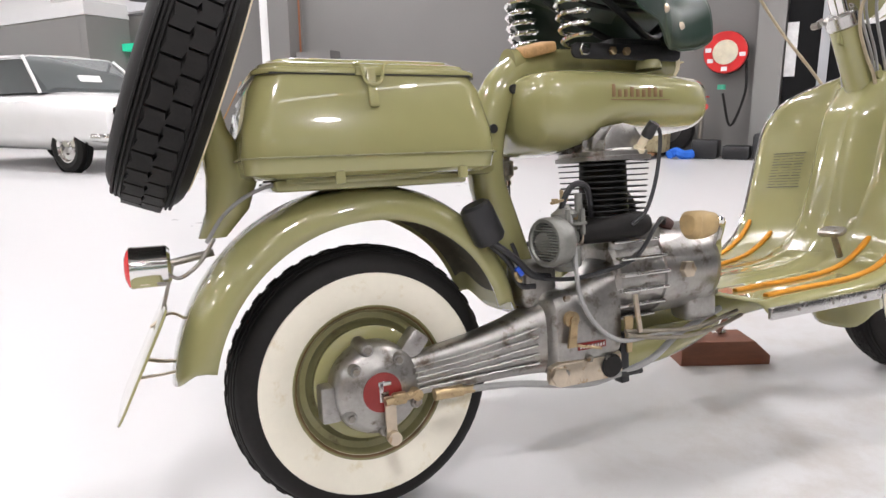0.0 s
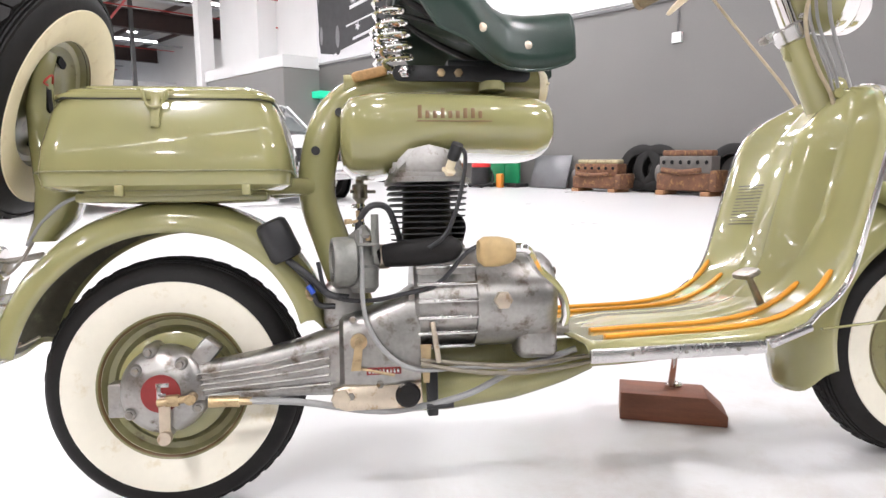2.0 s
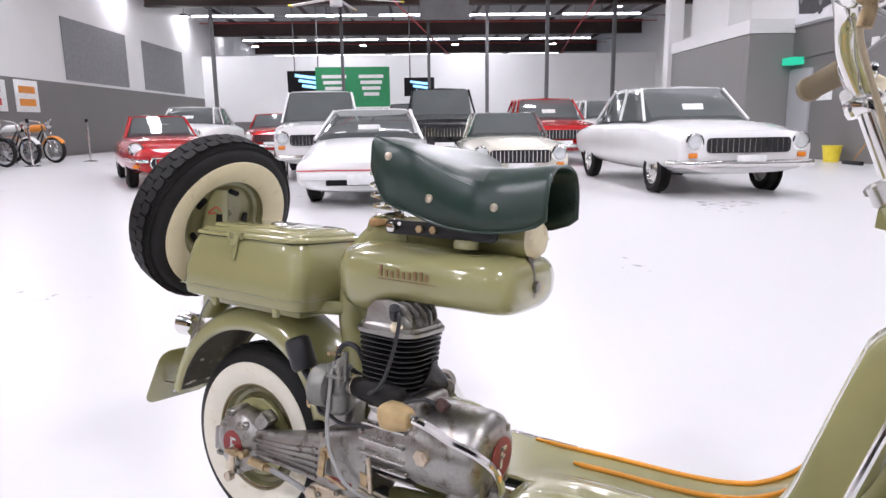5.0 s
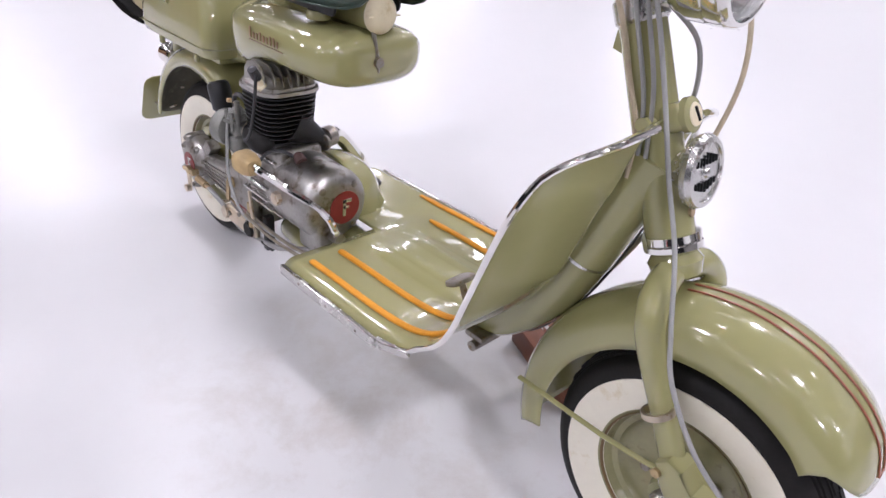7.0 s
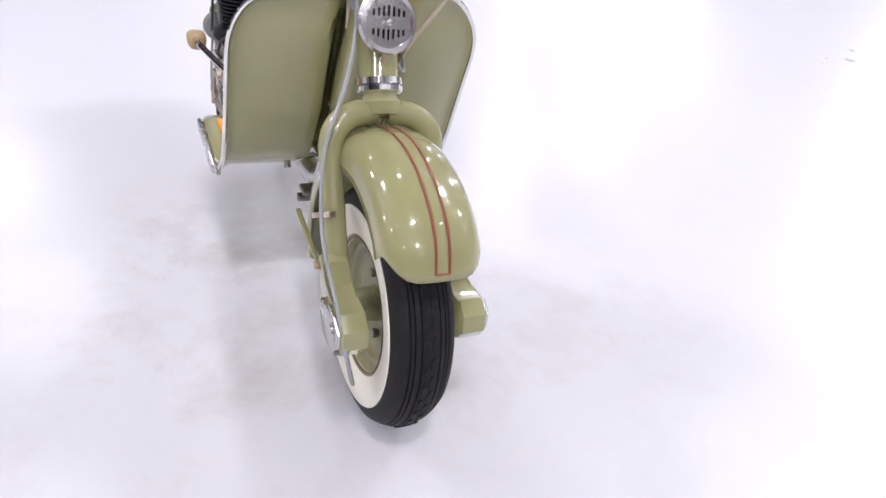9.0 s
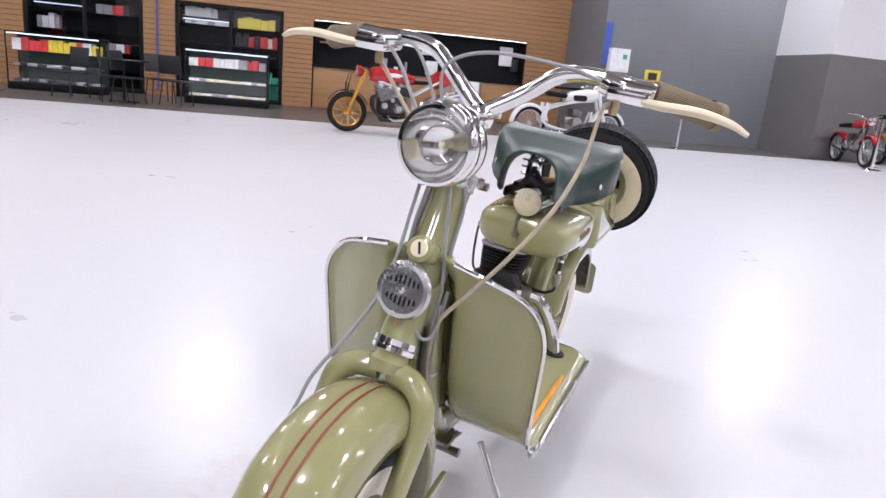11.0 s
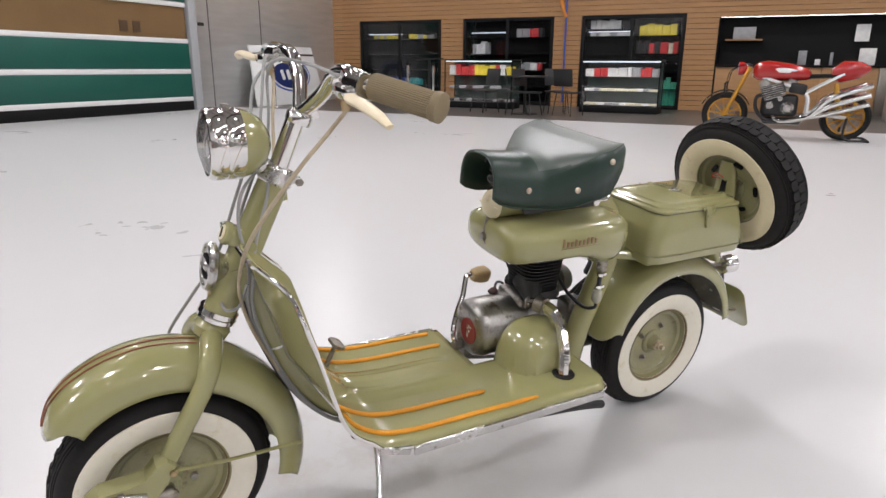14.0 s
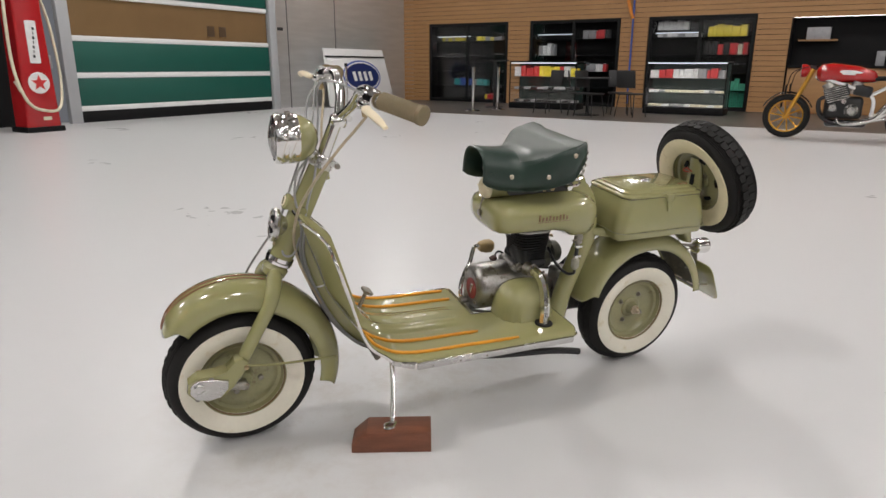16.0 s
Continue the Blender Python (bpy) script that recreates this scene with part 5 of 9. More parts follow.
# rear brake arm and adjuster
bm = B()
extrude_outline(bm, [(-0.008, 0.008), (0.008, 0.008), (0.0075, -0.045), (0.0, -0.055), (-0.0075, -0.045)], 0.005, pose(0.008, -0.104, 0.188, 90, 0, 0), 0.001)
turn(bm, [(0, -0.004), (0.0095, -0.004), (0.0095, 0.008), (0, 0.008)], pose(0.009, -0.110, 0.14, 90, 0, 0), 16)
part("brake_arm", bm, ZINC, SC, "worn brass-coloured brake arm")
bm = B()
rod(bm, (0.0, -0.112, 0.19), (0.045, -0.110, 0.194), 0.0055, seg=10)
block(bm, 0.02, 0.012, 0.016, pose(0.02, -0.110, 0.192), 0.003)
turn(bm, [(0, -0.008), (0.008, -0.008), (0.008, 0.008), (0, 0.008)], pose(0.045, -0.108, 0.193, 90, 0, 0), 12)
part("brake_cam", bm, BRASS, SC)
bm = B()
rod(bm, (0.07, -0.112, 0.188), (0.112, -0.112, 0.187), 0.0085, seg=12)
rod(bm, (0.112, -0.112, 0.187), (0.13, -0.112, 0.186), 0.006, seg=8)
part("cable_adjuster", bm, BRASS, SC)
cable("rear_brake_cable", [(0.12, -0.112, 0.187), (0.2, -0.119, 0.182), (0.3, -0.128, 0.166), (0.36, -0.118, 0.164), (0.44, -0.12, 0.18), (0.52, -0.1, 0.208), (0.62, -0.09, 0.235)], 0.0052, CABLE, "grey rear brake cable")
# gearbox
bm = B()
rings = []
for x, z, hy, zt, zb in ((0.255, 0.238, 0.03, 0.294, 0.186), (0.262, 0.238, 0.04, 0.302, 0.18), (0.3, 0.24, 0.044, 0.312, 0.178), (0.35, 0.25, 0.046, 0.335, 0.185), (0.372, 0.26, 0.046, 0.35, 0.2)):
    rings.append(superring(x, -0.088, z, hy, zt, zb, 4.5, 28))
skin(bm, rings)
block(bm, 0.06, 0.06, 0.07, pose(0.262, -0.06, 0.315), 0.012, 3)
gb = part("gearbox", bm, ALLOY, SC, "cast alloy gearbox housing")
bm = B()
block(bm, 0.05, 0.002, 0.0105, pose(0.318, -0.1335, 0.2245), 0.0005)
pl = part("name_plate", bm, RED, gb, "small dark red maker's plate")
bm = B()
for k in range(9):
    block(bm, 0.003, 0.0012, 0.006, pose(0.2975 + 0.0051 * k, -0.1347, 0.2245), 0.0002)
part("raised_bars", bm, ALLOY_POLISHED, pl, "raised metal bars")
for x, z, r in ((0.283, 0.268, 0.012),):
    bm = B()
    turn(bm, [(0, 0.012), (0.006, 0.012), (0.006, 0.008), (r, 0.007), (r, 0.0), (0, 0)], pose(x, -0.13, z, 90, 0, 0), 20)
    extrude_outline(bm, [(-0.005, 0), (0.006, 0), (0.002, -0.04), (-0.012, -0.04)], 0.004, pose(x, -0.138, z, 90, 0, 0))
    rod(bm, (x - 0.008, -0.136, z - 0.036), (x + 0.05, -0.136, z - 0.05), 0.0022, seg=6)
    part("gear_selector", bm, BRASS, gb)
for x, z in ((0.27, 0.19), (0.345, 0.2), (0.36, 0.33), (0.275, 0.3), (0.312, 0.205)):
    bm = B()
    nut(bm, pose(x, -0.132, z, 90, 0, 0), 0.0055, 0.006)
    part("bolt", bm, STEEL, gb)
# suspension arm below
bm = B()
extrude_outline(bm, [(0.245, 0.2), (0.262, 0.206), (0.335, 0.203), (0.372, 0.206), (0.374, 0.175), (0.345, 0.168), (0.262, 0.168), (0.244, 0.176)], 0.014, pose(0, -0.12, 0, 90, 0, 0), 0.004)
arm = part("suspension_link", bm, ZINC, SC, "zinc plated suspension link")
bm = B()
nut(bm, pose(0.256, -0.133, 0.188, 90, 0, 0), 0.014, 0.009)
part("pivot_bolt", bm, ZINC, arm)
bm = B()
turn(bm, [(0, 0.005), (0.015, 0.005), (0.017, 0.002), (0.0185, 0.0), (0, 0)], pose(0.352, -0.135, 0.188, 90, 0, 0), 28)
part("rubber_bush", bm, RUBBER, arm, "black rubber bush")
bm = B()
block(bm, 0.016, 0.02, 0.08, pose(0.39, -0.11, 0.19), 0.003)
rod(bm, (0.38, -0.12, 0.166), (0.42, -0.12, 0.166), 0.005, seg=8)
part("torsion_bracket", bm, IRON, arm)
# crankcase
CC = pose(0.365, -0.072, 0.318, 0, 90, 0)
bm = B()
turn(bm, [(0, 0.0), (0.062, 0.0), (0.068, 0.006), (0.068, 0.09), (0.0715, 0.092), (0.0725, 0.1), (0.0725, 0.191), (0.0695, 0.204), (0.06, 0.214), (0.045, 0.2175), (0.0, 0.218)], CC, 44)
block(bm, 0.1, 0.1, 0.05, pose(0.415, -0.075, 0.372), 0.012, 3)
block(bm, 0.065, 0.05, 0.08, pose(0.551, -0.098, 0.268), 0.014, 3)
cc = part("crankcase", bm, ALLOY, SC, "cast alloy engine casing")
for k in range(6):
    bm = B()
    z = 0.372 - k * 0.024
    w = math.sqrt(max(0.0005, 0.0775 ** 2 - (z - 0.318) ** 2))
    block(bm, 0.088, 0.02, 0.0052, pose(0.412, -0.072 - w + 0.008, z), 0.0018)
    part("cooling_rib", bm, ALLOY_POLISHED, cc)
for a in (40, 140, 220, 320):
    bm = B()
    turn(bm, [(0, 0.0045), (0.004, 0.0045), (0.0065, 0.003), (0.007, 0), (0, 0)], CC @ pose(0.054 * math.cos(radians(a)), 0.054 * math.sin(radians(a)), 0.2145), 14)
    part("cover_screw", bm, STEEL, cc)
bm = B()
turn(bm, [(0, 0.0015), (0.0325, 0.0015), (0.033, 0.0), (0, -0.001)], CC @ pose(0, 0.012, 0.2185), 36)
em = part("emblem_disc", bm, RED, cc, "dark red round emblem")
bm = B()
block(bm, 0.034, 0.0075, 0.0012, CC @ pose(0.0, 0.010, 0.2202), 0.0004)
block(bm, 0.0075, 0.02, 0.0012, CC @ pose(-0.0135, 0.016, 0.2202), 0.0004)
block(bm, 0.006, 0.013, 0.0012, CC @ pose(-0.001, 0.014, 0.2202), 0.0004)
part("emblem_mark", bm, ALLOY_POLISHED, em)
bm = B()
nut(bm, pose(0.492, -0.142, 0.322, 90, 0, 0), 0.0135, 0.012)
part("drain_plug", bm, ZINC, cc)
bm = B()
block(bm, 0.008, 0.006, 0.06, pose(0.392, -0.148, 0.265, 0, -8, 0), 0.002)
part("clutch_arm", bm, ZINC, cc)
bm = B()
extrude_outline(bm, [(-0.008, 0.0), (0.008, 0.0), (0.004, -0.055), (-0.004, -0.055)], 0.004, pose(0.378, -0.142, 0.262, 90, 0, 0))
part("lever_plate", bm, BRASS, cc)
# cylinder with single fins
CYX, CYY = 0.391, -0.075
bm = B()
rod(bm, (CYX, CYY, 0.375), (CYX, CYY, 0.495), 0.04, 0.036, 28)
block(bm, 0.1, 0.1, 0.03, pose(CYX, CYY, 0.388), 0.01)
cyl = part("cylinder", bm, IRON, SC, "black iron cylinder barrel")
fin_mesh = None
for k in range(11):
    z = 0.402 + 0.0087 * k
    if fin_mesh is None:
        bm = B()
        extrude_outline(bm, rounded(0.118, 0.118, 0.034, 4), 0.0019, I4)
        f = part("fin", bm, IRON, cyl)
        fin_mesh = f.data
    else:
        f = new("fin", fin_mesh)
        f.parent = cyl
    f.matrix_basis = pose(CYX, CYY, z) @ Matrix.Diagonal((0.9 + 0.011 * k, 0.9 + 0.011 * k, 1, 1))
bm = B()
rings = [[Vector((CYX + x, CYY + y, z)) for x, y in rounded(w, w * 1.02, w * 0.3, 5)] for z, w in ((0.4955, 0.125), (0.502, 0.125), (0.503, 0.115), (0.509, 0.115), (0.512, 0.104), (0.526, 0.086))]
skin(bm, rings)
hdp = part("cylinder_head", bm, ALLOY, SC, "finned alloy cylinder head")
for k in range(8):
    bm = B()
    y = -0.05 + 0.1 * k / 7
    h = 0.95 * math.sqrt(1 - (y / 0.062) ** 2)
    outl = [(-0.058 * h - 0.004, 0.5), (0.058 * h + 0.004, 0.5), (0.055 * h + 0.002, 0.53), (0.038 * h, 0.545), (0.0, 0.55), (-0.038 * h, 0.545), (-0.055 * h - 0.002, 0.53)]
    extrude_outline(bm, outl, 0.0036, pose(CYX, CYY + y + 0.0018, 0, 90, 0, 0), 0.0006)
    part("head_fin", bm, ALLOY, hdp)
bm = B()
q = Matrix.Translation((0.418, -0.125, 0.508)) @ Vector((0.25, -0.55, 0.85)).normalized().to_track_quat("Z", "Y").to_matrix().to_4x4()
turn(bm, [(0, 0), (0.0105, 0.0), (0.0105, 0.006), (0.0065, 0.008), (0.0065, 0.028), (0.005, 0.03), (0, 0.03)], q, 14)
part("spark_plug", bm, CREAM, hdp, "white ceramic spark plug")
bm = B()
turn(bm, [(0, 0.024), (0.0085, 0.024), (0.0095, 0.03), (0.0085, 0.048), (0, 0.05)], q, 14)
part("plug_cap", bm, PLASTIC_BLACK, hdp)
cable("plug_lead", [(0.428, -0.147, 0.545), (0.44, -0.15, 0.53), (0.43, -0.152, 0.47), (0.41, -0.152, 0.42), (0.385, -0.15, 0.4)], 0.0031, CABLE_BLACK, "black spark plug lead")
cable("ignition_lead", [(0.49, -0.1, 0.39), (0.47, -0.12, 0.402), (0.44, -0.135, 0.39), (0.4, -0.14, 0.35), (0.35, -0.138, 0.335), (0.29, -0.12, 0.325), (0.24, -0.09, 0.335), (0.225, -0.07, 0.38)], 0.0034, CABLE_BLACK, "black ignition lead")
bm = B()
turn(bm, [(0, 0.014), (0.008, 0.013), (0.011, 0.004), (0.011, -0.006), (0, -0.006)], pose(0.496, -0.098, 0.39, 0, -60, 0), 14)
part("rubber_boot", bm, surface("brown_rubber", (0.06, 0.025, 0.02), 0.6), SC, "brown rubber boot")
# carburettor, air filter, intake
AF = pose(0.252, -0.122, 0.382, 0, 90, 9) @ Matrix.Diagonal((0.86, 0.86, 0.8, 1))
bm = B()
turn(bm, [(0.0325, -0.002), (0.0345, -0.0055), (0.0395, -0.0055), (0.042, -0.002), (0.0425, 0.006), (0.0425, 0.027), (0.0405, 0.033), (0.032, 0.0365), (0.02, 0.038), (0.0, 0.038)], AF, 40)
turn(bm, [(0.0325, -0.002), (0.0325, 0.0075)], AF, 40)
af = part("air_filter", bm, GREYCAST, SC, "grey round louvred air filter")
# plain black disc paints the shade seen in the louvre gaps
bm = B()
turn(bm, [(0.0, 0.0075), (0.0325, 0.0075)], AF, 32)
part("louvre_gap_shade", bm, MATT_BLACK, af)
for k in range(-6, 7):
    bm = B()
    ln = 2 * math.sqrt(0.0325 ** 2 - (k * 0.0047) ** 2)
    block(bm, 0.0022, ln, 0.0055, AF @ pose(k * 0.0047, 0, 0.0005, 0, 32, 0), 0.0004)
    part("louvre", bm, GREYCAST, af)
bm = B()
turn(bm, [(0, -0.048), (0.016, -0.048), (0.0225, -0.04), (0.0225, -0.012), (0.017, -0.008), (0.0165, 0.03), (0.02, 0.031), (0.02, 0.036), (0.012, 0.042), (0.006, 0.05), (0, 0.05)], pose(0.292, -0.112, 0.385), 28)
rod(bm, (0.25, -0.116, 0.382), (0.34, -0.095, 0.388), 0.015, seg=16)
block(bm, 0.05, 0.014, 0.006, pose(0.29, -0.112, 0.4), 0.002)
block(bm, 0.03, 0.04, 0.004, pose(0.296, -0.12, 0.407, 0, 0, 12), 0.001)
for dx, dy in ((-0.012, -0.016), (0.012, -0.018), (0.0, 0.012)):
    rod(bm, (0.296 + dx, -0.116 + dy, 0.39), (0.296 + dx, -0.116 + dy, 0.428), 0.0038, seg=10)
rod(bm, (0.31, -0.122, 0.4), (0.31, -0.122, 0.45), 0.0065, 0.0055, 12)
cb = part("carburettor", bm, GREYCAST, SC, "grey cast carburettor")
bm = B()
rod(bm, (0.288, -0.112, 0.425), (0.286, -0.115, 0.456), 0.003, seg=8)
block(bm, 0.028, 0.006, 0.004, pose(0.28, -0.117, 0.44, 0, -10, 0), 0.001)
nut(bm, pose(0.272, -0.118, 0.437), 0.0055, 0.007)
nut(bm, pose(0.3, -0.125, 0.412), 0.0055, 0.007)
part("carburettor_fittings", bm, BRASS, cb)
bm = B()
turn(bm, [(0.0165, -0.008), (0.0185, -0.008), (0.0185, 0.008), (0.0165, 0.008)], pose(0.322, -0.1, 0.388, 0, 90, 12), 20, True)
part("hose_clamp", bm, ZINC, cb)
bm = B()
tube(bm, [(0.318, -0.1, 0.388), (0.361, -0.118, 0.393), (0.414, -0.128, 0.398), (0.426, -0.11, 0.400)], [0.0165, 0.0200, 0.0200, 0.012], 20)
part("intake_hose", bm, RUBBER, SC, "black rubber intake hose")
cable("breather_hose", [(0.285, -0.112, 0.405), (0.288, -0.116, 0.44), (0.305, -0.118, 0.462), (0.33, -0.115, 0.458), (0.345, -0.105, 0.42), (0.35, -0.1, 0.4)], 0.0047, CABLE_BLACK, "black rubber hose")
cable("throttle_cable", [(0.288, -0.125, 0.43), (0.29, -0.136, 0.39), (0.292, -0.142, 0.31), (0.315, -0.146, 0.26), (0.36, -0.148, 0.228), (0.44, -0.14, 0.225), (0.54, -0.12, 0.218), (0.63, -0.1, 0.225)], 0.0034, CABLE, "grey throttle cable")
cable("gear_cable", [(0.37, -0.15, 0.235), (0.43, -0.146, 0.222), (0.5, -0.135, 0.212), (0.58, -0.12, 0.212), (0.66, -0.1, 0.22)], 0.0033, CABLE_OLD, "dull old gear cable")
cable("gear_cable", [(0.37, -0.146, 0.24), (0.44, -0.14, 0.23), (0.52, -0.13, 0.222), (0.6, -0.11, 0.224), (0.66, -0.09, 0.225)], 0.0033, CABLE_OLD, "dull old gear cable")
# coil on the rear mudguard
bm = B()
q = Matrix.Translation((0.171, -0.085, 0.413)) @ Vector((0.42, 0.0, -0.9)).normalized().to_track_quat("Z", "Y").to_matrix().to_4x4()
turn(bm, [(0, -0.033), (0.018, -0.033), (0.0225, -0.029), (0.024, -0.02), (0.024, 0.022), (0.02, 0.028), (0, 0.03)], q, 26)
coil = part("ignition_coil", bm, PLASTIC_BLACK, SC, "black ignition coil can")
cable("coil_wire", [(0.184, -0.09, 0.385), (0.215, -0.095, 0.36), (0.24, -0.1, 0.335), (0.27, -0.1, 0.328)], 0.0055, CABLE_BLACK)
cable("coil_wire", [(0.181, -0.08, 0.385), (0.21, -0.085, 0.355), (0.225, -0.09, 0.32), (0.25, -0.09, 0.315)], 0.0045, CABLE_BLACK)
bm = B()
rod(bm, (0.212, -0.104, 0.348), (0.22, -0.106, 0.337), 0.0042, seg=8)
part("blue_connector", bm, surface("blue_plastic", (0.02, 0.08, 0.5), 0.4), coil, "blue wire connector")
bm = B()
tube(bm, [(0.21, -0.104, 0.342), (0.212, -0.106, 0.332), (0.218, -0.106, 0.328)], 0.003, 6)
part("brass_tag", bm, BRASS, coil)
# kick starter
cable("kick_lever", [(0.484, -0.19, 0.397), (0.511, -0.194, 0.398), (0.526, -0.18, 0.386), (0.545, -0.156, 0.364), (0.573, -0.13, 0.343), (0.595, -0.108, 0.318), (0.603, -0.096, 0.29), (0.598, -0.088, 0.268)], 0.0068, CHROME, "bent chrome kick lever")
bm = B()
turn(bm, [(0, -0.012), (0.0115, -0.012), (0.0115, 0.012), (0, 0.012)], pose(0.596, -0.086, 0.267, 0, 90, 0), 16)
part("kick_boss", bm, STEEL, SC)
bm = B()
rings = []
for x, r in ((0.448, 0.013), (0.456, 0.0185), (0.475, 0.0185), (0.492, 0.015), (0.498, 0.011)):
    rings.append(superring(x, -0.193, 0.4, r * 1.15, 0.397 + r, 0.397 - r * 1.25, 2.6, 18))
skin(bm, rings)
part("kick_pad", bm, surface("amber_rubber", (0.42, 0.3, 0.14), 0.6, var=0.2, scale=30), SC, "tan rubber kick pedal pad")
# exhaust
cable("exhaust_pipe", [(0.434, -0.018, 0.39), (0.424, 0.016, 0.391), (0.415, 0.04, 0.386), (0.41, 0.062, 0.367), (0.412, 0.086, 0.336), (0.42, 0.108, 0.3), (0.427, 0.122, 0.258)], 0.0155, CHROME, "chrome exhaust down pipe")
bm = B()
turn(bm, [(0.0165, -0.003), (0.026, -0.003), (0.027, 0.001), (0.025, 0.003), (0.0165, 0.003)], pose(0.427, 0.122, 0.263), 28, True)
part("pipe_grommet", bm, RUBBER, SC, "black rubber grommet")
bm = B()
turn(bm, [(0.0145, -0.012), (0.021, -0.012), (0.021, 0.012), (0.0145, 0.012)], pose(0.426, 0.01, 0.391, 88, 0, 18), 20, True)
part("pipe_collar", bm, STEEL, SC)
bm = B()
extrude_outline(bm, rounded(0.056, 0.032, 0.013, 4), 0.007, pose(0.4335, -0.013, 0.39, 90, 0, 18), 0.001)
part("exhaust_flange", bm, STEEL, SC)
for e in (-1, 1):
    bm = B()
    nut(bm, pose(0.4335 + 0.0205 * e, -0.0125 + 0.006 * e, 0.39, -90, 0, 18), 0.0055, 0.007)
    part("flange_nut", bm, STEEL, SC)
bm = B()
rod(bm, (0.414, -0.065, 0.425), (0.4345, -0.012, 0.39), 0.04, 0.019, 20)
part("exhaust_port", bm, IRON, SC, "black iron exhaust port")
bm = B()
tube(bm, [(0.33, -0.03, 0.165), (0.36, -0.035, 0.165), (0.42, -0.04, 0.17), (0.52, -0.05, 0.182), (0.6, -0.05, 0.192), (0.66, -0.04, 0.2)], [0.012, 0.028, 0.032, 0.03, 0.02, 0.01], 20)
part("silencer", bm, PAINT, SC, "sage green silencer under the engine")
cable("tail_pipe", [(0.72, 0.1, 0.2), (0.6, 0.13, 0.19), (0.42, 0.14, 0.175), (0.34, 0.135, 0.158), (0.29, 0.13, 0.143)], 0.0105, IRON, "black tail pipe")
# side stand
bm = B()
tube(bm, [(0.9, 0.1, 0.235), (0.908, 0.14, 0.178), (0.925, 0.19, 0.115), (0.933, 0.211, 0.0905)], 0.0072, 10)
st = part("side_stand", bm, CHROME, SC, "thin chrome side stand leg")
bm = B()
tube(bm, [(0.922, 0.207, 0.0875), (0.935, 0.225, 0.0885), (0.955, 0.225, 0.0885), (0.952, 0.21, 0.088), (0.937, 0.207, 0.0885)], 0.0052, 8)
part("stand_foot", bm, CHROME, st)

# stand block
BL = pose(0.932, 0.231, 0.0, 0, 0, -21.5)
blk = thing("wooden_block", "dark stained wooden block under the stand foot", "block", BL)
bm = B()
extrude_outline(bm, [(-0.105, 0), (0.105, 0), (0.105, 0.022), (0.065, 0.058), (-0.105, 0.058)], 0.085, pose(0, 0.0425, 0, 90, 0, 0), 0.002)
part("body", bm, WOOD_BLOCK, blk)

# ---- lounge edge: glazed openings, counters, seating ----
DARKGLASS = surface("dark_glass", (0.006, 0.007, 0.009), 0.06, var=0.2, scale=2, rvar=0.02)
COL = {n: surface("box_" + n, c, 0.5, var=0.15, scale=12) for n, c in
       (("red", (0.55, 0.03, 0.03)), ("yellow", (0.75, 0.6, 0.04)), ("white", (0.75, 0.75, 0.74)), ("blue", (0.05, 0.1, 0.4)),
        ("green", (0.05, 0.35, 0.22)), ("grey", (0.3, 0.3, 0.31)), ("orange", (0.7, 0.25, 0.03)), ("cream", (0.65, 0.6, 0.45)), ("teal", (0.03, 0.3, 0.3)), ("black", (0.02, 0.02, 0.02)))}
SHELFLIGHT = glow("shelf_light", (0.85, 0.92, 1.0), 2.2)


def cabinet(b0, b1, h, goods):
    """A black framed glazed display cabinet set in the plank wall."""
    t = thing("display_cabinet", "black framed glass display cabinet with lit shelves of boxes", "display cabinet", hall(-14.62, (b0 + b1) / 2, 0, 90), "wall cabinets")
    w = b1 - b0
    # local x runs along the wall, local -y faces the hall
    bm = B()
    block(bm, w - 0.02, 0.03, h - 0.02, pose(0, 0.2, h / 2))
    part("back", bm, MATT_BLACK, t)
    for x in (-w / 2 + 0.05, 0.0, w / 2 - 0.05):
        bm = B()
        block(bm, 0.07, 0.06, h - 0.01, pose(x, -0.19, h / 2), 0.004)
        part("frame_post", bm, MATT_BLACK, t)
    for z in (0.05, h - 0.05):
        bm = B()
        block(bm, w - 0.08, 0.06, 0.09, pose(0, -0.188, z), 0.004)
        part("frame_rail", bm, MATT_BLACK, t)
    for z in (0.45, 0.85, 1.25, 1.65):
        bm = B()
        block(bm, w - 0.1, 0.34, 0.02, pose(0, 0.0, z))
        part("shelf", bm, DARKGLASS, t)
    bm = B()
    block(bm, w * 0.42, 0.03, 0.02, pose(-w * 0.24, 0.1, h - 0.36))
    part("shelf_lamp", bm, SHELFLIGHT, t)
    for s in (-1, 1):
        bm = B()
        block(bm, w / 2 - 0.1, 0.008, h - 0.2, pose(s * w / 4, -0.188, h / 2))
        p = part("pane", bm, SMOKED, t)
        p.visible_shadow = False
    for x, z, sx, sz, c in goods:
        bm = B()
        block(bm, sx, 0.16, sz, pose(x, 0.02, z + sz / 2 + 0.011), 0.004)
        part("stock_box", bm, COL[c], t)
    return t


def row(x0, x1, z, h, cols, seed):
    r = random.Random(seed)
    out, x = [], x0
    while x < x1 - 0.06:
        w = r.uniform(0.07, 0.2)
        w = min(w, x1 - x)
        out.append((x + w / 2, z, w * 0.92, h * r.uniform(0.75, 1.0), r.choice(cols)))
        x += w
    return out


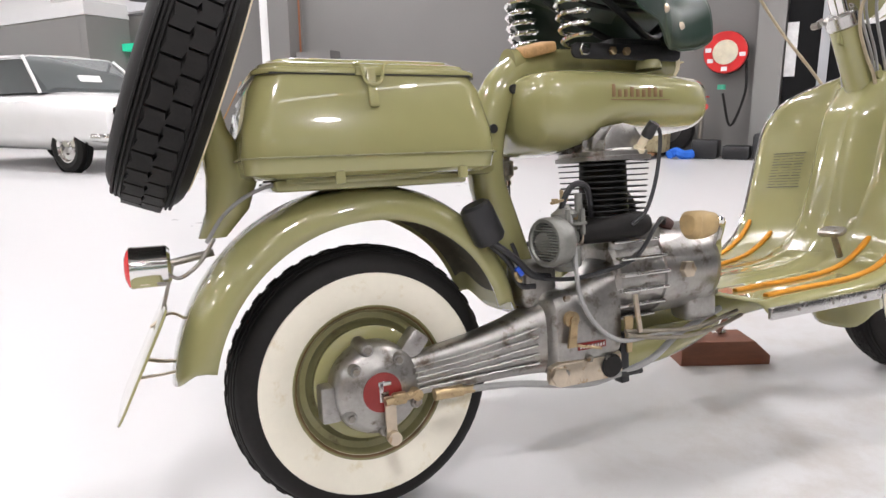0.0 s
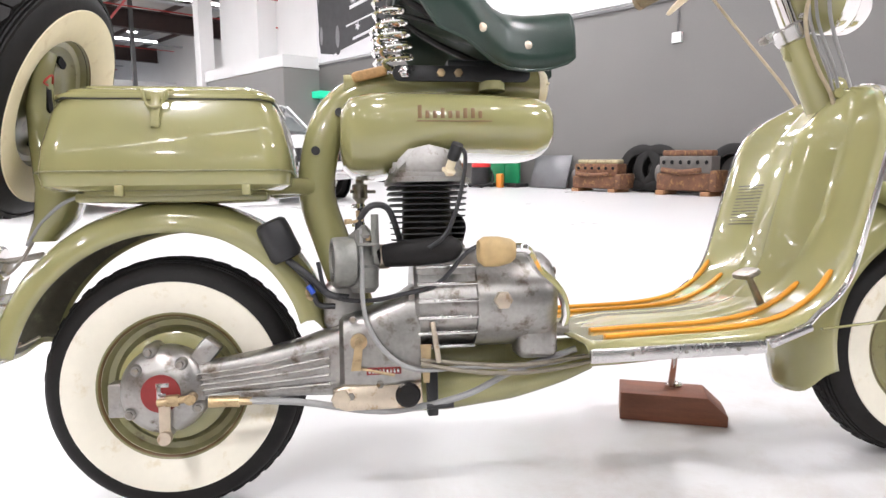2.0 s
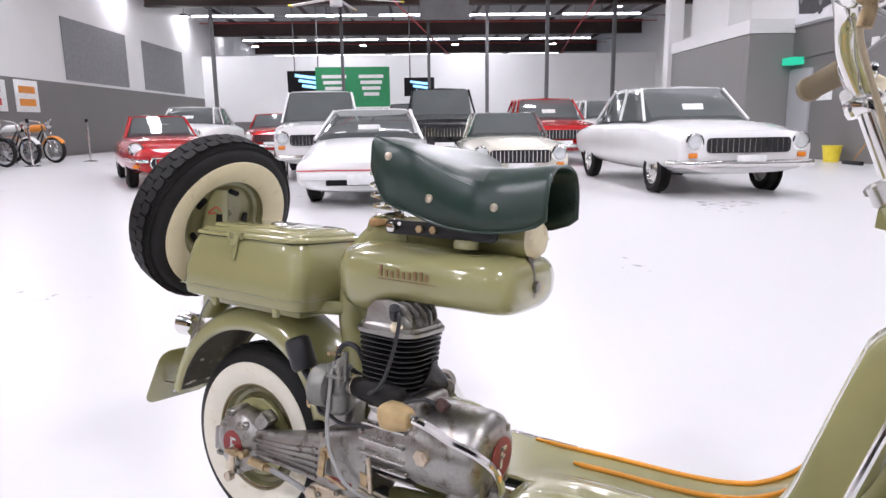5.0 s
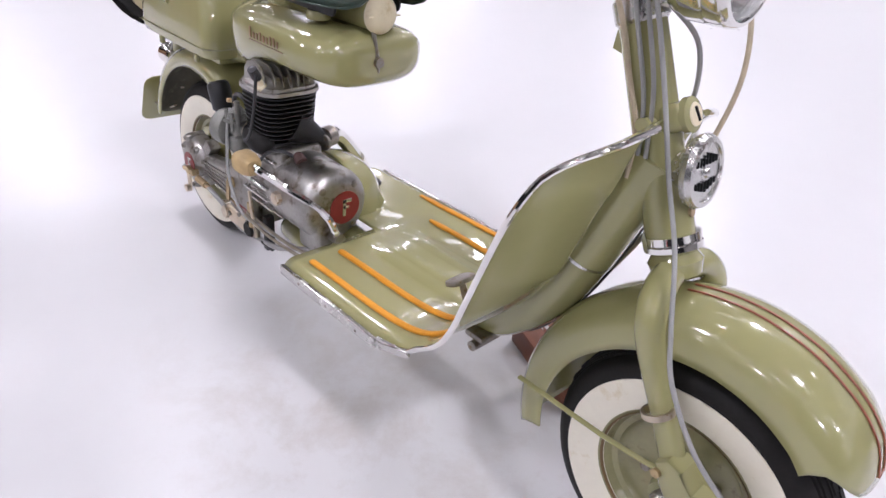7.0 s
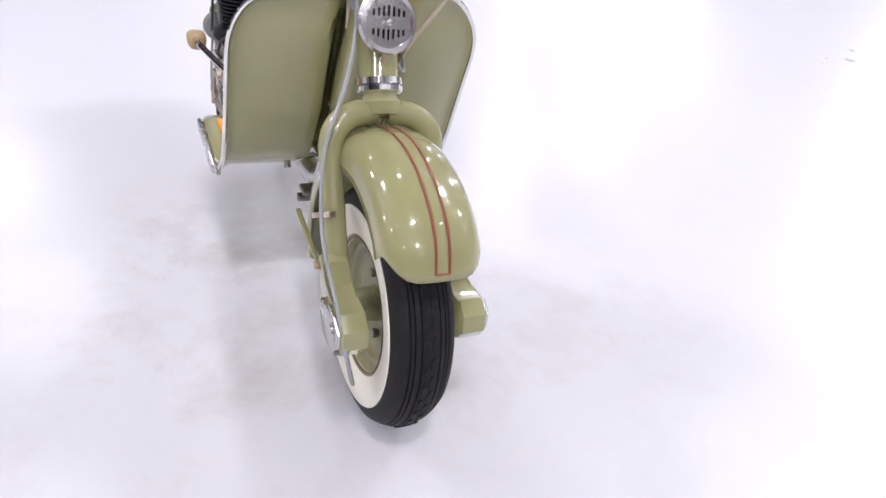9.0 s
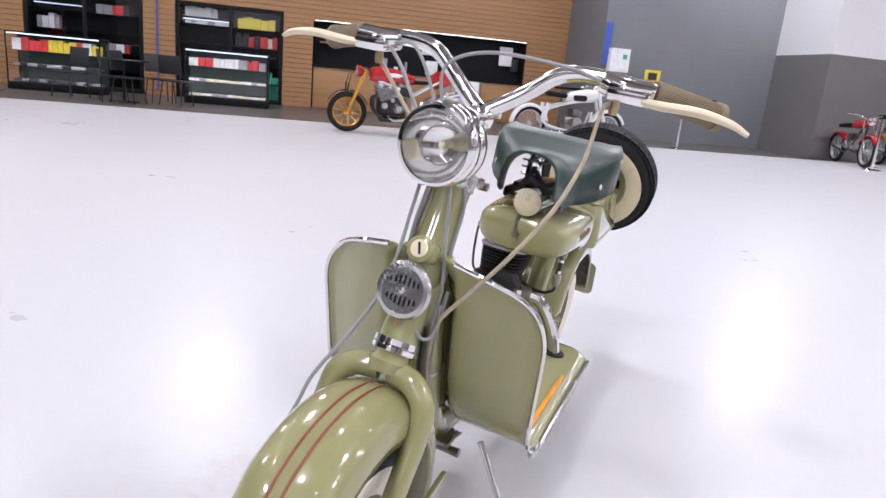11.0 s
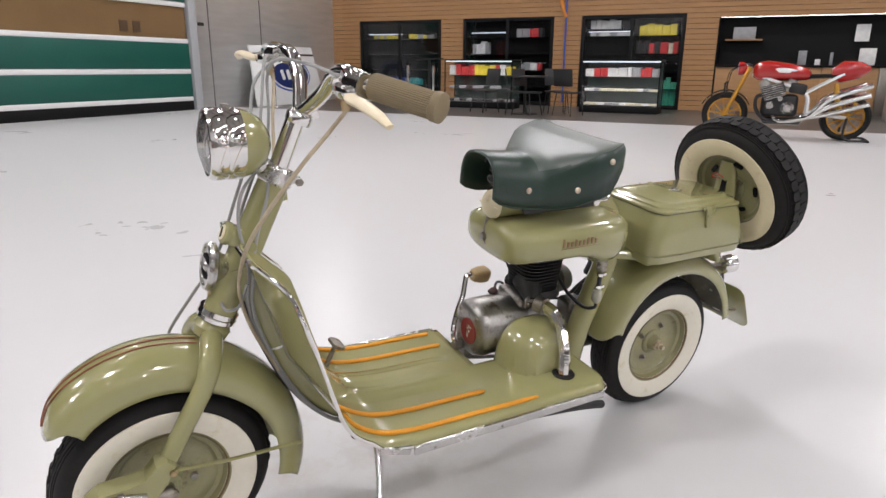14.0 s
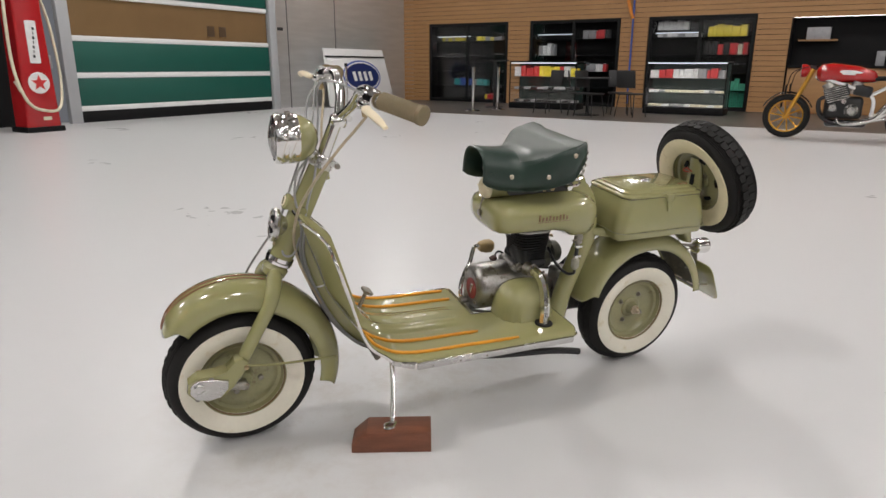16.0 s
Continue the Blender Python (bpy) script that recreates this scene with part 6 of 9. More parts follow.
# local x from the wall end on the viewer's left: b decreasing gives +x after the turn
cabinet(-10.02, -7.5, 2.15, row(-0.9, -0.2, 1.65, 0.12, ["yellow", "grey", "red"], 1) + row(0.2, 1.0, 1.65, 0.12, ["yellow", "grey"], 2) + row(-0.6, 0.6, 0.45, 0.2, ["teal", "grey", "black", "blue"], 3) + row(0.5, 1.0, 0.05, 0.2, ["red", "yellow", "black"], 31))
cabinet(-6.87, -4.45, 2.15, row(-1.0, -0.5, 1.25, 0.32, ["white", "grey"], 4) + row(0.2, 0.9, 1.65, 0.22, ["red", "black", "grey"], 5) + row(-0.2, 0.9, 0.85, 0.2, ["white", "cream", "red", "grey"], 6))
cabinet(-3.78, -1.4, 2.13, row(0.15, 1.05, 1.65, 0.28, ["yellow", "yellow", "yellow", "orange"], 7) + row(0.1, 1.05, 1.25, 0.3, ["red", "black", "cream", "red"], 8) + row(-1.0, 0, 1.65, 0.1, ["white", "grey"], 9) + row(0.7, 1.1, 0.05, 0.7, ["green"], 10) + row(-1, -0.3, 1.82, 0.22, ["white"], 11))


COUNTER_BACK = surface("dark_counter_back", (0.02, 0.04, 0.035), 0.3)


def counter(b0, b1, a, seed, tops):
    """A glass topped shop counter on a black plinth."""
    w, d, h = b1 - b0, 0.6, 1.1
    t = thing("glass_counter", "glass display counter with a black plinth and lit shelves", "display counter", hall(a - d / 2, (b0 + b1) / 2, 0, 90), "glass counters")
    bm = B()
    block(bm, w, d, 0.14, pose(0, 0, 0.07), 0.004)
    part("plinth", bm, MATT_BLACK, t)
    for x in (-w / 2 + 0.012, w / 2 - 0.012):
        for y in (-d / 2 + 0.012, d / 2 - 0.012):
            bm = B()
            block(bm, 0.022, 0.022, h - 0.16, pose(x, y, 0.14 + (h - 0.16) / 2))
            part("post", bm, MATT_BLACK, t)
    bm = B()
    block(bm, w, d, 0.025, pose(0, 0, h - 0.012), 0.003)
    part("top", bm, MATT_BLACK, t)
    bm = B()
    block(bm, w - 0.05, 0.02, 0.02, pose(0, -d / 2 + 0.04, h - 0.04))
    part("light_tube", bm, SHELFLIGHT, t)
    for z in (0.45, 0.75):
        bm = B()
        block(bm, w - 0.04, d - 0.06, 0.008, pose(0, 0, z))
        p = part("glass_shelf", bm, GLASS, t)
        p.visible_shadow = False
    bm = B()
    block(bm, w - 0.05, 0.006, h - 0.2, pose(0, -d / 2 + 0.012, 0.15 + (h - 0.2) / 2))
    p = part("pane", bm, GLASS, t)
    p.visible_shadow = False
    bm = B()
    block(bm, w - 0.06, 0.012, h - 0.2, pose(0, d / 2 - 0.02, 0.15 + (h - 0.2) / 2))
    part("back_panel", bm, COUNTER_BACK, t)
    for z, hh, cols in tops:
        for x, zz, sx, sz, c in row(-w / 2 + 0.06, w / 2 - 0.06, z, hh, cols, seed + int(z * 100)):
            bm = B()
            block(bm, sx, 0.3, sz, pose(x, 0.0, zz + sz / 2 + 0.006), 0.004)
            part("stock_box", bm, COL[c], t)
    return t


counter(-6.55, -4.85, -12.6, 20, ((0.75, 0.25, ["red", "red", "yellow", "red", "yellow", "white"]), (0.45, 0.06, ["black", "grey", "black", "black"]), (0.15, 0.06, ["black", "grey", "black"])))
counter(-3.28, -1.62, -12.6, 40, ((0.75, 0.2, ["white", "white", "red", "grey"]), (0.45, 0.05, ["white", "grey", "cream"]), (0.15, 0.05, ["cream", "white", "grey"])))

# dark niche with bench and lit edge
nb = thing("kitchenette", "dark kitchenette niche with a wooden bench front", "kitchenette", hall(-14.62, 1.915, 0, 90))
bm = B()
block(bm, 5.2, 0.03, 2.0, pose(0, 0.2, 1.0))
part("back", bm, MATT_BLACK, nb)
bm = B()
block(bm, 5.2, 0.45, 0.04, pose(0, -0.03, 1.0), 0.004)
part("worktop", bm, MATT_BLACK, nb)
for k in range(5):
    bm = B()
    block(bm, 1.03, 0.4, 0.96, pose(-2.08 + 1.04 * k, 0.0, 0.49), 0.003)
    part("cupboard_door", bm, PLY if k not in (3,) else STEEL, nb)
bm = B()
block(bm, 5.2, 0.03, 0.03, pose(0, -0.2, 2.03))
part("light_strip", bm, glow("led_strip", (1, 0.97, 0.92), 9), nb, "thin bright light strip")
bm = B()
block(bm, 0.75, 0.25, 0.03, pose(-2.1, 0.05, 1.55))
part("wall_shelf", bm, PLY, nb)
bm = B()
block(bm, 0.45, 0.22, 0.25, pose(-2.1, 0.05, 1.69), 0.01)
part("microwave", bm, COL["grey"], nb)
for x, z, sx, sz, c in ((0.15, 1.5, 0.26, 0.34, "white"), (2.2, 1.42, 0.34, 0.46, "white"), (0.3, 1.02, 0.3, 0.34, "white"), (-0.9, 1.02, 0.16, 0.3, "grey"), (0.75, 1.02, 0.07, 0.2, "green"), (0.85, 1.02, 0.07, 0.22, "cream"), (-0.35, 1.02, 0.06, 0.26, "grey"), (-0.6, 1.02, 0.1, 0.12, "white"), (2.45, 1.3, 0.2, 0.3, "black")):
    bm = B()
    block(bm, sx, 0.04, sz, pose(x, 0.1, z + sz / 2), 0.003)
    part("wall_notice" if z > 1.2 else "bench_item", bm, COL[c], nb)

# cafe chairs and table
CHAIRM = surface("black_chair_plastic", (0.015, 0.015, 0.016), 0.5)


def chair(m):
    t = thing("cafe_chair", "black plastic cafe chair on thin black legs", "chair", m, "cafe chairs")
    bm = B()
    block(bm, 0.44, 0.42, 0.03, pose(0, 0, 0.45), 0.012)
    part("seat", bm, CHAIRM, t)
    bm = B()
    block(bm, 0.44, 0.03, 0.34, pose(0, 0.22, 0.74, -8, 0, 0), 0.014)
    part("backrest", bm, CHAIRM, t)
    for sx in (-1, 1):
        for sy in (-1, 1):
            bm = B()
            rod(bm, (sx * 0.18, sy * 0.16, 0.44), (sx * 0.22, sy * 0.22, 0.0), 0.011, seg=8)
            part("leg", bm, IRON, t)
    return t


c0 = chair(hall(-11.45, -5.05, 0, 60))
for a, b, r in ((-11.2, -4.25, 200), (-11.35, -3.2, 250), (-11.9, -3.6, 120), (-11.0, -3.95, 165)):
    copy_thing(c0, hall(a, b, 0, r))
tb = thing("cafe_table", "round black cafe table on a single column", "table", hall(-11.3, -4.1, 0))
bm = B()
turn(bm, [(0, 0.74), (0.44, 0.74), (0.45, 0.755), (0.44, 0.77), (0, 0.77)], I4, 36)
part("tabletop", bm, CHAIRM, tb)
bm = B()
rod(bm, (0, 0, 0.02), (0, 0, 0.74), 0.03)
turn(bm, [(0, 0), (0.27, 0), (0.26, 0.015), (0.03, 0.03), (0, 0.03)], I4, 28)
part("pedestal", bm, IRON, tb)


def stanchion(m):
    t = thing("stanchion", "brushed steel barrier post with a round foot", "barrier post", m, "barrier posts")
    bm = B()
    rod(bm, (0, 0, 0.02), (0, 0, 0.98), 0.028, seg=14)
    part("post", bm, CHROME, t)
    bm = B()
    turn(bm, [(0, 0.03), (0.05, 0.03), (0.16, 0.01), (0.165, 0.0), (0, 0)], I4, 24)
    part("foot", bm, CHROME, t)
    bm = B()
    rod(bm, (0, 0, 0.96), (0, 0, 1.04), 0.036, seg=14)
    part("belt_head", bm, MATT_BLACK, t)
    return t


s0 = stanchion(hall(-11.15, -6.75, 0))
for a, b in ((-11.9, -6.5), (-10.6, -10.0), (-10.2, 6.6), (-9.3, 10.4), (-8.6, 9.8), (-8.9, 12.0), (-8.2, 13.6), (-7.8, 15.4)):
    post = copy_thing(s0, hall(a, b, 0))
    if b == 6.6:
        s1 = post
bm = B()
block(bm, 0.004, 3.6, 0.05, hall(-11.4, 6.0, 1.0, -48))
part("barrier_belt", bm, MATT_BLACK, s1, "black belt stretched from the post", 0, 38, hall(-10.2, 6.6, 0).inverted())
bm = B()
block(bm, 0.62, 0.62, 1.12, pose(0, 0, 0.56))
ht = thing("bar_table", "tall narrow dark bar table", "table", hall(-12.6, -6.95, 0))
bm.free()
bm = B()
block(bm, 0.5, 0.5, 0.03, pose(0, 0, 1.12))
part("tabletop", bm, IRON, ht)
bm = B()
rod(bm, (0, 0, 0), (0, 0, 1.11), 0.03)
turn(bm, [(0, 0), (0.22, 0), (0.22, 0.02), (0, 0.02)], I4, 20)
part("pedestal", bm, IRON, ht)
bn = thing("waste_bin", "upright grey steel bin beside the bench", "bin", hall(-12.9, 2.7, 0, 90))
bm = B()
block(bm, 0.55, 0.45, 0.95, pose(0, 0, 0.475), 0.02)
part("body", bm, SILVER, bn)
bm = B()
block(bm, 0.1, 0.01, 0.3, pose(-0.2, -0.23, 0.72))
part("sticker", bm, COL["blue"], bn)
# conduit with an orange cable tail on the plank wall
bm = B()
rod(bm, (WALLA + 0.03, -4.15, 0.1), (WALLA + 0.03, -4.15, 4.0), 0.022, seg=8)
structure("wall_conduit", bm, COL["blue"], "thin blue conduit on the plank wall")
bm = B()
tube(bm, [(WALLA + 0.06, -4.22, 3.4), (WALLA + 0.08, -4.3, 2.7), (WALLA + 0.07, -4.22, 2.3), (WALLA + 0.05, -4.15, 2.1)], 0.04, 8)
oc = part("extension_lead", bm, COL["orange"], None, "", 0, 38, HALL)
tagged(oc, "orange extension cord hanging on the plank wall", "cord")
# notices on the block wall
for nm, b0, b1, z0, z1, c, lab in (("wall_cabinet", 5.75, 6.2, 1.46, 1.96, "white", "white first aid cabinet on the wall"), ("warning_sign", 6.72, 7.1, 0.98, 1.58, "yellow", "yellow warning notice on the wall"), ("wall_banner", 5.62, 5.78, 1.6, 2.5, "blue", "dark blue banner on the wall")):
    o = part(nm, slab(-12.24, -12.05 if c == "white" else -12.22, b0, b1, z0, z1), COL[c], None, "", 0, 38, HALL)
    tagged(o, lab, "sign" if c != "white" else "cabinet")
    if c == "white":
        part("green_mark", slab(-12.05, -12.045, b0 + 0.28, b0 + 0.38, z0 + 0.28, z0 + 0.38), COL["green"], o)
    if c == "yellow":
        part("black_figure", slab(-12.22, -12.216, b0 + 0.08, b1 - 0.08, z1 - 0.22, z1 - 0.06), COL["black"], o)
        part("red_figure", slab(-12.22, -12.216, b0 + 0.08, b1 - 0.06, z0 + 0.18, z0 + 0.36), COL["red"], o)

# leaning white sign with a blue oval badge
fs = thing("advertising_board", "white painted board with a blue oval badge leaning on the wall", "sign board", hall(-11.7, -10.35, 0, 0) @ pose(0, 0, 0.0, 12, 0, 0))
bm = B()
extrude_outline(bm, [(-1.35, 0.0), (1.35, 0.0), (1.2, 1.42), (-1.2, 1.42)], 0.04, pose(0, 0, 0, 90, 0, 180), 0.004)
part("board", bm, WHITE_PAINT, fs)
bm = B()
block(bm, 2.4, 0.03, 0.035, pose(0, 0.045, 1.22))
part("rail", bm, MATT_BLACK, fs)
for rx, rz, y, c in ((0.78, 0.41, 0.05, COL["blue"]), (0.73, 0.37, 0.056, COL["white"]), (0.69, 0.335, 0.062, surface("navy_enamel", (0.012, 0.025, 0.12), 0.35))):
    bm = B()
    extrude_outline(bm, [(rx * math.cos(2 * math.pi * k / 40), rz * math.sin(2 * math.pi * k / 40)) for k in range(40)], 0.006, pose(-0.1, y, 0.72, 90, 0, 180))
    part("badge", bm, c, fs)
for x, z, sx, sz, r in ((-0.33, 0.72, 0.12, 0.24, 10), (-0.11, 0.72, 0.12, 0.24, 10), (0.11, 0.72, 0.12, 0.24, 10), (0.33, 0.72, 0.12, 0.24, 10)):
    bm = B()
    block(bm, sx, 0.006, sz, pose(-0.1 - x, 0.074, z, 0, r, 0), 0.002)
    part("white_bar", bm, COL["white"], fs)

# green sectional door
dr = thing("sectional_door", "dark green sectional door with white rails and a window band", "door", hall(-6.65, -10.85, 0, 180))
dr["kind"] = "structure"
W = 4.5
for z0, z1 in ((0.27, 0.75), (0.86, 1.37), (2.2, 2.75), (2.8, 3.3)):
    bm = B()
    block(bm, W, 0.05, z1 - z0, pose(0, 0, (z0 + z1) / 2), 0.004)
    part("panel", bm, GREEN_DOOR, dr)
for z in (0.24, 0.805, 1.42, 2.14, 2.77):
    bm = B()
    block(bm, W, 0.06, 0.09, pose(0, -0.004, z), 0.01)
    part("white_rail", bm, WHITE_PAINT, dr)
bm = B()
block(bm, W, 0.05, 0.2, pose(0, 0, 0.1), 0.005)
part("bottom_seal", bm, MATT_BLACK, dr)
# brown of the band and its squares is the room's reflection, painted on
bm = B()
block(bm, W, 0.01, 0.66, pose(0, 0.01, 1.79))
part("window_band", bm, surface("brown_reflection_window", (0.2, 0.125, 0.06), 0.06, var=0.1, scale=1.5), dr, "window band with the room's brown reflection in its colour")
for x in (0.7, 1.0):
    bm = B()
    block(bm, 0.18, 0.008, 0.2, pose(x, -0.002, 1.65))
    part("reflected_square", bm, surface("brown_square", (0.09, 0.055, 0.03), 0.4), dr)
for x in (-W / 2 - 0.12, W / 2 + 0.12):
    bm = B()
    block(bm, 0.2, 0.12, 3.4, pose(x, -0.03, 1.7), 0.01)
    part("guide_rail", bm, GREY_LIGHT, dr)
for k, a in enumerate((-9.6, -11.3)):
    structure("panel_joint", slab(a - 0.01, a + 0.01, -10.9, -10.885, 0, 5), BEAM_GREY, "dark joint between the silver panels")
o = part("door_plate", slab(-9.45, -9.28, -10.9, -10.885, 1.76, 1.83), COL["black"], None, "", 0, 38, HALL)
tagged(o, "small black plate on the silver wall", "sign")

# petrol pump
pp = thing("petrol_pump", "red vintage petrol pump with a pale looped hose", "petrol pump", hall(-3.2, -9.95, 0, 180) @ pose(0, 0, 0, 0, 0, 0))
REDP = surface("red_gloss_paint", (0.4, 0.012, 0.015), 0.22, var=0.08, scale=4, coat=0.5)
bm = B()
block(bm, 0.56, 0.46, 0.08, pose(0, 0, 0.04), 0.006)
part("base", bm, MATT_BLACK, pp)
bm = B()
rings = [[Vector((x, y, z)) for x, y in rounded(w, 0.4, 0.04, 4)] for z, w in ((0.08, 0.5), (0.6, 0.47), (1.2, 0.43), (1.75, 0.4), (2.0, 0.42))]
skin(bm, rings)
part("cabinet", bm, REDP, pp)
bm = B()
extrude_outline(bm, rounded(0.15, 0.6, 0.02, 3), 0.012, pose(0, -0.2, 1.3, 90, 0, 0))
part("gauge", bm, COL["white"], pp, "white graduated gauge panel")
for k in range(7):
    bm = B()
    block(bm, 0.012 if k % 2 else 0.03, 0.004, 0.04, pose(-0.01 + 0.006 * k, -0.215, 1.1 + 0.065 * k))
    part("gauge_mark", bm, COL["black"], pp)
bm = B()
turn(bm, [(0, 0.012), (0.15, 0.012), (0.155, 0.0), (0, 0)], pose(0, -0.205, 0.72, 90, 0, 0), 32)
part("round_badge", bm, COL["white"], pp, "white round badge with a red star")
bm = B()
pts = []
for k in range(10):
    r = 0.12 if k % 2 == 0 else 0.05
    pts.append((r * math.sin(2 * math.pi * k / 10), r * math.cos(2 * math.pi * k / 10)))
extrude_outline(bm, pts, 0.004, pose(0, -0.217, 0.72, 90, 0, 0))
part("star", bm, COL["red"], pp)
bm = B()
block(bm, 0.12, 0.01, 0.05, pose(0.05, -0.2, 0.2))
part("small_plate", bm, COL["cream"], pp)
bm = B()
tube(bm, [(-0.24, -0.1, 2.1), (-0.3, -0.15, 1.6), (-0.3, -0.16, 0.9), (-0.2, -0.22, 0.45), (0.0, -0.26, 0.32), (0.24, -0.24, 0.36), (0.36, -0.15, 0.8), (0.34, -0.1, 1.5), (0.26, -0.05, 2.0)], 0.022, 10)
part("hose", bm, COL["cream"], pp, "pale rubber hose")
bm = B()
tube(bm, [(-0.28, -0.1, 0.75), (-0.25, -0.12, 0.66), (-0.22, -0.1, 0.6)], 0.025, 8)
part("nozzle", bm, COL["cream"], pp)
bm = B()
block(bm, 0.1, 0.01, 0.2, pose(0.26, -0.1, 1.02, 0, 0, 30))
part("side_plate", bm, COL["grey"], pp)

# ---- motorcycles and cars ----
WHITEGLOSS = surface("white_gloss_paint", (0.78, 0.78, 0.77), 0.18, var=0.03, scale=3, coat=0.6)
REDGLOSS = surface("red_car_paint", (0.42, 0.012, 0.012), 0.16, var=0.06, scale=3, coat=0.7)
BLACKGLOSS = surface("black_car_paint", (0.012, 0.012, 0.014), 0.15, var=0.1, scale=3, coat=0.7)
IVORYGLOSS = surface("ivory_car_paint", (0.68, 0.66, 0.56), 0.18, var=0.03, scale=3, coat=0.6)
CARGLASS = surface("car_window", (0.1, 0.11, 0.11), 0.05, var=0.1, scale=2, rvar=0.02)
GOLDRIM = surface("gold_anodised", (0.6, 0.32, 0.05), 0.32, 0.7, var=0.1, scale=10)
SPOKE = surface("spoke_steel", (0.55, 0.55, 0.55), 0.35, 0.9)
LENS = surface("lamp_lens", (0.7, 0.72, 0.72), 0.12, 0.4, var=0.15, scale=30)
AMBER = surface("amber_lens", (0.7, 0.22, 0.02), 0.25)


def wheel_part(parent, c, r, w, rim_r, tyre_m, rim_m, spokes=0, axis=0.0, disc=False):
    m = at(Vector(c)) @ pose(0, 0, 0, 90, 0, 0)
    bm = B()
    turn(bm, [(rim_r, -w * 0.4), (rim_r + (r - rim_r) * 0.5, -w * 0.5), (r * 0.97, -w * 0.36), (r, 0), (r * 0.97, w * 0.36), (rim_r + (r - rim_r) * 0.5, w * 0.5), (rim_r, w * 0.4)], m, 36)
    t = part("tyre", bm, tyre_m, parent)
    bm = B()
    if spokes:
        turn(bm, [(rim_r + 0.004, -w * 0.36), (rim_r + 0.004, w * 0.36), (rim_r - 0.018, w * 0.25), (rim_r - 0.018, -w * 0.25)], m, 36, True)
        turn(bm, [(0, -0.05), (0.045, -0.05), (0.045, 0.05), (0, 0.05)], m, 16)
        for k in range(spokes):
            a = 2 * math.pi * k / spokes
            rod(bm, m @ Vector((0.04 * math.cos(a), 0.04 * math.sin(a), 0.03 * (-1) ** k)), m @ Vector((rim_r * math.cos(a + 0.15), rim_r * math.sin(a + 0.15), 0)), 0.004 if spokes > 12 else 0.012, seg=5)
    else:
        turn(bm, [(rim_r + 0.003, w * 0.42), (rim_r - 0.01, w * 0.44), (rim_r * 0.85, w * 0.3), (rim_r * 0.5, w * 0.34), (rim_r * 0.42, w * 0.46), (0, w * 0.48)], m, 32)
        turn(bm, [(rim_r + 0.003, -w * 0.42), (rim_r - 0.01, -w * 0.44), (rim_r * 0.85, -w * 0.3), (rim_r * 0.5, -w * 0.34), (rim_r * 0.42, -w * 0.46), (0, -w * 0.48)], m, 32)
    part("rim", bm, rim_m, t)
    if disc:
        bm = B()
        turn(bm, [(0.07, 0.06), (0.14, 0.06), (0.14, 0.066), (0.07, 0.066)], m, 28, True)
        part("brake_disc", bm, STEEL, t)
    return t


def bike_engine(t, c, s=1.0, v=True):
    bm = B()
    block(bm, 0.34 * s, 0.3 * s, 0.26 * s, pose(c[0], c[1], c[2]), 0.05, 3)
    turn(bm, [(0, 0.19 * s), (0.08 * s, 0.19 * s), (0.1 * s, 0.15 * s), (0.1 * s, -0.15 * s), (0.08 * s, -0.19 * s), (0, -0.19 * s)], pose(c[0] - 0.05, c[1], c[2] - 0.02, 90, 0, 0), 24)
    e = part("engine", bm, ALLOY, t, "alloy engine block")
    for k in range(6):
        bm = B()
        block(bm, 0.2 * s, 0.34 * s, 0.012, pose(c[0] + 0.06 * s, c[1], c[2] + 0.12 * s + 0.026 * k * s, 0, 12, 0), 0.002)
        part("cooling_fin", bm, ALLOY, e)
    return e


# red cafe racer; local x forward, placed with its front towards -b
mc = thing("motorcycle", "red and white cafe racer motorcycle with gold wheels", "motorcycle", hall(-8.58, 0.62, 0, -90))
wheel_part(mc, (0.79, 0, 0.31), 0.31, 0.12, 0.225, RUBBER, GOLDRIM, 10, disc=True)
wheel_part(mc, (-0.72, 0, 0.31), 0.31, 0.16, 0.225, RUBBER, GOLDRIM, 10, disc=True)
bm = B()
block(bm, 0.46, 0.34, 0.3, pose(0.1, 0, 0.45), 0.06, 3)
block(bm, 0.3, 0.4, 0.16, pose(0.2, 0, 0.66, 0, 18, 0), 0.03)
block(bm, 0.22, 0.38, 0.14, pose(-0.1, 0, 0.68, 0, -10, 0), 0.03)
me_ = part("engine", bm, IRON, mc, "dark engine block")
for k in range(7):
    bm = B()
    block(bm, 0.27, 0.44, 0.01, pose(0.165 + 0.012 * k, 0, 0.56 + 0.026 * k, 0, 18, 0), 0.002)
    part("cooling_fin", bm, ALLOY_POLISHED, me_)
for y in (-0.2, -0.07, 0.07, 0.2):
    bm = B()
    tube(bm, [(0.3, y * 0.8, 0.6), (0.4, y, 0.54), (0.37, y, 0.36), (0.2, y * 0.8, 0.24), (-0.1, y * 0.8, 0.24)], 0.022, 10)
    part("header_pipe", bm, IRON, mc, "dark exhaust header pipe")
bm = B()
rows_ = []
for k in range(12):
    a_ = radians(25 + 130 * k / 11)
    rows_.append([Vector((0.79 + 0.345 * math.cos(a_), y, 0.31 + 0.345 * math.sin(a_) - 0.02 * (y / 0.07) ** 2)) for y in (-0.07, -0.035, 0, 0.035, 0.07)])
sheet(bm, rows_)
part("front_mudguard", bm, BLACKGLOSS, mc, "black front mudguard", thick=0.004)
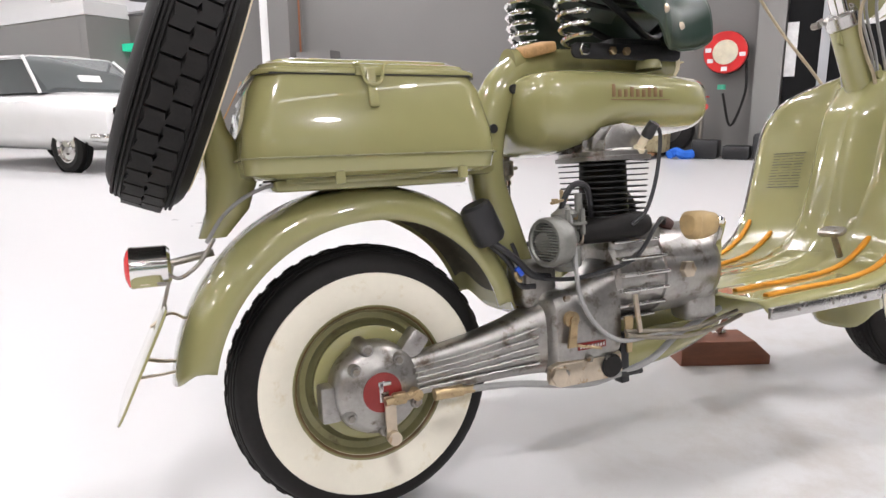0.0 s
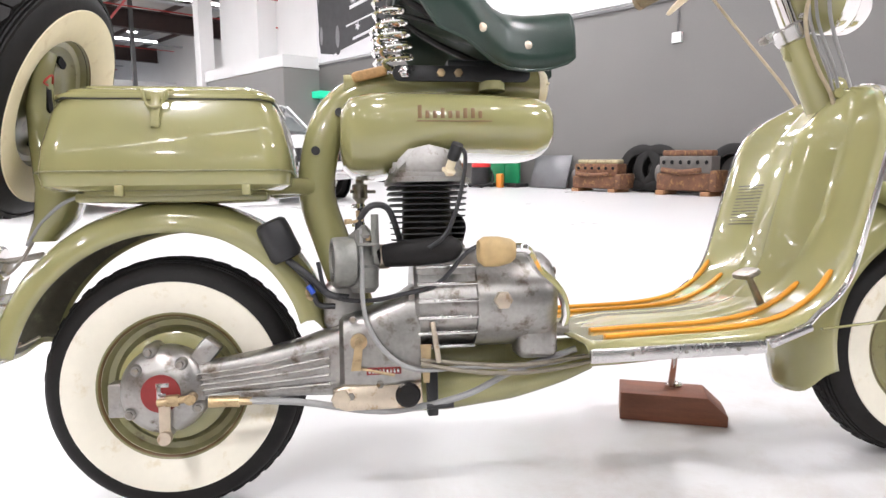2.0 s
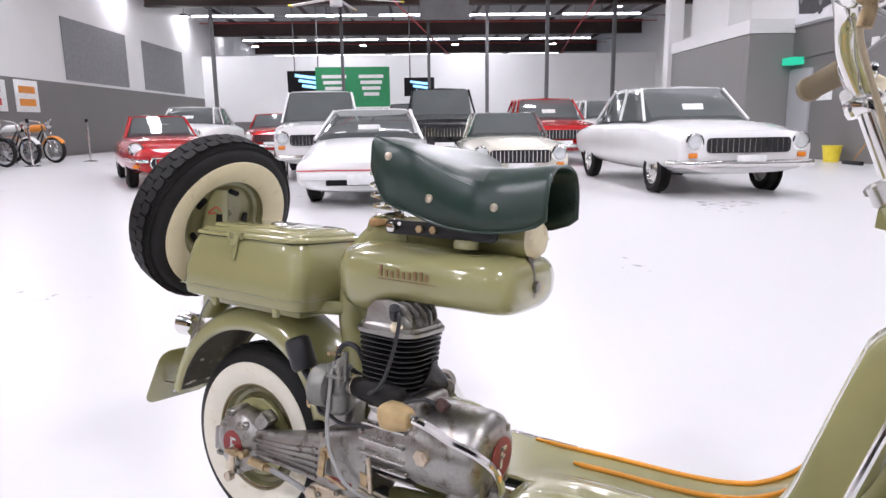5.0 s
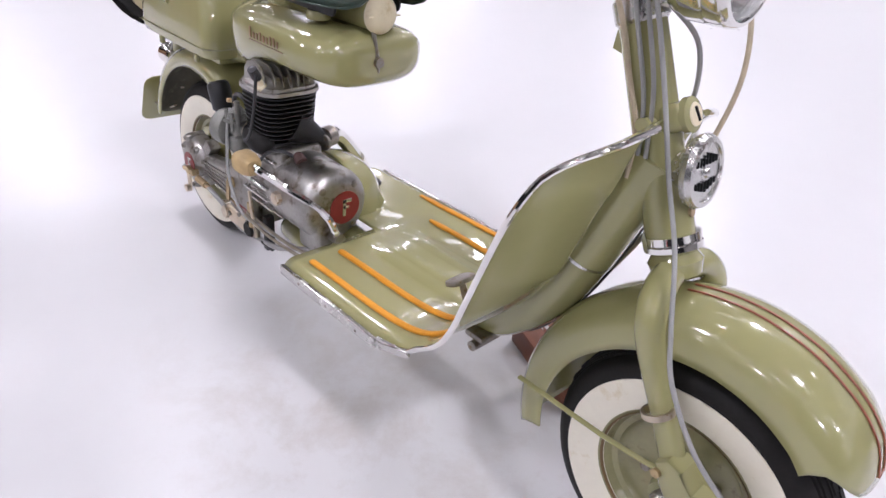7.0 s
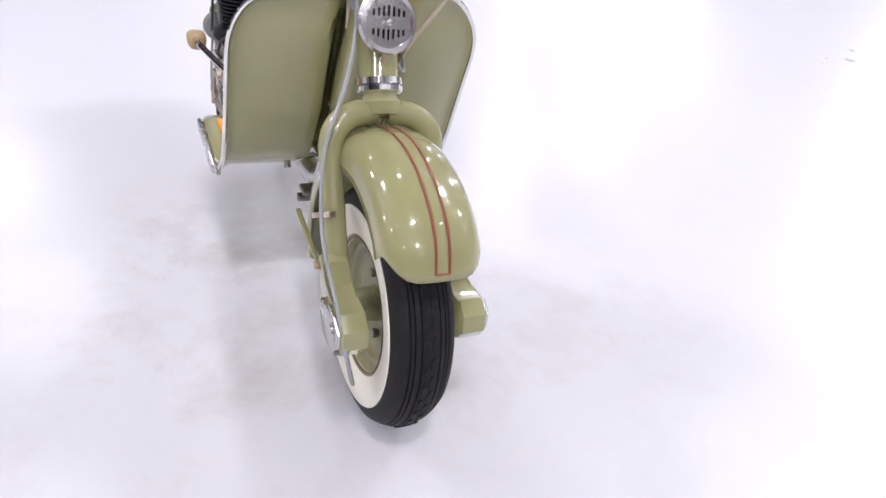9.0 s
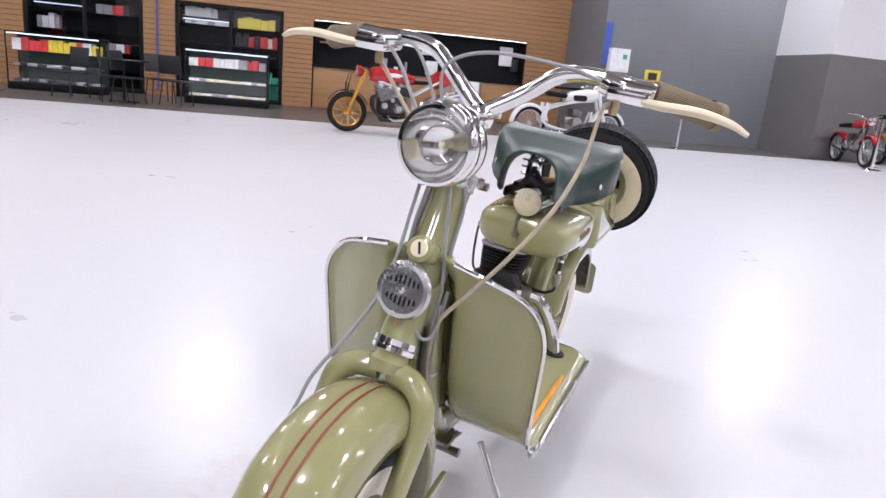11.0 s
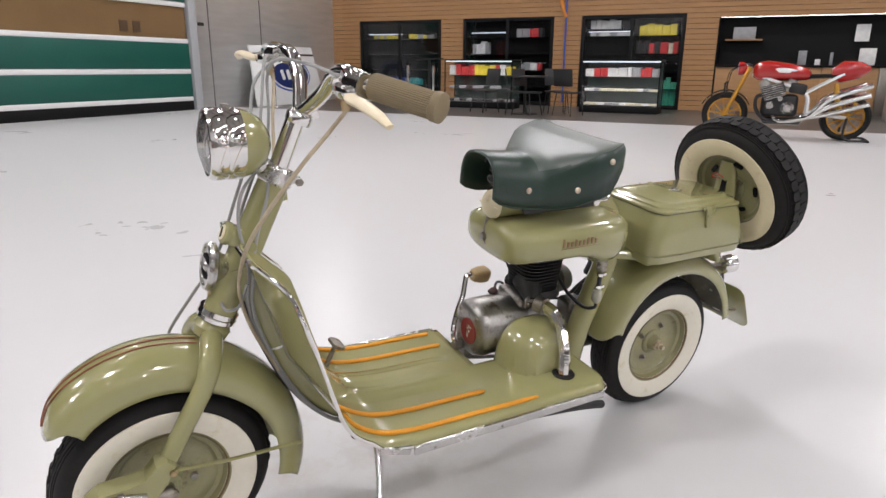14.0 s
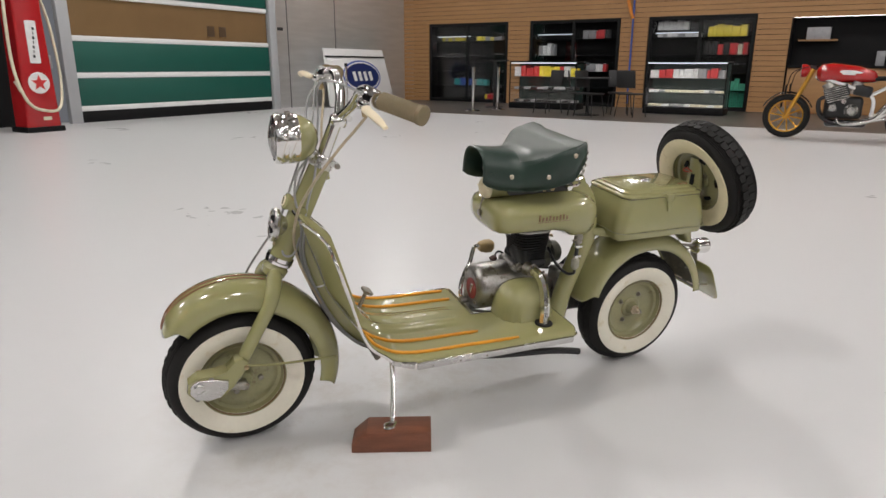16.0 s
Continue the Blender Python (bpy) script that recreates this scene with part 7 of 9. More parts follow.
for s in (-1, 1):
    bm = B()
    turn(bm, [(0, 0.045), (0.05, 0.045), (0.07, 0.015), (0.085, 0.0), (0, 0)], pose(0.0, s * 0.17, 0.42, -90 * s, 0, 0), 24)
    turn(bm, [(0, 0.04), (0.045, 0.04), (0.062, 0.01), (0, 0)], pose(0.22, s * 0.17, 0.45, -90 * s, 0, 0), 20)
    turn(bm, [(0, 0.04), (0.03, 0.04), (0.04, 0.01), (0, 0)], pose(0.1, s * 0.17, 0.54, -90 * s, 0, 0), 20)
    part("engine_cover", bm, ALLOY_POLISHED, mc, "bright round engine cover")
    bm = B()
    rod(bm, (0.2, s * 0.1, 0.62), (0.34, s * 0.1, 0.78), 0.075, 0.07, 18)
    rod(bm, (0.02, s * 0.1, 0.64), (-0.04, s * 0.1, 0.8), 0.07, 0.066, 18)
    part("cylinder", bm, ALLOY, mc)
bm = B()
rings = [superring(x, 0, z, hw, zt, zb, 2.6, 20) for x, z, hw, zt, zb in ((-0.24, 0.87, 0.08, 0.9, 0.8), (-0.2, 0.88, 0.13, 0.95, 0.79), (0.0, 0.9, 0.17, 1.01, 0.78), (0.3, 0.91, 0.18, 1.05, 0.78), (0.42, 0.91, 0.16, 1.03, 0.79), (0.47, 0.91, 0.1, 0.99, 0.82), (0.48, 0.91, 0.05, 0.95, 0.86))]
skin(bm, rings)
part("fuel_tank", bm, REDGLOSS, mc, "glossy red fuel tank")
for s in (-1, 1):
    bm = B()
    tube(bm, [(-0.15, s * 0.13, 0.88), (0.1, s * 0.174, 0.92), (0.42, s * 0.14, 0.9)], 0.03, 8, flat=0.2, up=(0, 1, 0))
    part("white_flash", bm, WHITEGLOSS, mc)
    bm = B()
    tube(bm, [(0.52, s * 0.1, 0.97), (0.62, s * 0.1, 0.72), (0.79, s * 0.1, 0.31)], 0.027, 12)
    part("fork_leg", bm, GOLDRIM, mc)
    bm = B()
    tube(bm, [(0.48, s * 0.04, 0.86), (0.2, s * 0.16, 0.78), (-0.2, s * 0.15, 0.62), (-0.25, s * 0.14, 0.36)], 0.022, 10)
    tube(bm, [(-0.2, s * 0.15, 0.62), (-0.62, s * 0.12, 0.88)], 0.018, 8)
    tube(bm, [(-0.22, s * 0.13, 0.36), (-0.72, s * 0.11, 0.31)], 0.022, 8)
    part("frame_rail", bm, WHITEGLOSS, mc, "white tubular frame")
    bm = B()
    tube(bm, [(0.5, s * 0.08, 0.99), (0.56, s * 0.22, 1.0), (0.48, s * 0.32, 0.96)], 0.012, 8)
    part("clip_on_bar", bm, IRON, mc)
    bm = B()
    tube(bm, [(0.56, s * 0.24, 1.0), (0.75, s * 0.36, 0.92), (0.8, s * 0.36, 0.74)], 0.006, 6)
    block(bm, 0.02, 0.09, 0.15, pose(0.81, s * 0.36, 0.68), 0.01)
    part("bar_mirror", bm, MATT_BLACK, mc)
    for k in range(3):
        bm = B()
        tube(bm, [(0.18, s * 0.12, 0.4), (0.1, s * 0.16, 0.24), (-0.25, s * 0.18, 0.3), (-0.5, s * (0.19 + 0.03 * k), 0.36 + 0.1 * k), (-0.95, s * (0.2 + 0.03 * k), 0.5 + 0.12 * k)], [0.02, 0.022, 0.025, 0.036, 0.034], 12)
        part("exhaust_pipe", bm, CHROME, mc, "chrome upswept exhaust pipe")
bm = B()
rings = [superring(x, 0, z, hw, zt, zb, 2.6, 18) for x, z, hw, zt, zb in ((-0.18, 0.84, 0.1, 0.87, 0.81), (-0.5, 0.85, 0.12, 0.88, 0.82), (-0.55, 0.87, 0.12, 0.91, 0.83))]
skin(bm, rings)
part("seat", bm, MATT_BLACK, mc)
bm = B()
rings = [superring(x, 0, z, hw, zt, zb, 2.6, 18) for x, z, hw, zt, zb in ((-0.48, 0.9, 0.11, 0.95, 0.82), (-0.6, 0.93, 0.14, 1.05, 0.76), (-0.8, 0.94, 0.12, 1.04, 0.82), (-0.92, 0.95, 0.05, 0.98, 0.91))]
skin(bm, rings)
part("tail_hump", bm, REDGLOSS, mc)
bm = B()
turn(bm, [(0, -0.08), (0.06, -0.06), (0.09, 0.0), (0.09, 0.05), (0, 0.05)], pose(0.62, 0, 0.94, 0, 90, 0), 24)
part("headlamp", bm, REDGLOSS, mc)
bm = B()
turn(bm, [(0, 0.06), (0.06, 0.055), (0.085, 0.05), (0.085, 0.045), (0, 0.045)], pose(0.625, 0, 0.94, 0, 90, 0), 24)
part("headlamp_lens", bm, LENS, mc)
bm = B()
tube(bm, [(-0.55, 0.08, 0.75), (-0.6, 0.1, 0.5), (-0.66, 0.1, 0.36)], 0.03, 10)
part("rear_shock", bm, GOLDRIM, mc)
bm = B()
block(bm, 0.5, 0.3, 0.1, pose(0.05, 0, 0.24), 0.04)
part("belly_pan", bm, BLACKGLOSS, mc)
bm = B()
tube(bm, [(-0.72, -0.2, 0.31), (-0.72, -0.24, 0.05), (-1.0, -0.24, 0.02)], 0.016, 8)
tube(bm, [(-0.72, 0.2, 0.31), (-0.72, 0.24, 0.05), (-1.0, 0.24, 0.02)], 0.016, 8)
rod(bm, (-1.0, -0.26, 0.018), (-1.0, 0.26, 0.018), 0.016)
part("paddock_stand", bm, IRON, mc)

# white touring motorcycle, front towards +b
wm = thing("motorcycle", "white vintage touring motorcycle with chrome silencers", "motorcycle", hall(-9.39, 3.85, 0, 90))
wheel_part(wm, (0.76, 0, 0.315), 0.315, 0.1, 0.245, RUBBER, SPOKE, 28)
wheel_part(wm, (-0.74, 0, 0.315), 0.315, 0.1, 0.245, RUBBER, SPOKE, 28)
bm = B()
rings = [superring(x, 0, z, hw, zt, zb, 2.4, 20) for x, z, hw, zt, zb in ((-0.12, 0.8, 0.1, 0.86, 0.74), (-0.02, 0.83, 0.15, 0.93, 0.73), (0.25, 0.87, 0.16, 1.0, 0.75), (0.45, 0.9, 0.13, 1.0, 0.8), (0.52, 0.9, 0.06, 0.95, 0.85))]
skin(bm, rings)
part("fuel_tank", bm, WHITEGLOSS, wm, "white fuel tank with black knee pads")
for s in (-1, 1):
    bm = B()
    extrude_outline(bm, rounded(0.26, 0.1, 0.045, 5), 0.012, pose(0.12, s * 0.157 + 0.006, 0.83, 90, 0, 0))
    part("knee_pad", bm, RUBBER, wm)
    bm = B()
    tube(bm, [(0.05, s * 0.12, 0.38), (0.05, s * 0.34, 0.4)], [0.1, 0.085], 20, 2)
    part("cylinder_barrel", bm, ALLOY, wm)
    bm = B()
    tube(bm, [(0.1, s * 0.3, 0.36), (0.16, s * 0.28, 0.25), (0.0, s * 0.22, 0.22), (-0.4, s * 0.2, 0.22), (-0.95, s * 0.2, 0.25)], [0.02, 0.02, 0.022, 0.04, 0.03], 12)
    part("silencer", bm, CHROME, wm, "long chrome silencer")
    bm = B()
    tube(bm, [(0.5, s * 0.1, 0.95), (0.56, s * 0.1, 0.7), (0.66, s * 0.1, 0.4), (0.5, s * 0.1, 0.34)], [0.03, 0.03, 0.028, 0.022], 12)
    rod(bm, (0.5, s * 0.1, 0.34), (0.8, s * 0.09, 0.32), 0.022)
    part("fork_leg", bm, WHITEGLOSS, wm)
    bm = B()
    tube(bm, [(0.42, s * 0.05, 0.8), (-0.1, s * 0.13, 0.72), (-0.5, s * 0.13, 0.56), (-0.5, s * 0.13, 0.36), (-0.15, s * 0.13, 0.26), (0.3, s * 0.13, 0.26), (0.42, s * 0.05, 0.6)], 0.022, 10)
    part("frame_loop", bm, WHITEGLOSS, wm, "white tubular frame")
    bm = B()
    tube(bm, [(0.45, s * 0.05, 0.98), (0.46, s * 0.2, 1.05), (0.3, s * 0.33, 1.02)], 0.013, 8)
    part("handlebar", bm, CHROME, wm)
    bm = B()
    tube(bm, [(0.35, s * 0.28, 1.03), (0.36, s * 0.34, 1.12), (0.34, s * 0.36, 1.22)], 0.007, 6)
    turn(bm, [(0, 0.012), (0.05, 0.01), (0.06, 0.0), (0, 0)], pose(0.33, s * 0.36, 1.26, 0, -90, 0), 16)
    part("mirror", bm, CHROME, wm)
    bm = B()
    rod(bm, (-0.52, s * 0.14, 0.36), (-0.46, s * 0.14, 0.7), 0.035)
    part("rear_shock", bm, WHITEGLOSS, wm)
bike_engine(wm, (0.05, 0, 0.4), 0.9)
for cx, a0, a1 in ((0.76, 20, 165), (-0.74, 10, 185)):
    bm = fender(Vector((cx, 0, 0.315)), a0, a1, arc_section(0.08, 0.36, 0.3), 24)
    part("mudguard", bm, WHITEGLOSS, wm, "white mudguard", thick=0.004)
bm = B()
block(bm, 0.36, 0.26, 0.09, pose(-0.28, 0, 0.86, 0, 4, 0), 0.04, 3)
part("front_seat", bm, MATT_BLACK, wm)
bm = B()
rings = [superring(x, 0, 1.0, r, 1.0 + r, 1.0 - r, 2, 20) for x, r in ((0.42, 0.04), (0.47, 0.09), (0.58, 0.105), (0.64, 0.1))]
skin(bm, rings)
part("headlamp", bm, WHITEGLOSS, wm)
bm = B()
turn(bm, [(0, 0.02), (0.07, 0.014), (0.095, 0.0), (0, 0)], pose(0.64, 0, 1.0, 0, 90, 0), 20)
part("headlamp_lens", bm, LENS, wm)
bm = B()
block(bm, 0.08, 0.06, 0.06, pose(-1.08, 0, 0.6), 0.01)
part("tail_lamp", bm, LENS_RED, wm)
bm = B()
tube(bm, [(-0.05, 0.12, 0.26), (-0.12, 0.16, 0.02)], 0.014, 8)
tube(bm, [(-0.05, -0.12, 0.26), (-0.12, -0.16, 0.02)], 0.014, 8)
part("centre_stand", bm, CHROME, wm)


def far_bike(m, paint, lab):
    t = thing("motorcycle", lab, "motorcycle", m, "row of motorcycles")
    for x in (0.62, -0.62):
        wheel_part(t, (x, 0, 0.31), 0.31, 0.09, 0.25, RUBBER, SPOKE, 16)
    bike_engine(t, (0.0, 0, 0.42), 0.8)
    bm = B()
    rings = [superring(x, 0, z, hw, zt, zb, 2.4, 14) for x, z, hw, zt, zb in ((-0.1, 0.78, 0.08, 0.82, 0.74), (0.1, 0.82, 0.13, 0.92, 0.73), (0.34, 0.84, 0.1, 0.92, 0.76), (0.4, 0.84, 0.04, 0.88, 0.8))]
    skin(bm, rings)
    part("fuel_tank", bm, paint, t)
    bm = B()
    block(bm, 0.5, 0.22, 0.08, pose(-0.32, 0, 0.78, 0, -4, 0), 0.03)
    part("seat", bm, MATT_BLACK, t)
    for s in (-1, 1):
        bm = B()
        tube(bm, [(0.4, s * 0.09, 0.9), (0.62, s * 0.09, 0.31)], 0.02, 8)
        part("fork_leg", bm, CHROME, t)
        bm = B()
        tube(bm, [(0.4, 0, 0.92), (0.38, s * 0.2, 1.0), (0.28, s * 0.36, 1.02)], 0.012, 6)
        part("handlebar", bm, CHROME, t)
        bm = B()
        tube(bm, [(0.36, 0.04 * s, 0.78), (0.0, 0.1 * s, 0.28), (-0.35, 0.12 * s, 0.3), (-0.62, 0.12 * s, 0.34)], 0.018, 8)
        part("frame_rail", bm, IRON, t)
    for cx in (0.62, -0.62):
        part("mudguard", fender(Vector((cx, 0, 0.31)), 30, 160, arc_section(0.06, 0.34, 0.3), 14), paint, t, thick=0.004)
    bm = B()
    turn(bm, [(0, -0.06), (0.06, -0.05), (0.08, 0.0), (0.08, 0.03), (0, 0.04)], pose(0.5, 0, 0.9, 0, 90, 0), 18)
    part("headlamp", bm, CHROME, t)
    bm = B()
    tube(bm, [(-0.05, 0.12, 0.3), (-0.1, 0.26, 0.01)], 0.012, 6)
    part("side_stand", bm, IRON, t)
    return t


for k, (a, b, r, p, lab) in enumerate(((-9.5, 11.2, -18, COL["orange"], "orange vintage motorcycle in a row by the wall"), (-9.4, 12.0, -14, BLACKGLOSS, "black vintage motorcycle in a row by the wall"), (-9.3, 12.7, -20, COL["blue"], "blue and black motorcycle in a row by the wall"),
                                       (-9.2, 13.5, -16, BLACKGLOSS, "black motorcycle in a row by the wall"), (-9.1, 14.3, -18, WHITEGLOSS, "white motorcycle in a row by the wall"), (-9.0, 15.1, -15, COL["orange"], "orange motorcycle in a row by the wall"),
                                       (-9.6, 10.2, -18, REDGLOSS, "red vintage motorcycle in a row by the wall"))):
    far_bike(hall(a, b, 0, r), p, lab)
fan = thing("flag_display", "round fan of colourful flags behind the motorcycles", "flags", hall(-10.2, 13.1, 0, 90))
for k in range(14):
    bm = B()
    a = radians(-70 + 140 * k / 13)
    block(bm, 0.06, 0.012, 0.5, pose(0.4 * math.sin(a), 0, 1.25 + 0.35 * math.cos(a), 0, math.degrees(a), 0), 0.01)
    part("flag", bm, COL[["red", "yellow", "white", "green", "orange"][k % 5]], fan)
bm = B()
rod(bm, (0, 0, 0), (0, 0, 1.3), 0.02)
part("pole", bm, IRON, fan)


def car(name, label, m, paint, body, cabin, wheels, wr=0.3, open_top=False, front="chrome", plate=True):
    """body: (x, half width, top, bottom) from nose to tail; cabin: (x, half width, top); wheels: x of both axles and half track."""
    t = thing(name, label, "car", m, "parked cars")
    bm = B()
    rings = []
    for x, hw, zt, zb in body:
        rings.append(superring(x, 0, zb + (zt - zb) * 0.55, hw, zt, zb, 3.6, 28))
    dense = []
    skin(bm, rings)
    bd = part("body", bm, paint, t)
    x0, x1 = cabin[0][0], cabin[-1][0]
    bm = B()
    rings = []
    base = [float(np.interp(-x, [-b[0] for b in body], [b[2] for b in body])) for x, *_ in cabin]
    for (x, hw, zt), zb in zip(cabin, base):
        rings.append([Vector((x, -hw, zb - 0.03)), Vector((x, -hw * 0.86, zt - 0.03)), Vector((x, -hw * 0.74, zt)), Vector((x, hw * 0.74, zt)), Vector((x, hw * 0.86, zt - 0.03)), Vector((x, hw, zb - 0.03))])
    skin(bm, rings)
    part("glasshouse", bm, CARGLASS, t, "dark glazed cabin")
    if not open_top:
        bm = B()
        mid = cabin[1:-1]
        rings = []
        for x, hw, zt in mid:
            rings.append([Vector((x, -hw * 0.885, zt - 0.045)), Vector((x, -hw * 0.76, zt + 0.012)), Vector((x, 0, zt + 0.03)), Vector((x, hw * 0.76, zt + 0.012)), Vector((x, hw * 0.885, zt - 0.045)), Vector((x, 0, zt - 0.01))])
        skin(bm, rings)
        part("roof", bm, paint, t)
    for s in (-1, 1):
        for i, k in ((0, 1), (len(cabin) - 1, len(cabin) - 2)):
            bm = B()
            xa, ha, _ = cabin[i]
            xb, hb_, zb_ = cabin[k]
            rod(bm, (xa, s * ha * 1.0, base[i] - 0.02), (xb, s * hb_ * 0.86, zb_ - 0.01), 0.022, seg=8)
            part("pillar", bm, paint if not open_top else CHROME, t)
        if len(cabin) > 3:
            xm = (cabin[1][0] + cabin[-2][0]) / 2
            zm = float(np.interp(-xm, [-c[0] for c in cabin], [c[2] for c in cabin]))
            hm = float(np.interp(-xm, [-c[0] for c in cabin], [c[1] for c in cabin]))
            bmz = float(np.interp(-xm, [-b[0] for b in body], [b[2] for b in body]))
            bm = B()
            rod(bm, (xm, s * hm * 1.005, bmz - 0.02), (xm, s * hm * 0.87, zm), 0.025, seg=8)
            part("pillar", bm, paint if not open_top else CHROME, t)
    xf, xr, ht = wheels
    for x in (xf, xr):
        for s in (-1, 1):
            wheel_part(t, (x, s * ht, wr), wr, 0.19, wr * 0.6, RUBBER, CHROME if front != "wedge" else SPOKE)
            bm = B()
            turn(bm, [(wr + 0.045, 0.0), (wr + 0.045, 0.02), (0, 0.02)], at(Vector((x, s * (ht + 0.045), wr))) @ pose(0, 0, 0, 90 * s, 0, 0), 28)
            part("wheel_arch", bm, MATT_BLACK, bd)
    nose = body[0][0]
    hw0 = body[1][1]
    zt0, zb0 = body[1][2], body[1][3]
    zc = (zt0 + zb0) / 2
    if front == "chrome":
        bm = B()
        tube(bm, [(nose - 0.25, -hw0 * 1.06, zb0 + 0.12), (nose + 0.02, -hw0 * 0.92, zb0 + 0.12), (nose + 0.07, 0, zb0 + 0.12), (nose + 0.02, hw0 * 0.92, zb0 + 0.12), (nose - 0.25, hw0 * 1.06, zb0 + 0.12)], 0.045, 10)
        part("bumper", bm, CHROME, t, "chrome bumper")
        bm = B()
        extrude_outline(bm, rounded(hw0 * 1.25, 0.18, 0.05, 4), 0.03, pose(nose + 0.0, 0, zc + 0.08, 90, 0, 90))
        gr = part("grille", bm, IRON, t)
        for k in range(15):
            bm = B()
            block(bm, 0.01, 0.012, 0.16, pose(nose + 0.035, -hw0 * 0.58 + hw0 * 1.16 * k / 14, zc + 0.08))
            part("grille_bar", bm, CHROME, gr)
        for s in (-1, 1):
            bm = B()
            turn(bm, [(0, 0.04), (0.075, 0.03), (0.1, 0.0), (0, -0.02)], pose(nose - 0.02, s * hw0 * 0.8, zc + 0.12, 0, 90, 0), 24)
            part("headlamp", bm, LENS, t)
            bm = B()
            turn(bm, [(0.095, 0.0), (0.115, 0.0), (0.115, 0.02), (0.095, 0.025)], pose(nose - 0.02, s * hw0 * 0.8, zc + 0.12, 0, 90, 0), 24, True)
            part("headlamp_ring", bm, CHROME, t)
            bm = B()
            block(bm, 0.03, 0.11, 0.06, pose(nose, s * hw0 * 0.82, zc - 0.04), 0.01)
            part("indicator", bm, AMBER, t)
    elif front == "oval":
        bm = B()
        extrude_outline(bm, rounded(hw0 * 1.35, 0.16, 0.075, 6), 0.06, pose(nose - 0.07, 0, zb0 + 0.17, 90, 0, 90))
        gr = part("grille", bm, IRON, t, "dark oval mouth")
        bm = B()
        tube(bm, [Vector((nose, y, zb0 + 0.17 + z)) for y, z in rounded(hw0 * 1.38, 0.17, 0.08, 6)], 0.012, 8, 2, closed=True)
        part("grille_rim", bm, CHROME, gr)
        for k in range(13):
            bm = B()
            block(bm, 0.008, 0.009, 0.13, pose(nose - 0.004, -hw0 * 0.56 + hw0 * 1.12 * k / 12, zb0 + 0.17))
            part("grille_bar", bm, CHROME, gr)
        for s in (-1, 1):
            bm = B()
            tube(bm, [(nose - 0.42, s * hw0 * 1.2, zb0 + 0.24), (nose - 0.12, s * hw0 * 1.08, zb0 + 0.22), (nose + 0.0, s * hw0 * 0.72, zb0 + 0.21)], 0.03, 10)
            part("bumper", bm, CHROME, t, "short chrome corner bumper")
            bm = B()
            turn(bm, [(0, 0.05), (0.07, 0.035), (0.095, 0.0), (0, -0.03)], pose(nose - 0.24, s * hw0 * 0.98, zb0 + 0.4, 0, 70, 0), 24)
            hl_ = part("headlamp", bm, LENS, t)
            bm = B()
            turn(bm, [(0.09, 0.0), (0.115, -0.01), (0.12, 0.012), (0.09, 0.024)], pose(nose - 0.24, s * hw0 * 0.98, zb0 + 0.4, 0, 70, 0), 24, True)
            part("headlamp_ring", bm, CHROME, hl_)
            bm = B()
            block(bm, 0.05, 0.16, 0.06, pose(nose - 0.1, s * hw0 * 0.98, zb0 + 0.13, 0, 0, -s * 30), 0.015)
            part("indicator", bm, AMBER, t)
        bm = B()
        rings = [superring(x, 0, z - 0.02, w, z + 0.045, z - 0.05, 2.4, 20) for x, w, z in ((nose - 0.3, 0.12, 0.62), (nose - 0.6, 0.2, 0.73), (nose - 1.2, 0.24, 0.8), (nose - 1.9, 0.22, 0.82))]
        skin(bm, rings)
        part("bonnet_bulge", bm, paint, bd)
    else:
        bm = B()
        block(bm, 0.04, hw0 * 1.9, 0.1, pose(nose + 0.005, 0, zc - 0.02), 0.02)
        part("bumper", bm, MATT_BLACK if front == "dark" else paint, t)
        bm = B()
        block(bm, 0.03, hw0 * 1.1, 0.07, pose(nose + 0.01, 0, zb0 + 0.12), 0.01)
        part("air_intake", bm, MATT_BLACK, t)
        bm = B()
        block(bm, 0.012, hw0 * 1.96, 0.012, pose(nose + 0.016, 0, zc + 0.05))
        part("red_line", bm, LENS_RED, t)
    if plate and front != "oval":
        bm = B()
        block(bm, 0.012, 0.37, 0.12, pose(nose + 0.1, 0, zb0 + 0.16), 0.003)
        part("number_plate", bm, COL["white"], t, "blank white plate")
    bm = B()
    block(bm, 0.02, 0.3, 0.2, pose(cabin[0][0] - 0.12, 0.0, cabin[0][2] + 0.02 if cabin[0][2] > base[0] + 0.05 else base[0] + 0.12, 0, -30, 0))
    part("windscreen_card", bm, COL["white"], t)
    return t


def facing(a, b, s, turn_deg=0.0):
    return hall(a, b, 0, -90 + turn_deg) @ Matrix.Diagonal((s, s, s, 1))


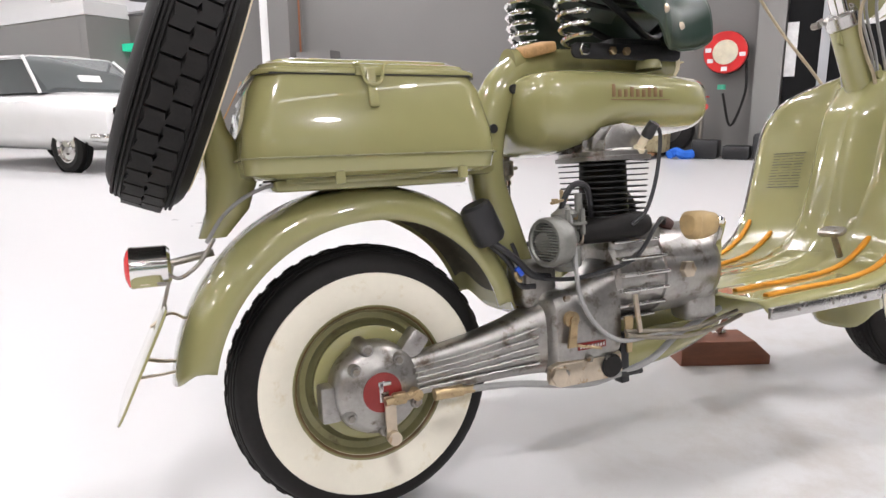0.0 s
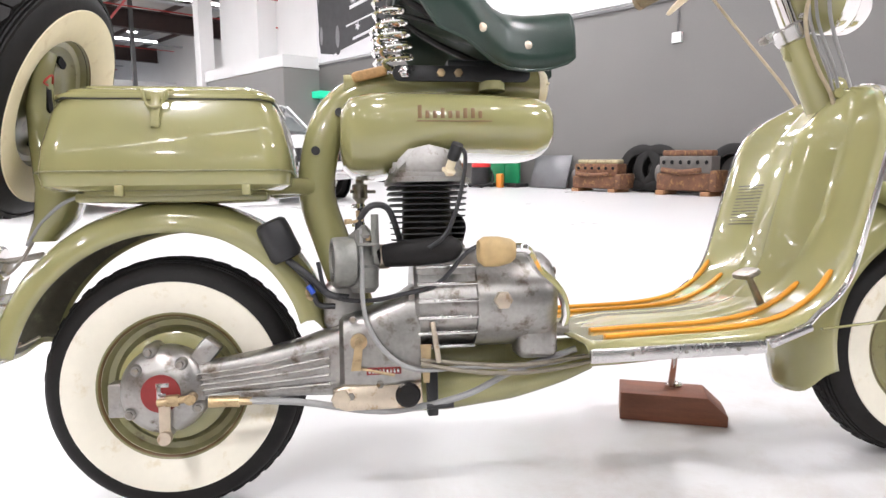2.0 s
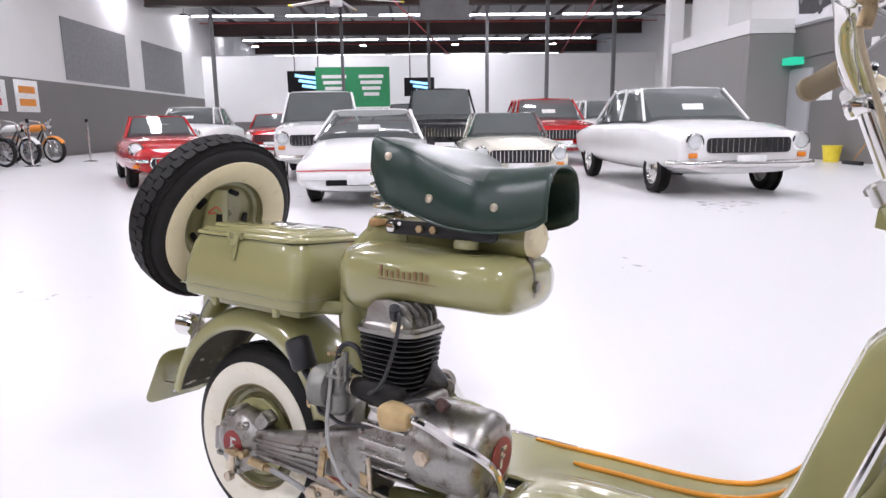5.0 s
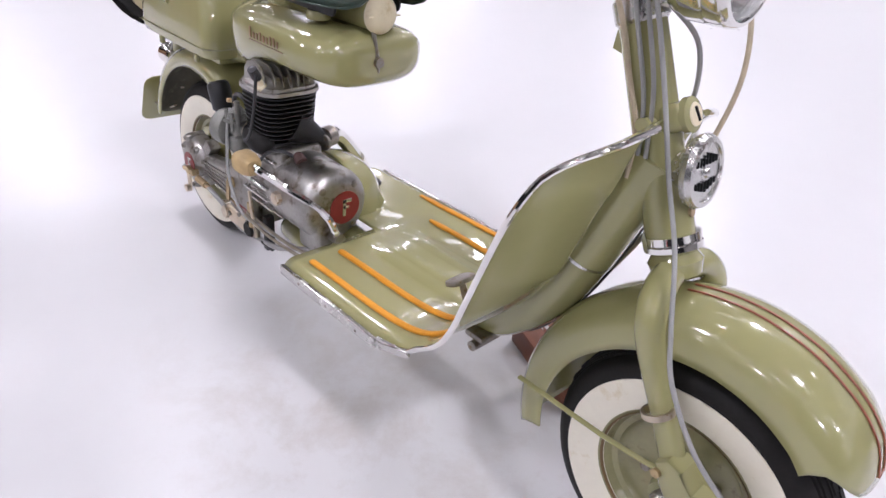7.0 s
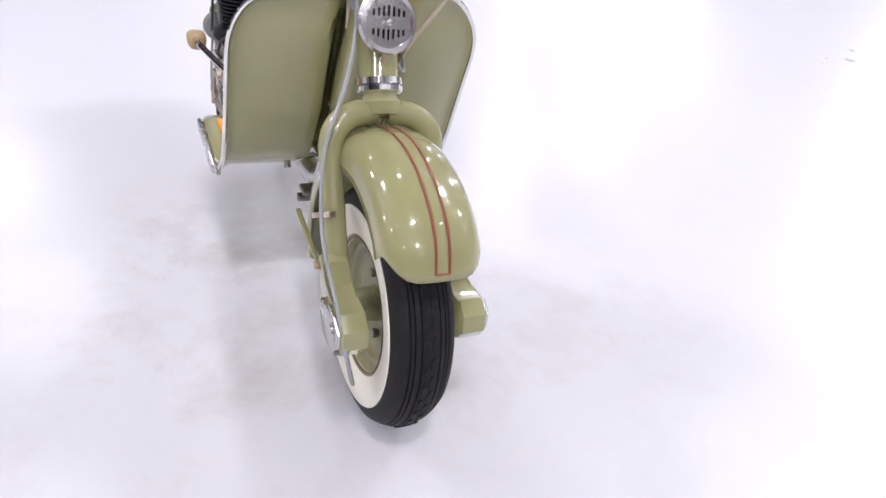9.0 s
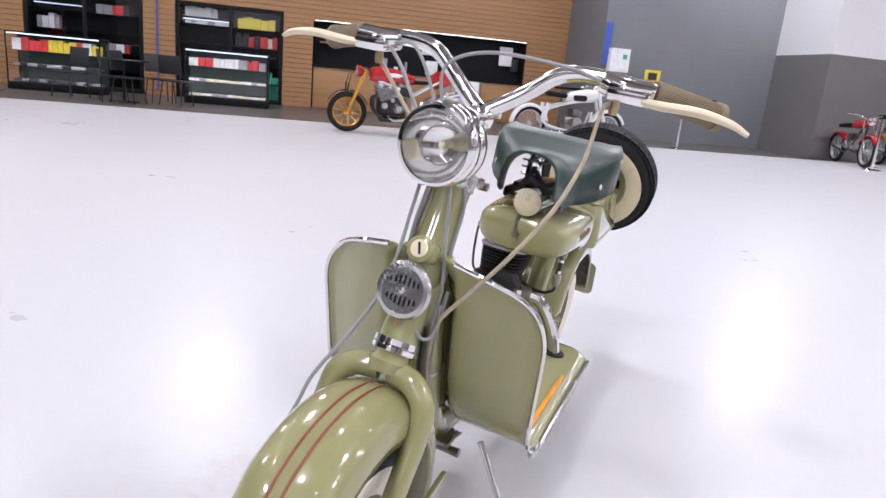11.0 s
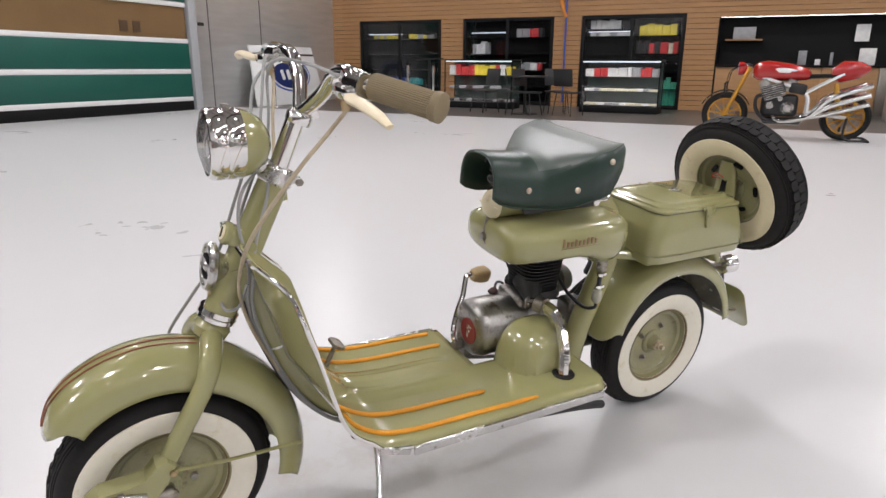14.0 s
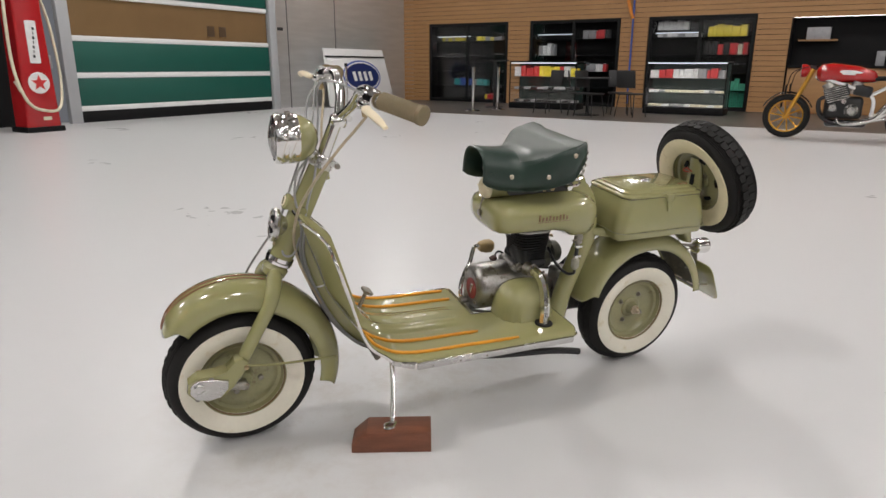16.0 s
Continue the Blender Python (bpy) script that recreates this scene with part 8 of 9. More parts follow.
SALOON = dict(body=((2.2, 0.6, 0.72, 0.42), (2.14, 0.84, 0.82, 0.3), (1.6, 0.88, 0.92, 0.24), (0.7, 0.89, 0.97, 0.22), (-0.6, 0.89, 0.96, 0.22), (-1.5, 0.88, 0.94, 0.25), (-2.1, 0.83, 0.86, 0.32), (-2.2, 0.6, 0.78, 0.42)),
              cabin=((0.85, 0.76, 1.0), (0.35, 0.72, 1.4), (-0.7, 0.72, 1.42), (-1.35, 0.72, 1.0)), wheels=(1.35, -1.35, 0.76))
ROADSTER = dict(body=((1.95, 0.5, 0.66, 0.36), (1.88, 0.7, 0.74, 0.28), (1.4, 0.76, 0.84, 0.22), (0.6, 0.77, 0.86, 0.2), (-0.6, 0.77, 0.84, 0.2), (-1.4, 0.74, 0.8, 0.25), (-1.85, 0.66, 0.7, 0.32), (-1.93, 0.45, 0.62, 0.4)),
                cabin=((0.5, 0.66, 0.9), (0.2, 0.58, 1.22), (-0.5, 0.58, 1.24), (-0.9, 0.6, 0.9)), wheels=(1.15, -1.1, 0.66))
WEDGE = dict(body=((2.12, 0.7, 0.56, 0.22), (2.05, 0.82, 0.64, 0.2), (1.3, 0.84, 0.8, 0.2), (0.6, 0.84, 0.88, 0.2), (-0.8, 0.84, 0.92, 0.2), (-1.9, 0.82, 0.88, 0.24), (-2.1, 0.7, 0.78, 0.3)),
             cabin=((0.95, 0.74, 0.9), (0.1, 0.66, 1.22), (-0.6, 0.66, 1.24), (-1.6, 0.68, 0.95)), wheels=(1.2, -1.2, 0.72))
LONGNOSE = dict(body=((2.2, 0.3, 0.56, 0.36), (2.1, 0.62, 0.66, 0.26), (1.6, 0.76, 0.8, 0.2), (0.6, 0.8, 0.86, 0.18), (-0.6, 0.8, 0.84, 0.18), (-1.5, 0.74, 0.8, 0.22), (-2.15, 0.4, 0.68, 0.4)),
                cabin=((0.1, 0.62, 0.9), (-0.2, 0.55, 1.2), (-0.7, 0.55, 1.22), (-1.2, 0.58, 0.9)), wheels=(1.3, -1.15, 0.66))
TALL = dict(body=((1.95, 0.5, 0.8, 0.4), (1.88, 0.72, 0.95, 0.3), (1.3, 0.8, 1.02, 0.26), (0.6, 0.83, 1.02, 0.24), (-0.8, 0.83, 1.0, 0.24), (-1.6, 0.78, 0.96, 0.3), (-1.95, 0.55, 0.85, 0.4)),
            cabin=((0.75, 0.7, 1.05), (0.35, 0.68, 1.56), (-0.9, 0.68, 1.56), (-1.5, 0.66, 1.05)), wheels=(1.2, -1.2, 0.7))
car("coupe", "white wedge shaped coupe with a blank front plate", facing(-0.19, 6.98, 0.82), WHITEGLOSS, front="wedge", **WEDGE)
car("roadster", "ivory white open roadster with a chrome grille", facing(1.5, 7.45, 0.78), IVORYGLOSS, open_top=True, **ROADSTER)
car("saloon", "white saloon with chrome bumper and round headlamps", facing(3.78, 7.5, 0.88, 3), WHITEGLOSS, **SALOON)
car("sports_car", "red hardtop sports car with a long bonnet and oval grille", facing(-3.67, 9.25, 0.82, 27), REDGLOSS, front="oval", **LONGNOSE)
car("saloon", "tall white vintage saloon behind the coupe", facing(-1.25, 10.1, 0.87, 5), WHITEGLOSS, **TALL)
car("sports_car", "red sports car parked in the second row", facing(-3.3, 14.2 + 1.8, 0.9, 8), REDGLOSS, **ROADSTER)
car("saloon", "black vintage saloon in the second row", facing(0.85, 10.5 + 1.8, 0.95), BLACKGLOSS, **TALL)
car("saloon", "black saloon in the second row", facing(0.3, 15.0 + 1.8, 0.95), BLACKGLOSS, **SALOON)
car("saloon", "red saloon in the second row", facing(3.1, 11.2 + 1.8, 0.92), REDGLOSS, **SALOON)
car("saloon", "white saloon far back in the hall", facing(5.2, 15.5, 0.95), WHITEGLOSS, **SALOON)
car("saloon", "white saloon far back in the hall", facing(-5.8, 17.5, 0.95), WHITEGLOSS, **SALOON)
car("saloon", "red saloon far back in the hall", facing(-7.0, 21.5, 0.95), REDGLOSS, **SALOON)

# ---- things along the grey wall ----
AW = 8.55


def wallthing(name, label, cat, bm, mat, m=HALL, group=""):
    o = part(name, bm, mat, None, "", 0, 38, m)
    return tagged(o, label, cat, group)


CARD = surface("printed_card", (0.72, 0.72, 0.74), 0.5, var=0.03)
INK = surface("mural_ink", (0.05, 0.05, 0.052), 0.6, var=0.25, scale=6)
INKMID = surface("mural_grey", (0.22, 0.22, 0.23), 0.6, var=0.2, scale=8)
# photo mural of a racing saloon
mu = wallthing("photo_mural", "black and white photo mural of a racing saloon", "mural", slab(AW - 0.03, AW, 8.95, 13.0, 2.78, 5.6), CARD)


def ink(pts, mat=None, lift=0.0):
    bm = B()
    extrude_outline(bm, [(-b, z) for b, z in pts], 0.002, pose(AW - 0.033 - lift, 0, 0, 90, 0, -90))
    return part("mural_shape", bm, mat or INK, mu)


ink([(12.85, 3.0), (12.3, 2.92), (11.9, 3.0), (9.6, 3.35), (9.5, 4.1), (9.9, 4.35), (11.5, 4.3), (12.7, 4.9), (12.95, 4.3)])
ink([(12.9, 4.1), (12.9, 5.4), (11.0, 5.5), (10.2, 4.6), (11.4, 4.4), (12.6, 4.9)], INKMID, 0.003)
ink([(11.6, 3.9), (9.7, 4.15), (9.7, 4.08), (11.6, 3.82)], CARD, 0.006)
ink([(11.75, 3.5), (9.7, 3.75), (9.7, 3.72), (11.75, 3.46)], CARD, 0.006)
ink([(11.5, 3.2), (10.4, 3.36), (10.4, 3.3), (11.5, 3.14)], CARD, 0.006)
ink([(10.62, 3.92), (10.45, 3.94), (10.45, 4.3), (10.62, 4.28)], CARD, 0.006)
ink([(10.4, 3.95), (10.22, 3.97), (10.22, 4.33), (10.4, 4.31)], CARD, 0.006)
ink([(10.58, 3.96), (10.49, 3.97), (10.49, 4.25), (10.58, 4.24)], INK, 0.009)
ink([(10.36, 3.99), (10.27, 4.0), (10.27, 4.28), (10.36, 4.27)], INK, 0.009)
for bb, zz, r in ((11.45, 4.05, 0.13), (11.15, 4.09, 0.13), (10.02, 4.2, 0.12), (9.75, 4.24, 0.11)):
    ink([(bb + r * math.cos(2 * math.pi * k / 16), zz + r * math.sin(2 * math.pi * k / 16)) for k in range(16)], INKMID, 0.006)
    ink([(bb + r * 0.6 * math.cos(2 * math.pi * k / 16), zz + r * 0.6 * math.sin(2 * math.pi * k / 16)) for k in range(16)], CARD, 0.009)
for bb, zz, rx, rz in ((12.1, 3.3, 0.16, 0.42), (12.78, 3.4, 0.12, 0.36), (9.85, 3.4, 0.3, 0.3)):
    ink([(bb + rx * math.cos(2 * math.pi * k / 18), zz + rz * math.sin(2 * math.pi * k / 18)) for k in range(18)], INK, 0.006)
    if rx < 0.2:
        ink([(bb + rx * 0.5 * math.cos(2 * math.pi * k / 18), zz + rz * 0.6 * math.sin(2 * math.pi * k / 18)) for k in range(18)], INKMID, 0.009)
for bb, zz in ((11.3, 3.42), (10.0, 3.72)):
    ink([(bb + 0.1 * (1 if k % 2 else 0.5) * math.cos(2 * math.pi * k / 10), zz + 0.1 * (1 if k % 2 else 0.5) * math.sin(2 * math.pi * k / 10)) for k in range(10)], CARD, 0.012)
mu2 = wallthing("photo_mural", "colour photo mural of a racing car on the upper wall", "mural", slab(AW - 0.03, AW, -2.0, 7.75, 2.78, 5.6), CARD)
for pts, c in (([(7.7, 3.7), (5.5, 3.9), (5.5, 4.6), (7.7, 4.4)], COL["green"]), ([(6.3, 3.6), (4.2, 3.85), (4.3, 4.4), (6.0, 4.4)], COL["red"]), ([(7.7, 3.5), (6.6, 3.65), (6.6, 3.72), (7.7, 3.66)], COL["yellow"])):
    bm = B()
    extrude_outline(bm, [(-b, z) for b, z in pts], 0.002, pose(AW - 0.034, 0, 0, 90, 0, -90))
    part("mural_shape", bm, c, mu2)

# electrical boxes and notices
wallthing("electrical_box", "grey electrical cabinet fixed to the wall", "electrical box", slab(8.28, 8.549, 7.1, 7.88, 1.1, 1.66), GREY_WALL)
for b, z in ((10.38, 2.16), (3.69, 2.18)):
    wallthing("switch_box", "small white switch box on the wall", "switch box", slab(8.5, 8.549, b - 0.07, b + 0.07, z - 0.07, z + 0.07), COL["white"], group="white wall boxes")
wallthing("router_box", "white control box with a cable on the wall", "control box", slab(8.48, 8.549, 1.72, 2.0, 2.2, 2.62), COL["white"])
wallthing("router_box", "white notice box with a yellow mark", "control box", slab(8.48, 8.549, 1.7, 2.0, 2.0, 2.14), COL["white"])
bm = B()
rod(bm, (AW - 0.02, 10.4, 2.17), (AW - 0.02, 12.8, 2.05), 0.012, seg=6)
rod(bm, (AW - 0.02, 3.69, 2.2), (AW - 0.02, 3.69, 2.7), 0.012, seg=6)
structure("conduit", bm, BEAM_GREY, "thin dark conduit on the wall")
wallthing("paper_notice", "white paper notice with blue print on the wall", "notice", slab(8.54, 8.549, 11.5, 12.0, 1.18, 1.48), COL["white"])
wallthing("exit_sign", "green lit exit sign", "exit sign", slab(8.3, 8.549, 12.55, 12.95, 1.95, 2.1), glow("exit_green", (0.02, 0.45, 0.25), 1.2))
structure("door_1", slab(8.5, 8.56, 12.2, 12.98, 0, 1.86), GREY_LIGHT, "pale grey side door")
wallthing("floor_cleaner_sign", "small white object at the foot of the casing", "bottle", slab(8.12, 8.19, 7.75, 7.85, 0.2, 0.32), COL["white"])

# hose reel
hr = thing("hose_reel", "red fire hose reel with a cream centre on the wall", "hose reel", hall(8.43, 0.76, 1.3, -90))
ax = pose(0, 0, 0, 90, 0, 0)
REELRED = surface("reel_red", (0.6, 0.02, 0.02), 0.35)
bm = B()
turn(bm, [(0, 0.1), (0.245, 0.1), (0.255, 0.09), (0.255, 0.04), (0, 0.04)], ax, 36)
part("drum", bm, REELRED, hr)
bm = B()
turn(bm, [(0, 0.112), (0.145, 0.112), (0.15, 0.1), (0, 0.1)], ax, 32)
part("centre_plate", bm, COL["cream"], hr)
for x, z in ((0.0, -0.2), (-0.2, 0.03), (-0.17, -0.1), (0.2, -0.03)):
    bm = B()
    block(bm, 0.07, 0.006, 0.05, pose(x, -0.104, z))
    part("sticker", bm, COL["white"], hr)
bm = B()
turn(bm, [(0.1, -0.06), (0.24, -0.06), (0.262, -0.03), (0.262, 0.02), (0.24, 0.039), (0.1, 0.039)], ax, 32, True)
tube(bm, [(0.24, 0.0, -0.1), (0.26, -0.06, -0.5), (0.12, -0.06, -0.9), (0.0, -0.04, -0.5)], 0.016, 8)
part("hose", bm, RUBBER, hr)
bm = B()
turn(bm, [(0, -0.03), (0.05, -0.03), (0.05, 0.03), (0, 0.03)], pose(-0.02, -0.04, -0.42), 14)
part("valve", bm, COL["green"], hr)
hv = thing("hydrant_valve", "red hydrant valve wheel on a steel pipe by the wall", "valve", hall(8.3, 0.98, 0, 0))
bm = B()
rod(bm, (0, 0, 0.0), (0, 0, 0.62), 0.028, seg=14)
part("pipe", bm, STEEL, hv)
bm = B()
turn(bm, [(0, 0.0), (0.045, 0.0), (0.05, 0.05), (0.03, 0.09), (0, 0.1)], pose(0, 0, 0.6), 18)
rod(bm, (0, 0, 0.64), (-0.13, -0.06, 0.64), 0.035, seg=14)
part("valve_body", bm, REELRED, hv)
bm = B()
turn(bm, [(0.06, -0.008), (0.078, -0.008), (0.078, 0.008), (0.06, 0.008)], pose(0, 0, 0.76), 22, True)
block(bm, 0.13, 0.014, 0.01, pose(0, 0, 0.76))
block(bm, 0.014, 0.13, 0.01, pose(0, 0, 0.76))
rod(bm, (0, 0, 0.69), (0, 0, 0.77), 0.01, seg=10)
part("hand_wheel", bm, REELRED, hv)
structure("door_2", slab(8.5, 8.56, -1.1, 0.1, 0, 2.3), MATT_BLACK, "dark doorway in the grey wall")
structure("door_2_post", slab(8.4, 8.56, 0.12, 0.42, 0, 2.7), GREY_LIGHT_WALL, "grey door post")
structure("door_2_edge", slab(8.44, 8.5, -0.36, -0.26, 0, 2.4), GREY_LIGHT, "pale vertical frame edge")
wallthing("white_banner", "narrow white banner in the doorway", "banner", slab(8.47, 8.499, -0.02, 0.1, 0.99, 1.62), COL["white"])


def base_stand(m):
    t = thing("display_stand", "dark green upright display stand with white marks", "display stand", m, "green stands")
    bm = B()
    extrude_outline(bm, [(-0.16, 0.06), (0.16, 0.06), (0.15, 1.15), (-0.15, 1.15)], 0.05, pose(0, 0.02, 0, 90, 0, 0), 0.006)
    part("panel", bm, surface("stand_green", (0.01, 0.2, 0.08), 0.4), t)
    bm = B()
    block(bm, 0.44, 0.34, 0.07, pose(0, 0, 0.035), 0.02)
    part("foot", bm, IRON, t)
    for z, sx, sz in ((0.98, 0.13, 0.1), (0.82, 0.2, 0.035), (0.76, 0.2, 0.035)):
        bm = B()
        block(bm, sx, 0.006, sz, pose(0, -0.034, z))
        part("white_mark", bm, COL["white"], t)
    return t


g0 = base_stand(hall(8.3, 9.18, 0, -90))
copy_thing(g0, hall(8.3, 6.85, 0, -90))
copy_thing(g0, hall(8.28, 6.5, 0, -90))

vc = thing("vacuum_cleaner", "red and black workshop vacuum cleaner with a coiled hose", "vacuum cleaner", hall(7.85, 6.85, 0, 0))
bm = B()
turn(bm, [(0, 0.06), (0.17, 0.06), (0.18, 0.1), (0.17, 0.34), (0.15, 0.36), (0, 0.36)], I4, 28)
part("drum", bm, PLASTIC_BLACK, vc)
bm = B()
turn(bm, [(0, 0.5), (0.06, 0.49), (0.13, 0.45), (0.165, 0.38), (0.165, 0.35), (0, 0.35)], I4, 28)
part("motor_head", bm, REELRED, vc)
bm = B()
tube(bm, [(0.1, -0.15, 0.28), (-0.05, -0.32, 0.12), (-0.2, -0.3, 0.05), (-0.1, 0.2, 0.04), (0.3, 0.1, 0.05), (0.2, -0.28, 0.05)], 0.022, 8)
part("hose", bm, RUBBER, vc)
for x, y in ((-0.13, -0.13), (0.13, -0.13), (0.13, 0.13), (-0.13, 0.13)):
    bm = B()
    turn(bm, [(0, -0.015), (0.03, -0.015), (0.03, 0.015), (0, 0.015)], pose(x, y, 0.03, 90, 0, 0), 12)
    part("castor", bm, RUBBER, vc)
bm = B()
block(bm, 0.14, 0.1, 0.24, pose(0, 0, 0.12), 0.02)
wallthing("oil_can", "orange plastic can beside the vacuum cleaner", "can", bm, COL["orange"], hall(7.95, 6.5, 0, 20))
bk = thing("bucket", "yellow plastic bucket by the wall", "bucket", hall(8.3, 10.95, 0))
bm = B()
turn(bm, [(0, 0.01), (0.13, 0.0), (0.17, 0.3), (0.18, 0.3), (0.175, 0.31), (0.16, 0.31), (0.125, 0.015)], I4, 24)
part("pail", bm, COL["yellow"], bk)
br = thing("broom", "wide broom leaning on the wall", "broom", hall(8.2, 9.95, 0))
bm = B()
rod(bm, (-0.05, 0.15, 0.05), (0.33, -0.35, 1.22), 0.014, seg=8)
part("handle", bm, PLY, br)
bm = B()
block(bm, 0.08, 0.5, 0.07, pose(-0.05, 0.15, 0.035), 0.01)
part("brush", bm, IRON, br)
bm = B()
tube(bm, [(7.95, 8.3, 0.02), (8.0, 8.0, 0.03), (8.05, 7.7, 0.02), (7.98, 7.5, 0.03), (8.1, 7.85, 0.04)], 0.03, 8)
wallthing("yellow_strap", "folded yellow strap on the floor", "strap", bm, COL["yellow"])
bm = B()
block(bm, 0.03, 0.75, 0.56, pose(8.38, 5.75, 0.275, 0, 18, 0), 0.01)
wallthing("metal_panel", "grey car panel leaning on the wall", "car panel", bm, surface("bare_panel_grey", (0.14, 0.14, 0.145), 0.35, 0.6))

# old engines on pallets, tyres behind them
RUST = surface("rusty_iron", (0.14, 0.065, 0.035), 0.8, var=0.4, scale=9, fine=70, bump=0.5, col2=(0.3, 0.16, 0.06), spot=0.3)
OLDCREAM = surface("dirty_cream_iron", (0.42, 0.36, 0.22), 0.7, var=0.25, scale=9, fine=70, bump=0.4, col2=(0.15, 0.1, 0.06), spot=0.25)
GREYIRON = surface("old_grey_iron", (0.12, 0.11, 0.1), 0.65, var=0.3, scale=9, bump=0.4)
PALLET = surface("pallet_timber", (0.34, 0.18, 0.09), 0.8, var=0.25, scale=6, stretch=(2, 12, 12))


def old_engine(m, lower, upper, cover, lab, h=0.46):
    t = thing("engine_block", lab, "engine", m, "old engines")
    for y in (-0.32, 0.32):
        bm = B()
        block(bm, 0.4, 0.12, 0.05, pose(0, y, 0.025), 0.006)
        part("skid", bm, PALLET, t)
    bm = B()
    block(bm, 0.34, 0.78, h * 0.42, pose(0, 0, 0.05 + h * 0.21), 0.03)
    block(bm, 0.4, 0.1, h * 0.5, pose(0, -0.42, 0.05 + h * 0.25), 0.03)
    low = part("crankcase", bm, lower, t)
    bm = B()
    block(bm, 0.26, 0.74, h * 0.42, pose(0, 0, 0.05 + h * 0.62), 0.015)
    up = part("cylinder_block", bm, upper, t)
    for k in range(6):
        bm = B()
        turn(bm, [(0, 0.01), (0.022, 0.01), (0.024, 0), (0, 0)], pose(-0.131, -0.3 + 0.12 * k, 0.05 + h * 0.68, 0, -90, 0), 14)
        part("port", bm, MATT_BLACK, up)
    bm = B()
    block(bm, 0.18, 0.7, h * 0.14, pose(0, 0, 0.05 + h * 0.9), 0.02)
    part("rocker_cover", bm, cover, t)
    bm = B()
    tube(bm, [(-0.17, -0.25, 0.05 + h * 0.5), (-0.24, 0.0, 0.05 + h * 0.45), (-0.17, 0.3, 0.05 + h * 0.5)], 0.03, 10)
    part("manifold", bm, RUST, t)
    bm = B()
    turn(bm, [(0, -0.03), (0.1, -0.03), (0.1, 0.03), (0, 0.03)], pose(0, 0.42, 0.05 + h * 0.4, 90, 0, 0), 20)
    part("flywheel", bm, GREYIRON, t)
    return t


old_engine(hall(8.1, 1.88, 0, 0) @ Matrix.Diagonal((1.1, 1.14, 1.22, 1)), OLDCREAM, OLDCREAM, GREYIRON, "cream painted old engine block with a grey rocker cover", 0.56)
old_engine(hall(8.12, 3.22, 0, 0) @ Matrix.Diagonal((1, 1, 1.22, 1)), RUST, GREYIRON, RUST, "rusty old engine block on timber skids", 0.46)
old_engine(hall(8.12, 4.62, 0, 0), RUST, RUST, OLDCREAM, "rust brown old engine block with a pale cover", 0.44)
for b in (1.42, 2.3, 2.75, 3.85, 4.1):
    t = thing("old_tyre", "worn black tyre leaning on the wall behind the engines", "tyre", hall(8.42, b, 0.35, 0, 0, 12), "leaning tyres")
    bm = B()
    turn(bm, [(0.2, -0.08), (0.28, -0.095), (0.34, -0.07), (0.35, 0.0), (0.34, 0.07), (0.28, 0.095), (0.2, 0.08)], pose(0, 0, 0, 0, 90, 0), 32)
    part("tread", bm, RUBBER, t)
bm = B()
block(bm, 0.9, 1.0, 0.03, pose(7.8, 1.9, 0.015), 0.004)
wallthing("rubber_mat", "dark rubber mat on the floor", "mat", bm, IRON)
bm = B()
tube(bm, [(7.82, 1.25, 0.05), (7.9, 1.18, 0.08), (7.84, 1.08, 0.05), (7.92, 1.0, 0.06)], 0.06, 8)
wallthing("blue_rag", "crumpled blue cloth on the floor", "cloth", bm, surface("blue_cloth", (0.02, 0.14, 0.6), 0.8))
for b, h in ((0.86, 0.24), (0.5, 0.17), (0.16, 0.32)):
    bm = B()
    block(bm, 0.3, 0.32, h, pose(8.08, b, h / 2), 0.04)
    wallthing("black_case", "black case standing by the wall", "case", bm, PLASTIC_BLACK, group="black cases")

# far hall: screens, banner, fan, signs
for a, b, z, w, h in ((-5.0, 32.0, 2.9, 1.9, 1.05), (0.55, 32.0, 2.6, 1.5, 0.9)):
    t = thing("hanging_screen", "black hanging screen with pale blue lettering", "screen", hall(a, b, z, 0))
    bm = B()
    block(bm, w, 0.08, h, I4, 0.01)
    part("case", bm, MATT_BLACK, t)
    for k in range(3):
        bm = B()
        block(bm, w * (0.6 - 0.12 * k), 0.01, h * 0.13, pose(0.05 * k, -0.045, h * (0.22 - 0.22 * k), 0, 8, 0))
        part("lit_bar", bm, glow("screen_blue", (0.35, 0.7, 1.0), 1.5), t)
    bm = B()
    rod(bm, (-w * 0.3, 0, h / 2), (-w * 0.3, 0, 7.0 - z), 0.03)
    rod(bm, (w * 0.3, 0, h / 2), (w * 0.3, 0, 7.0 - z), 0.03)
    part("hanger", bm, BEAM_GREY, t)
bn2 = thing("green_banner", "green hanging banner with pale unreadable lines", "banner", hall(-2.7, 31.5, 2.6, 0))
bm = B()
block(bm, 3.6, 0.04, 1.9)
part("cloth", bm, surface("banner_green", (0.02, 0.24, 0.09), 0.6), bn2)
for x in (-0.9, 0.9):
    for k in range(4):
        bm = B()
        block(bm, 1.2 - 0.15 * k, 0.01, 0.16, pose(x, -0.025, 0.5 - 0.28 * k))
        part("pale_bar", bm, COL["white"], bn2)
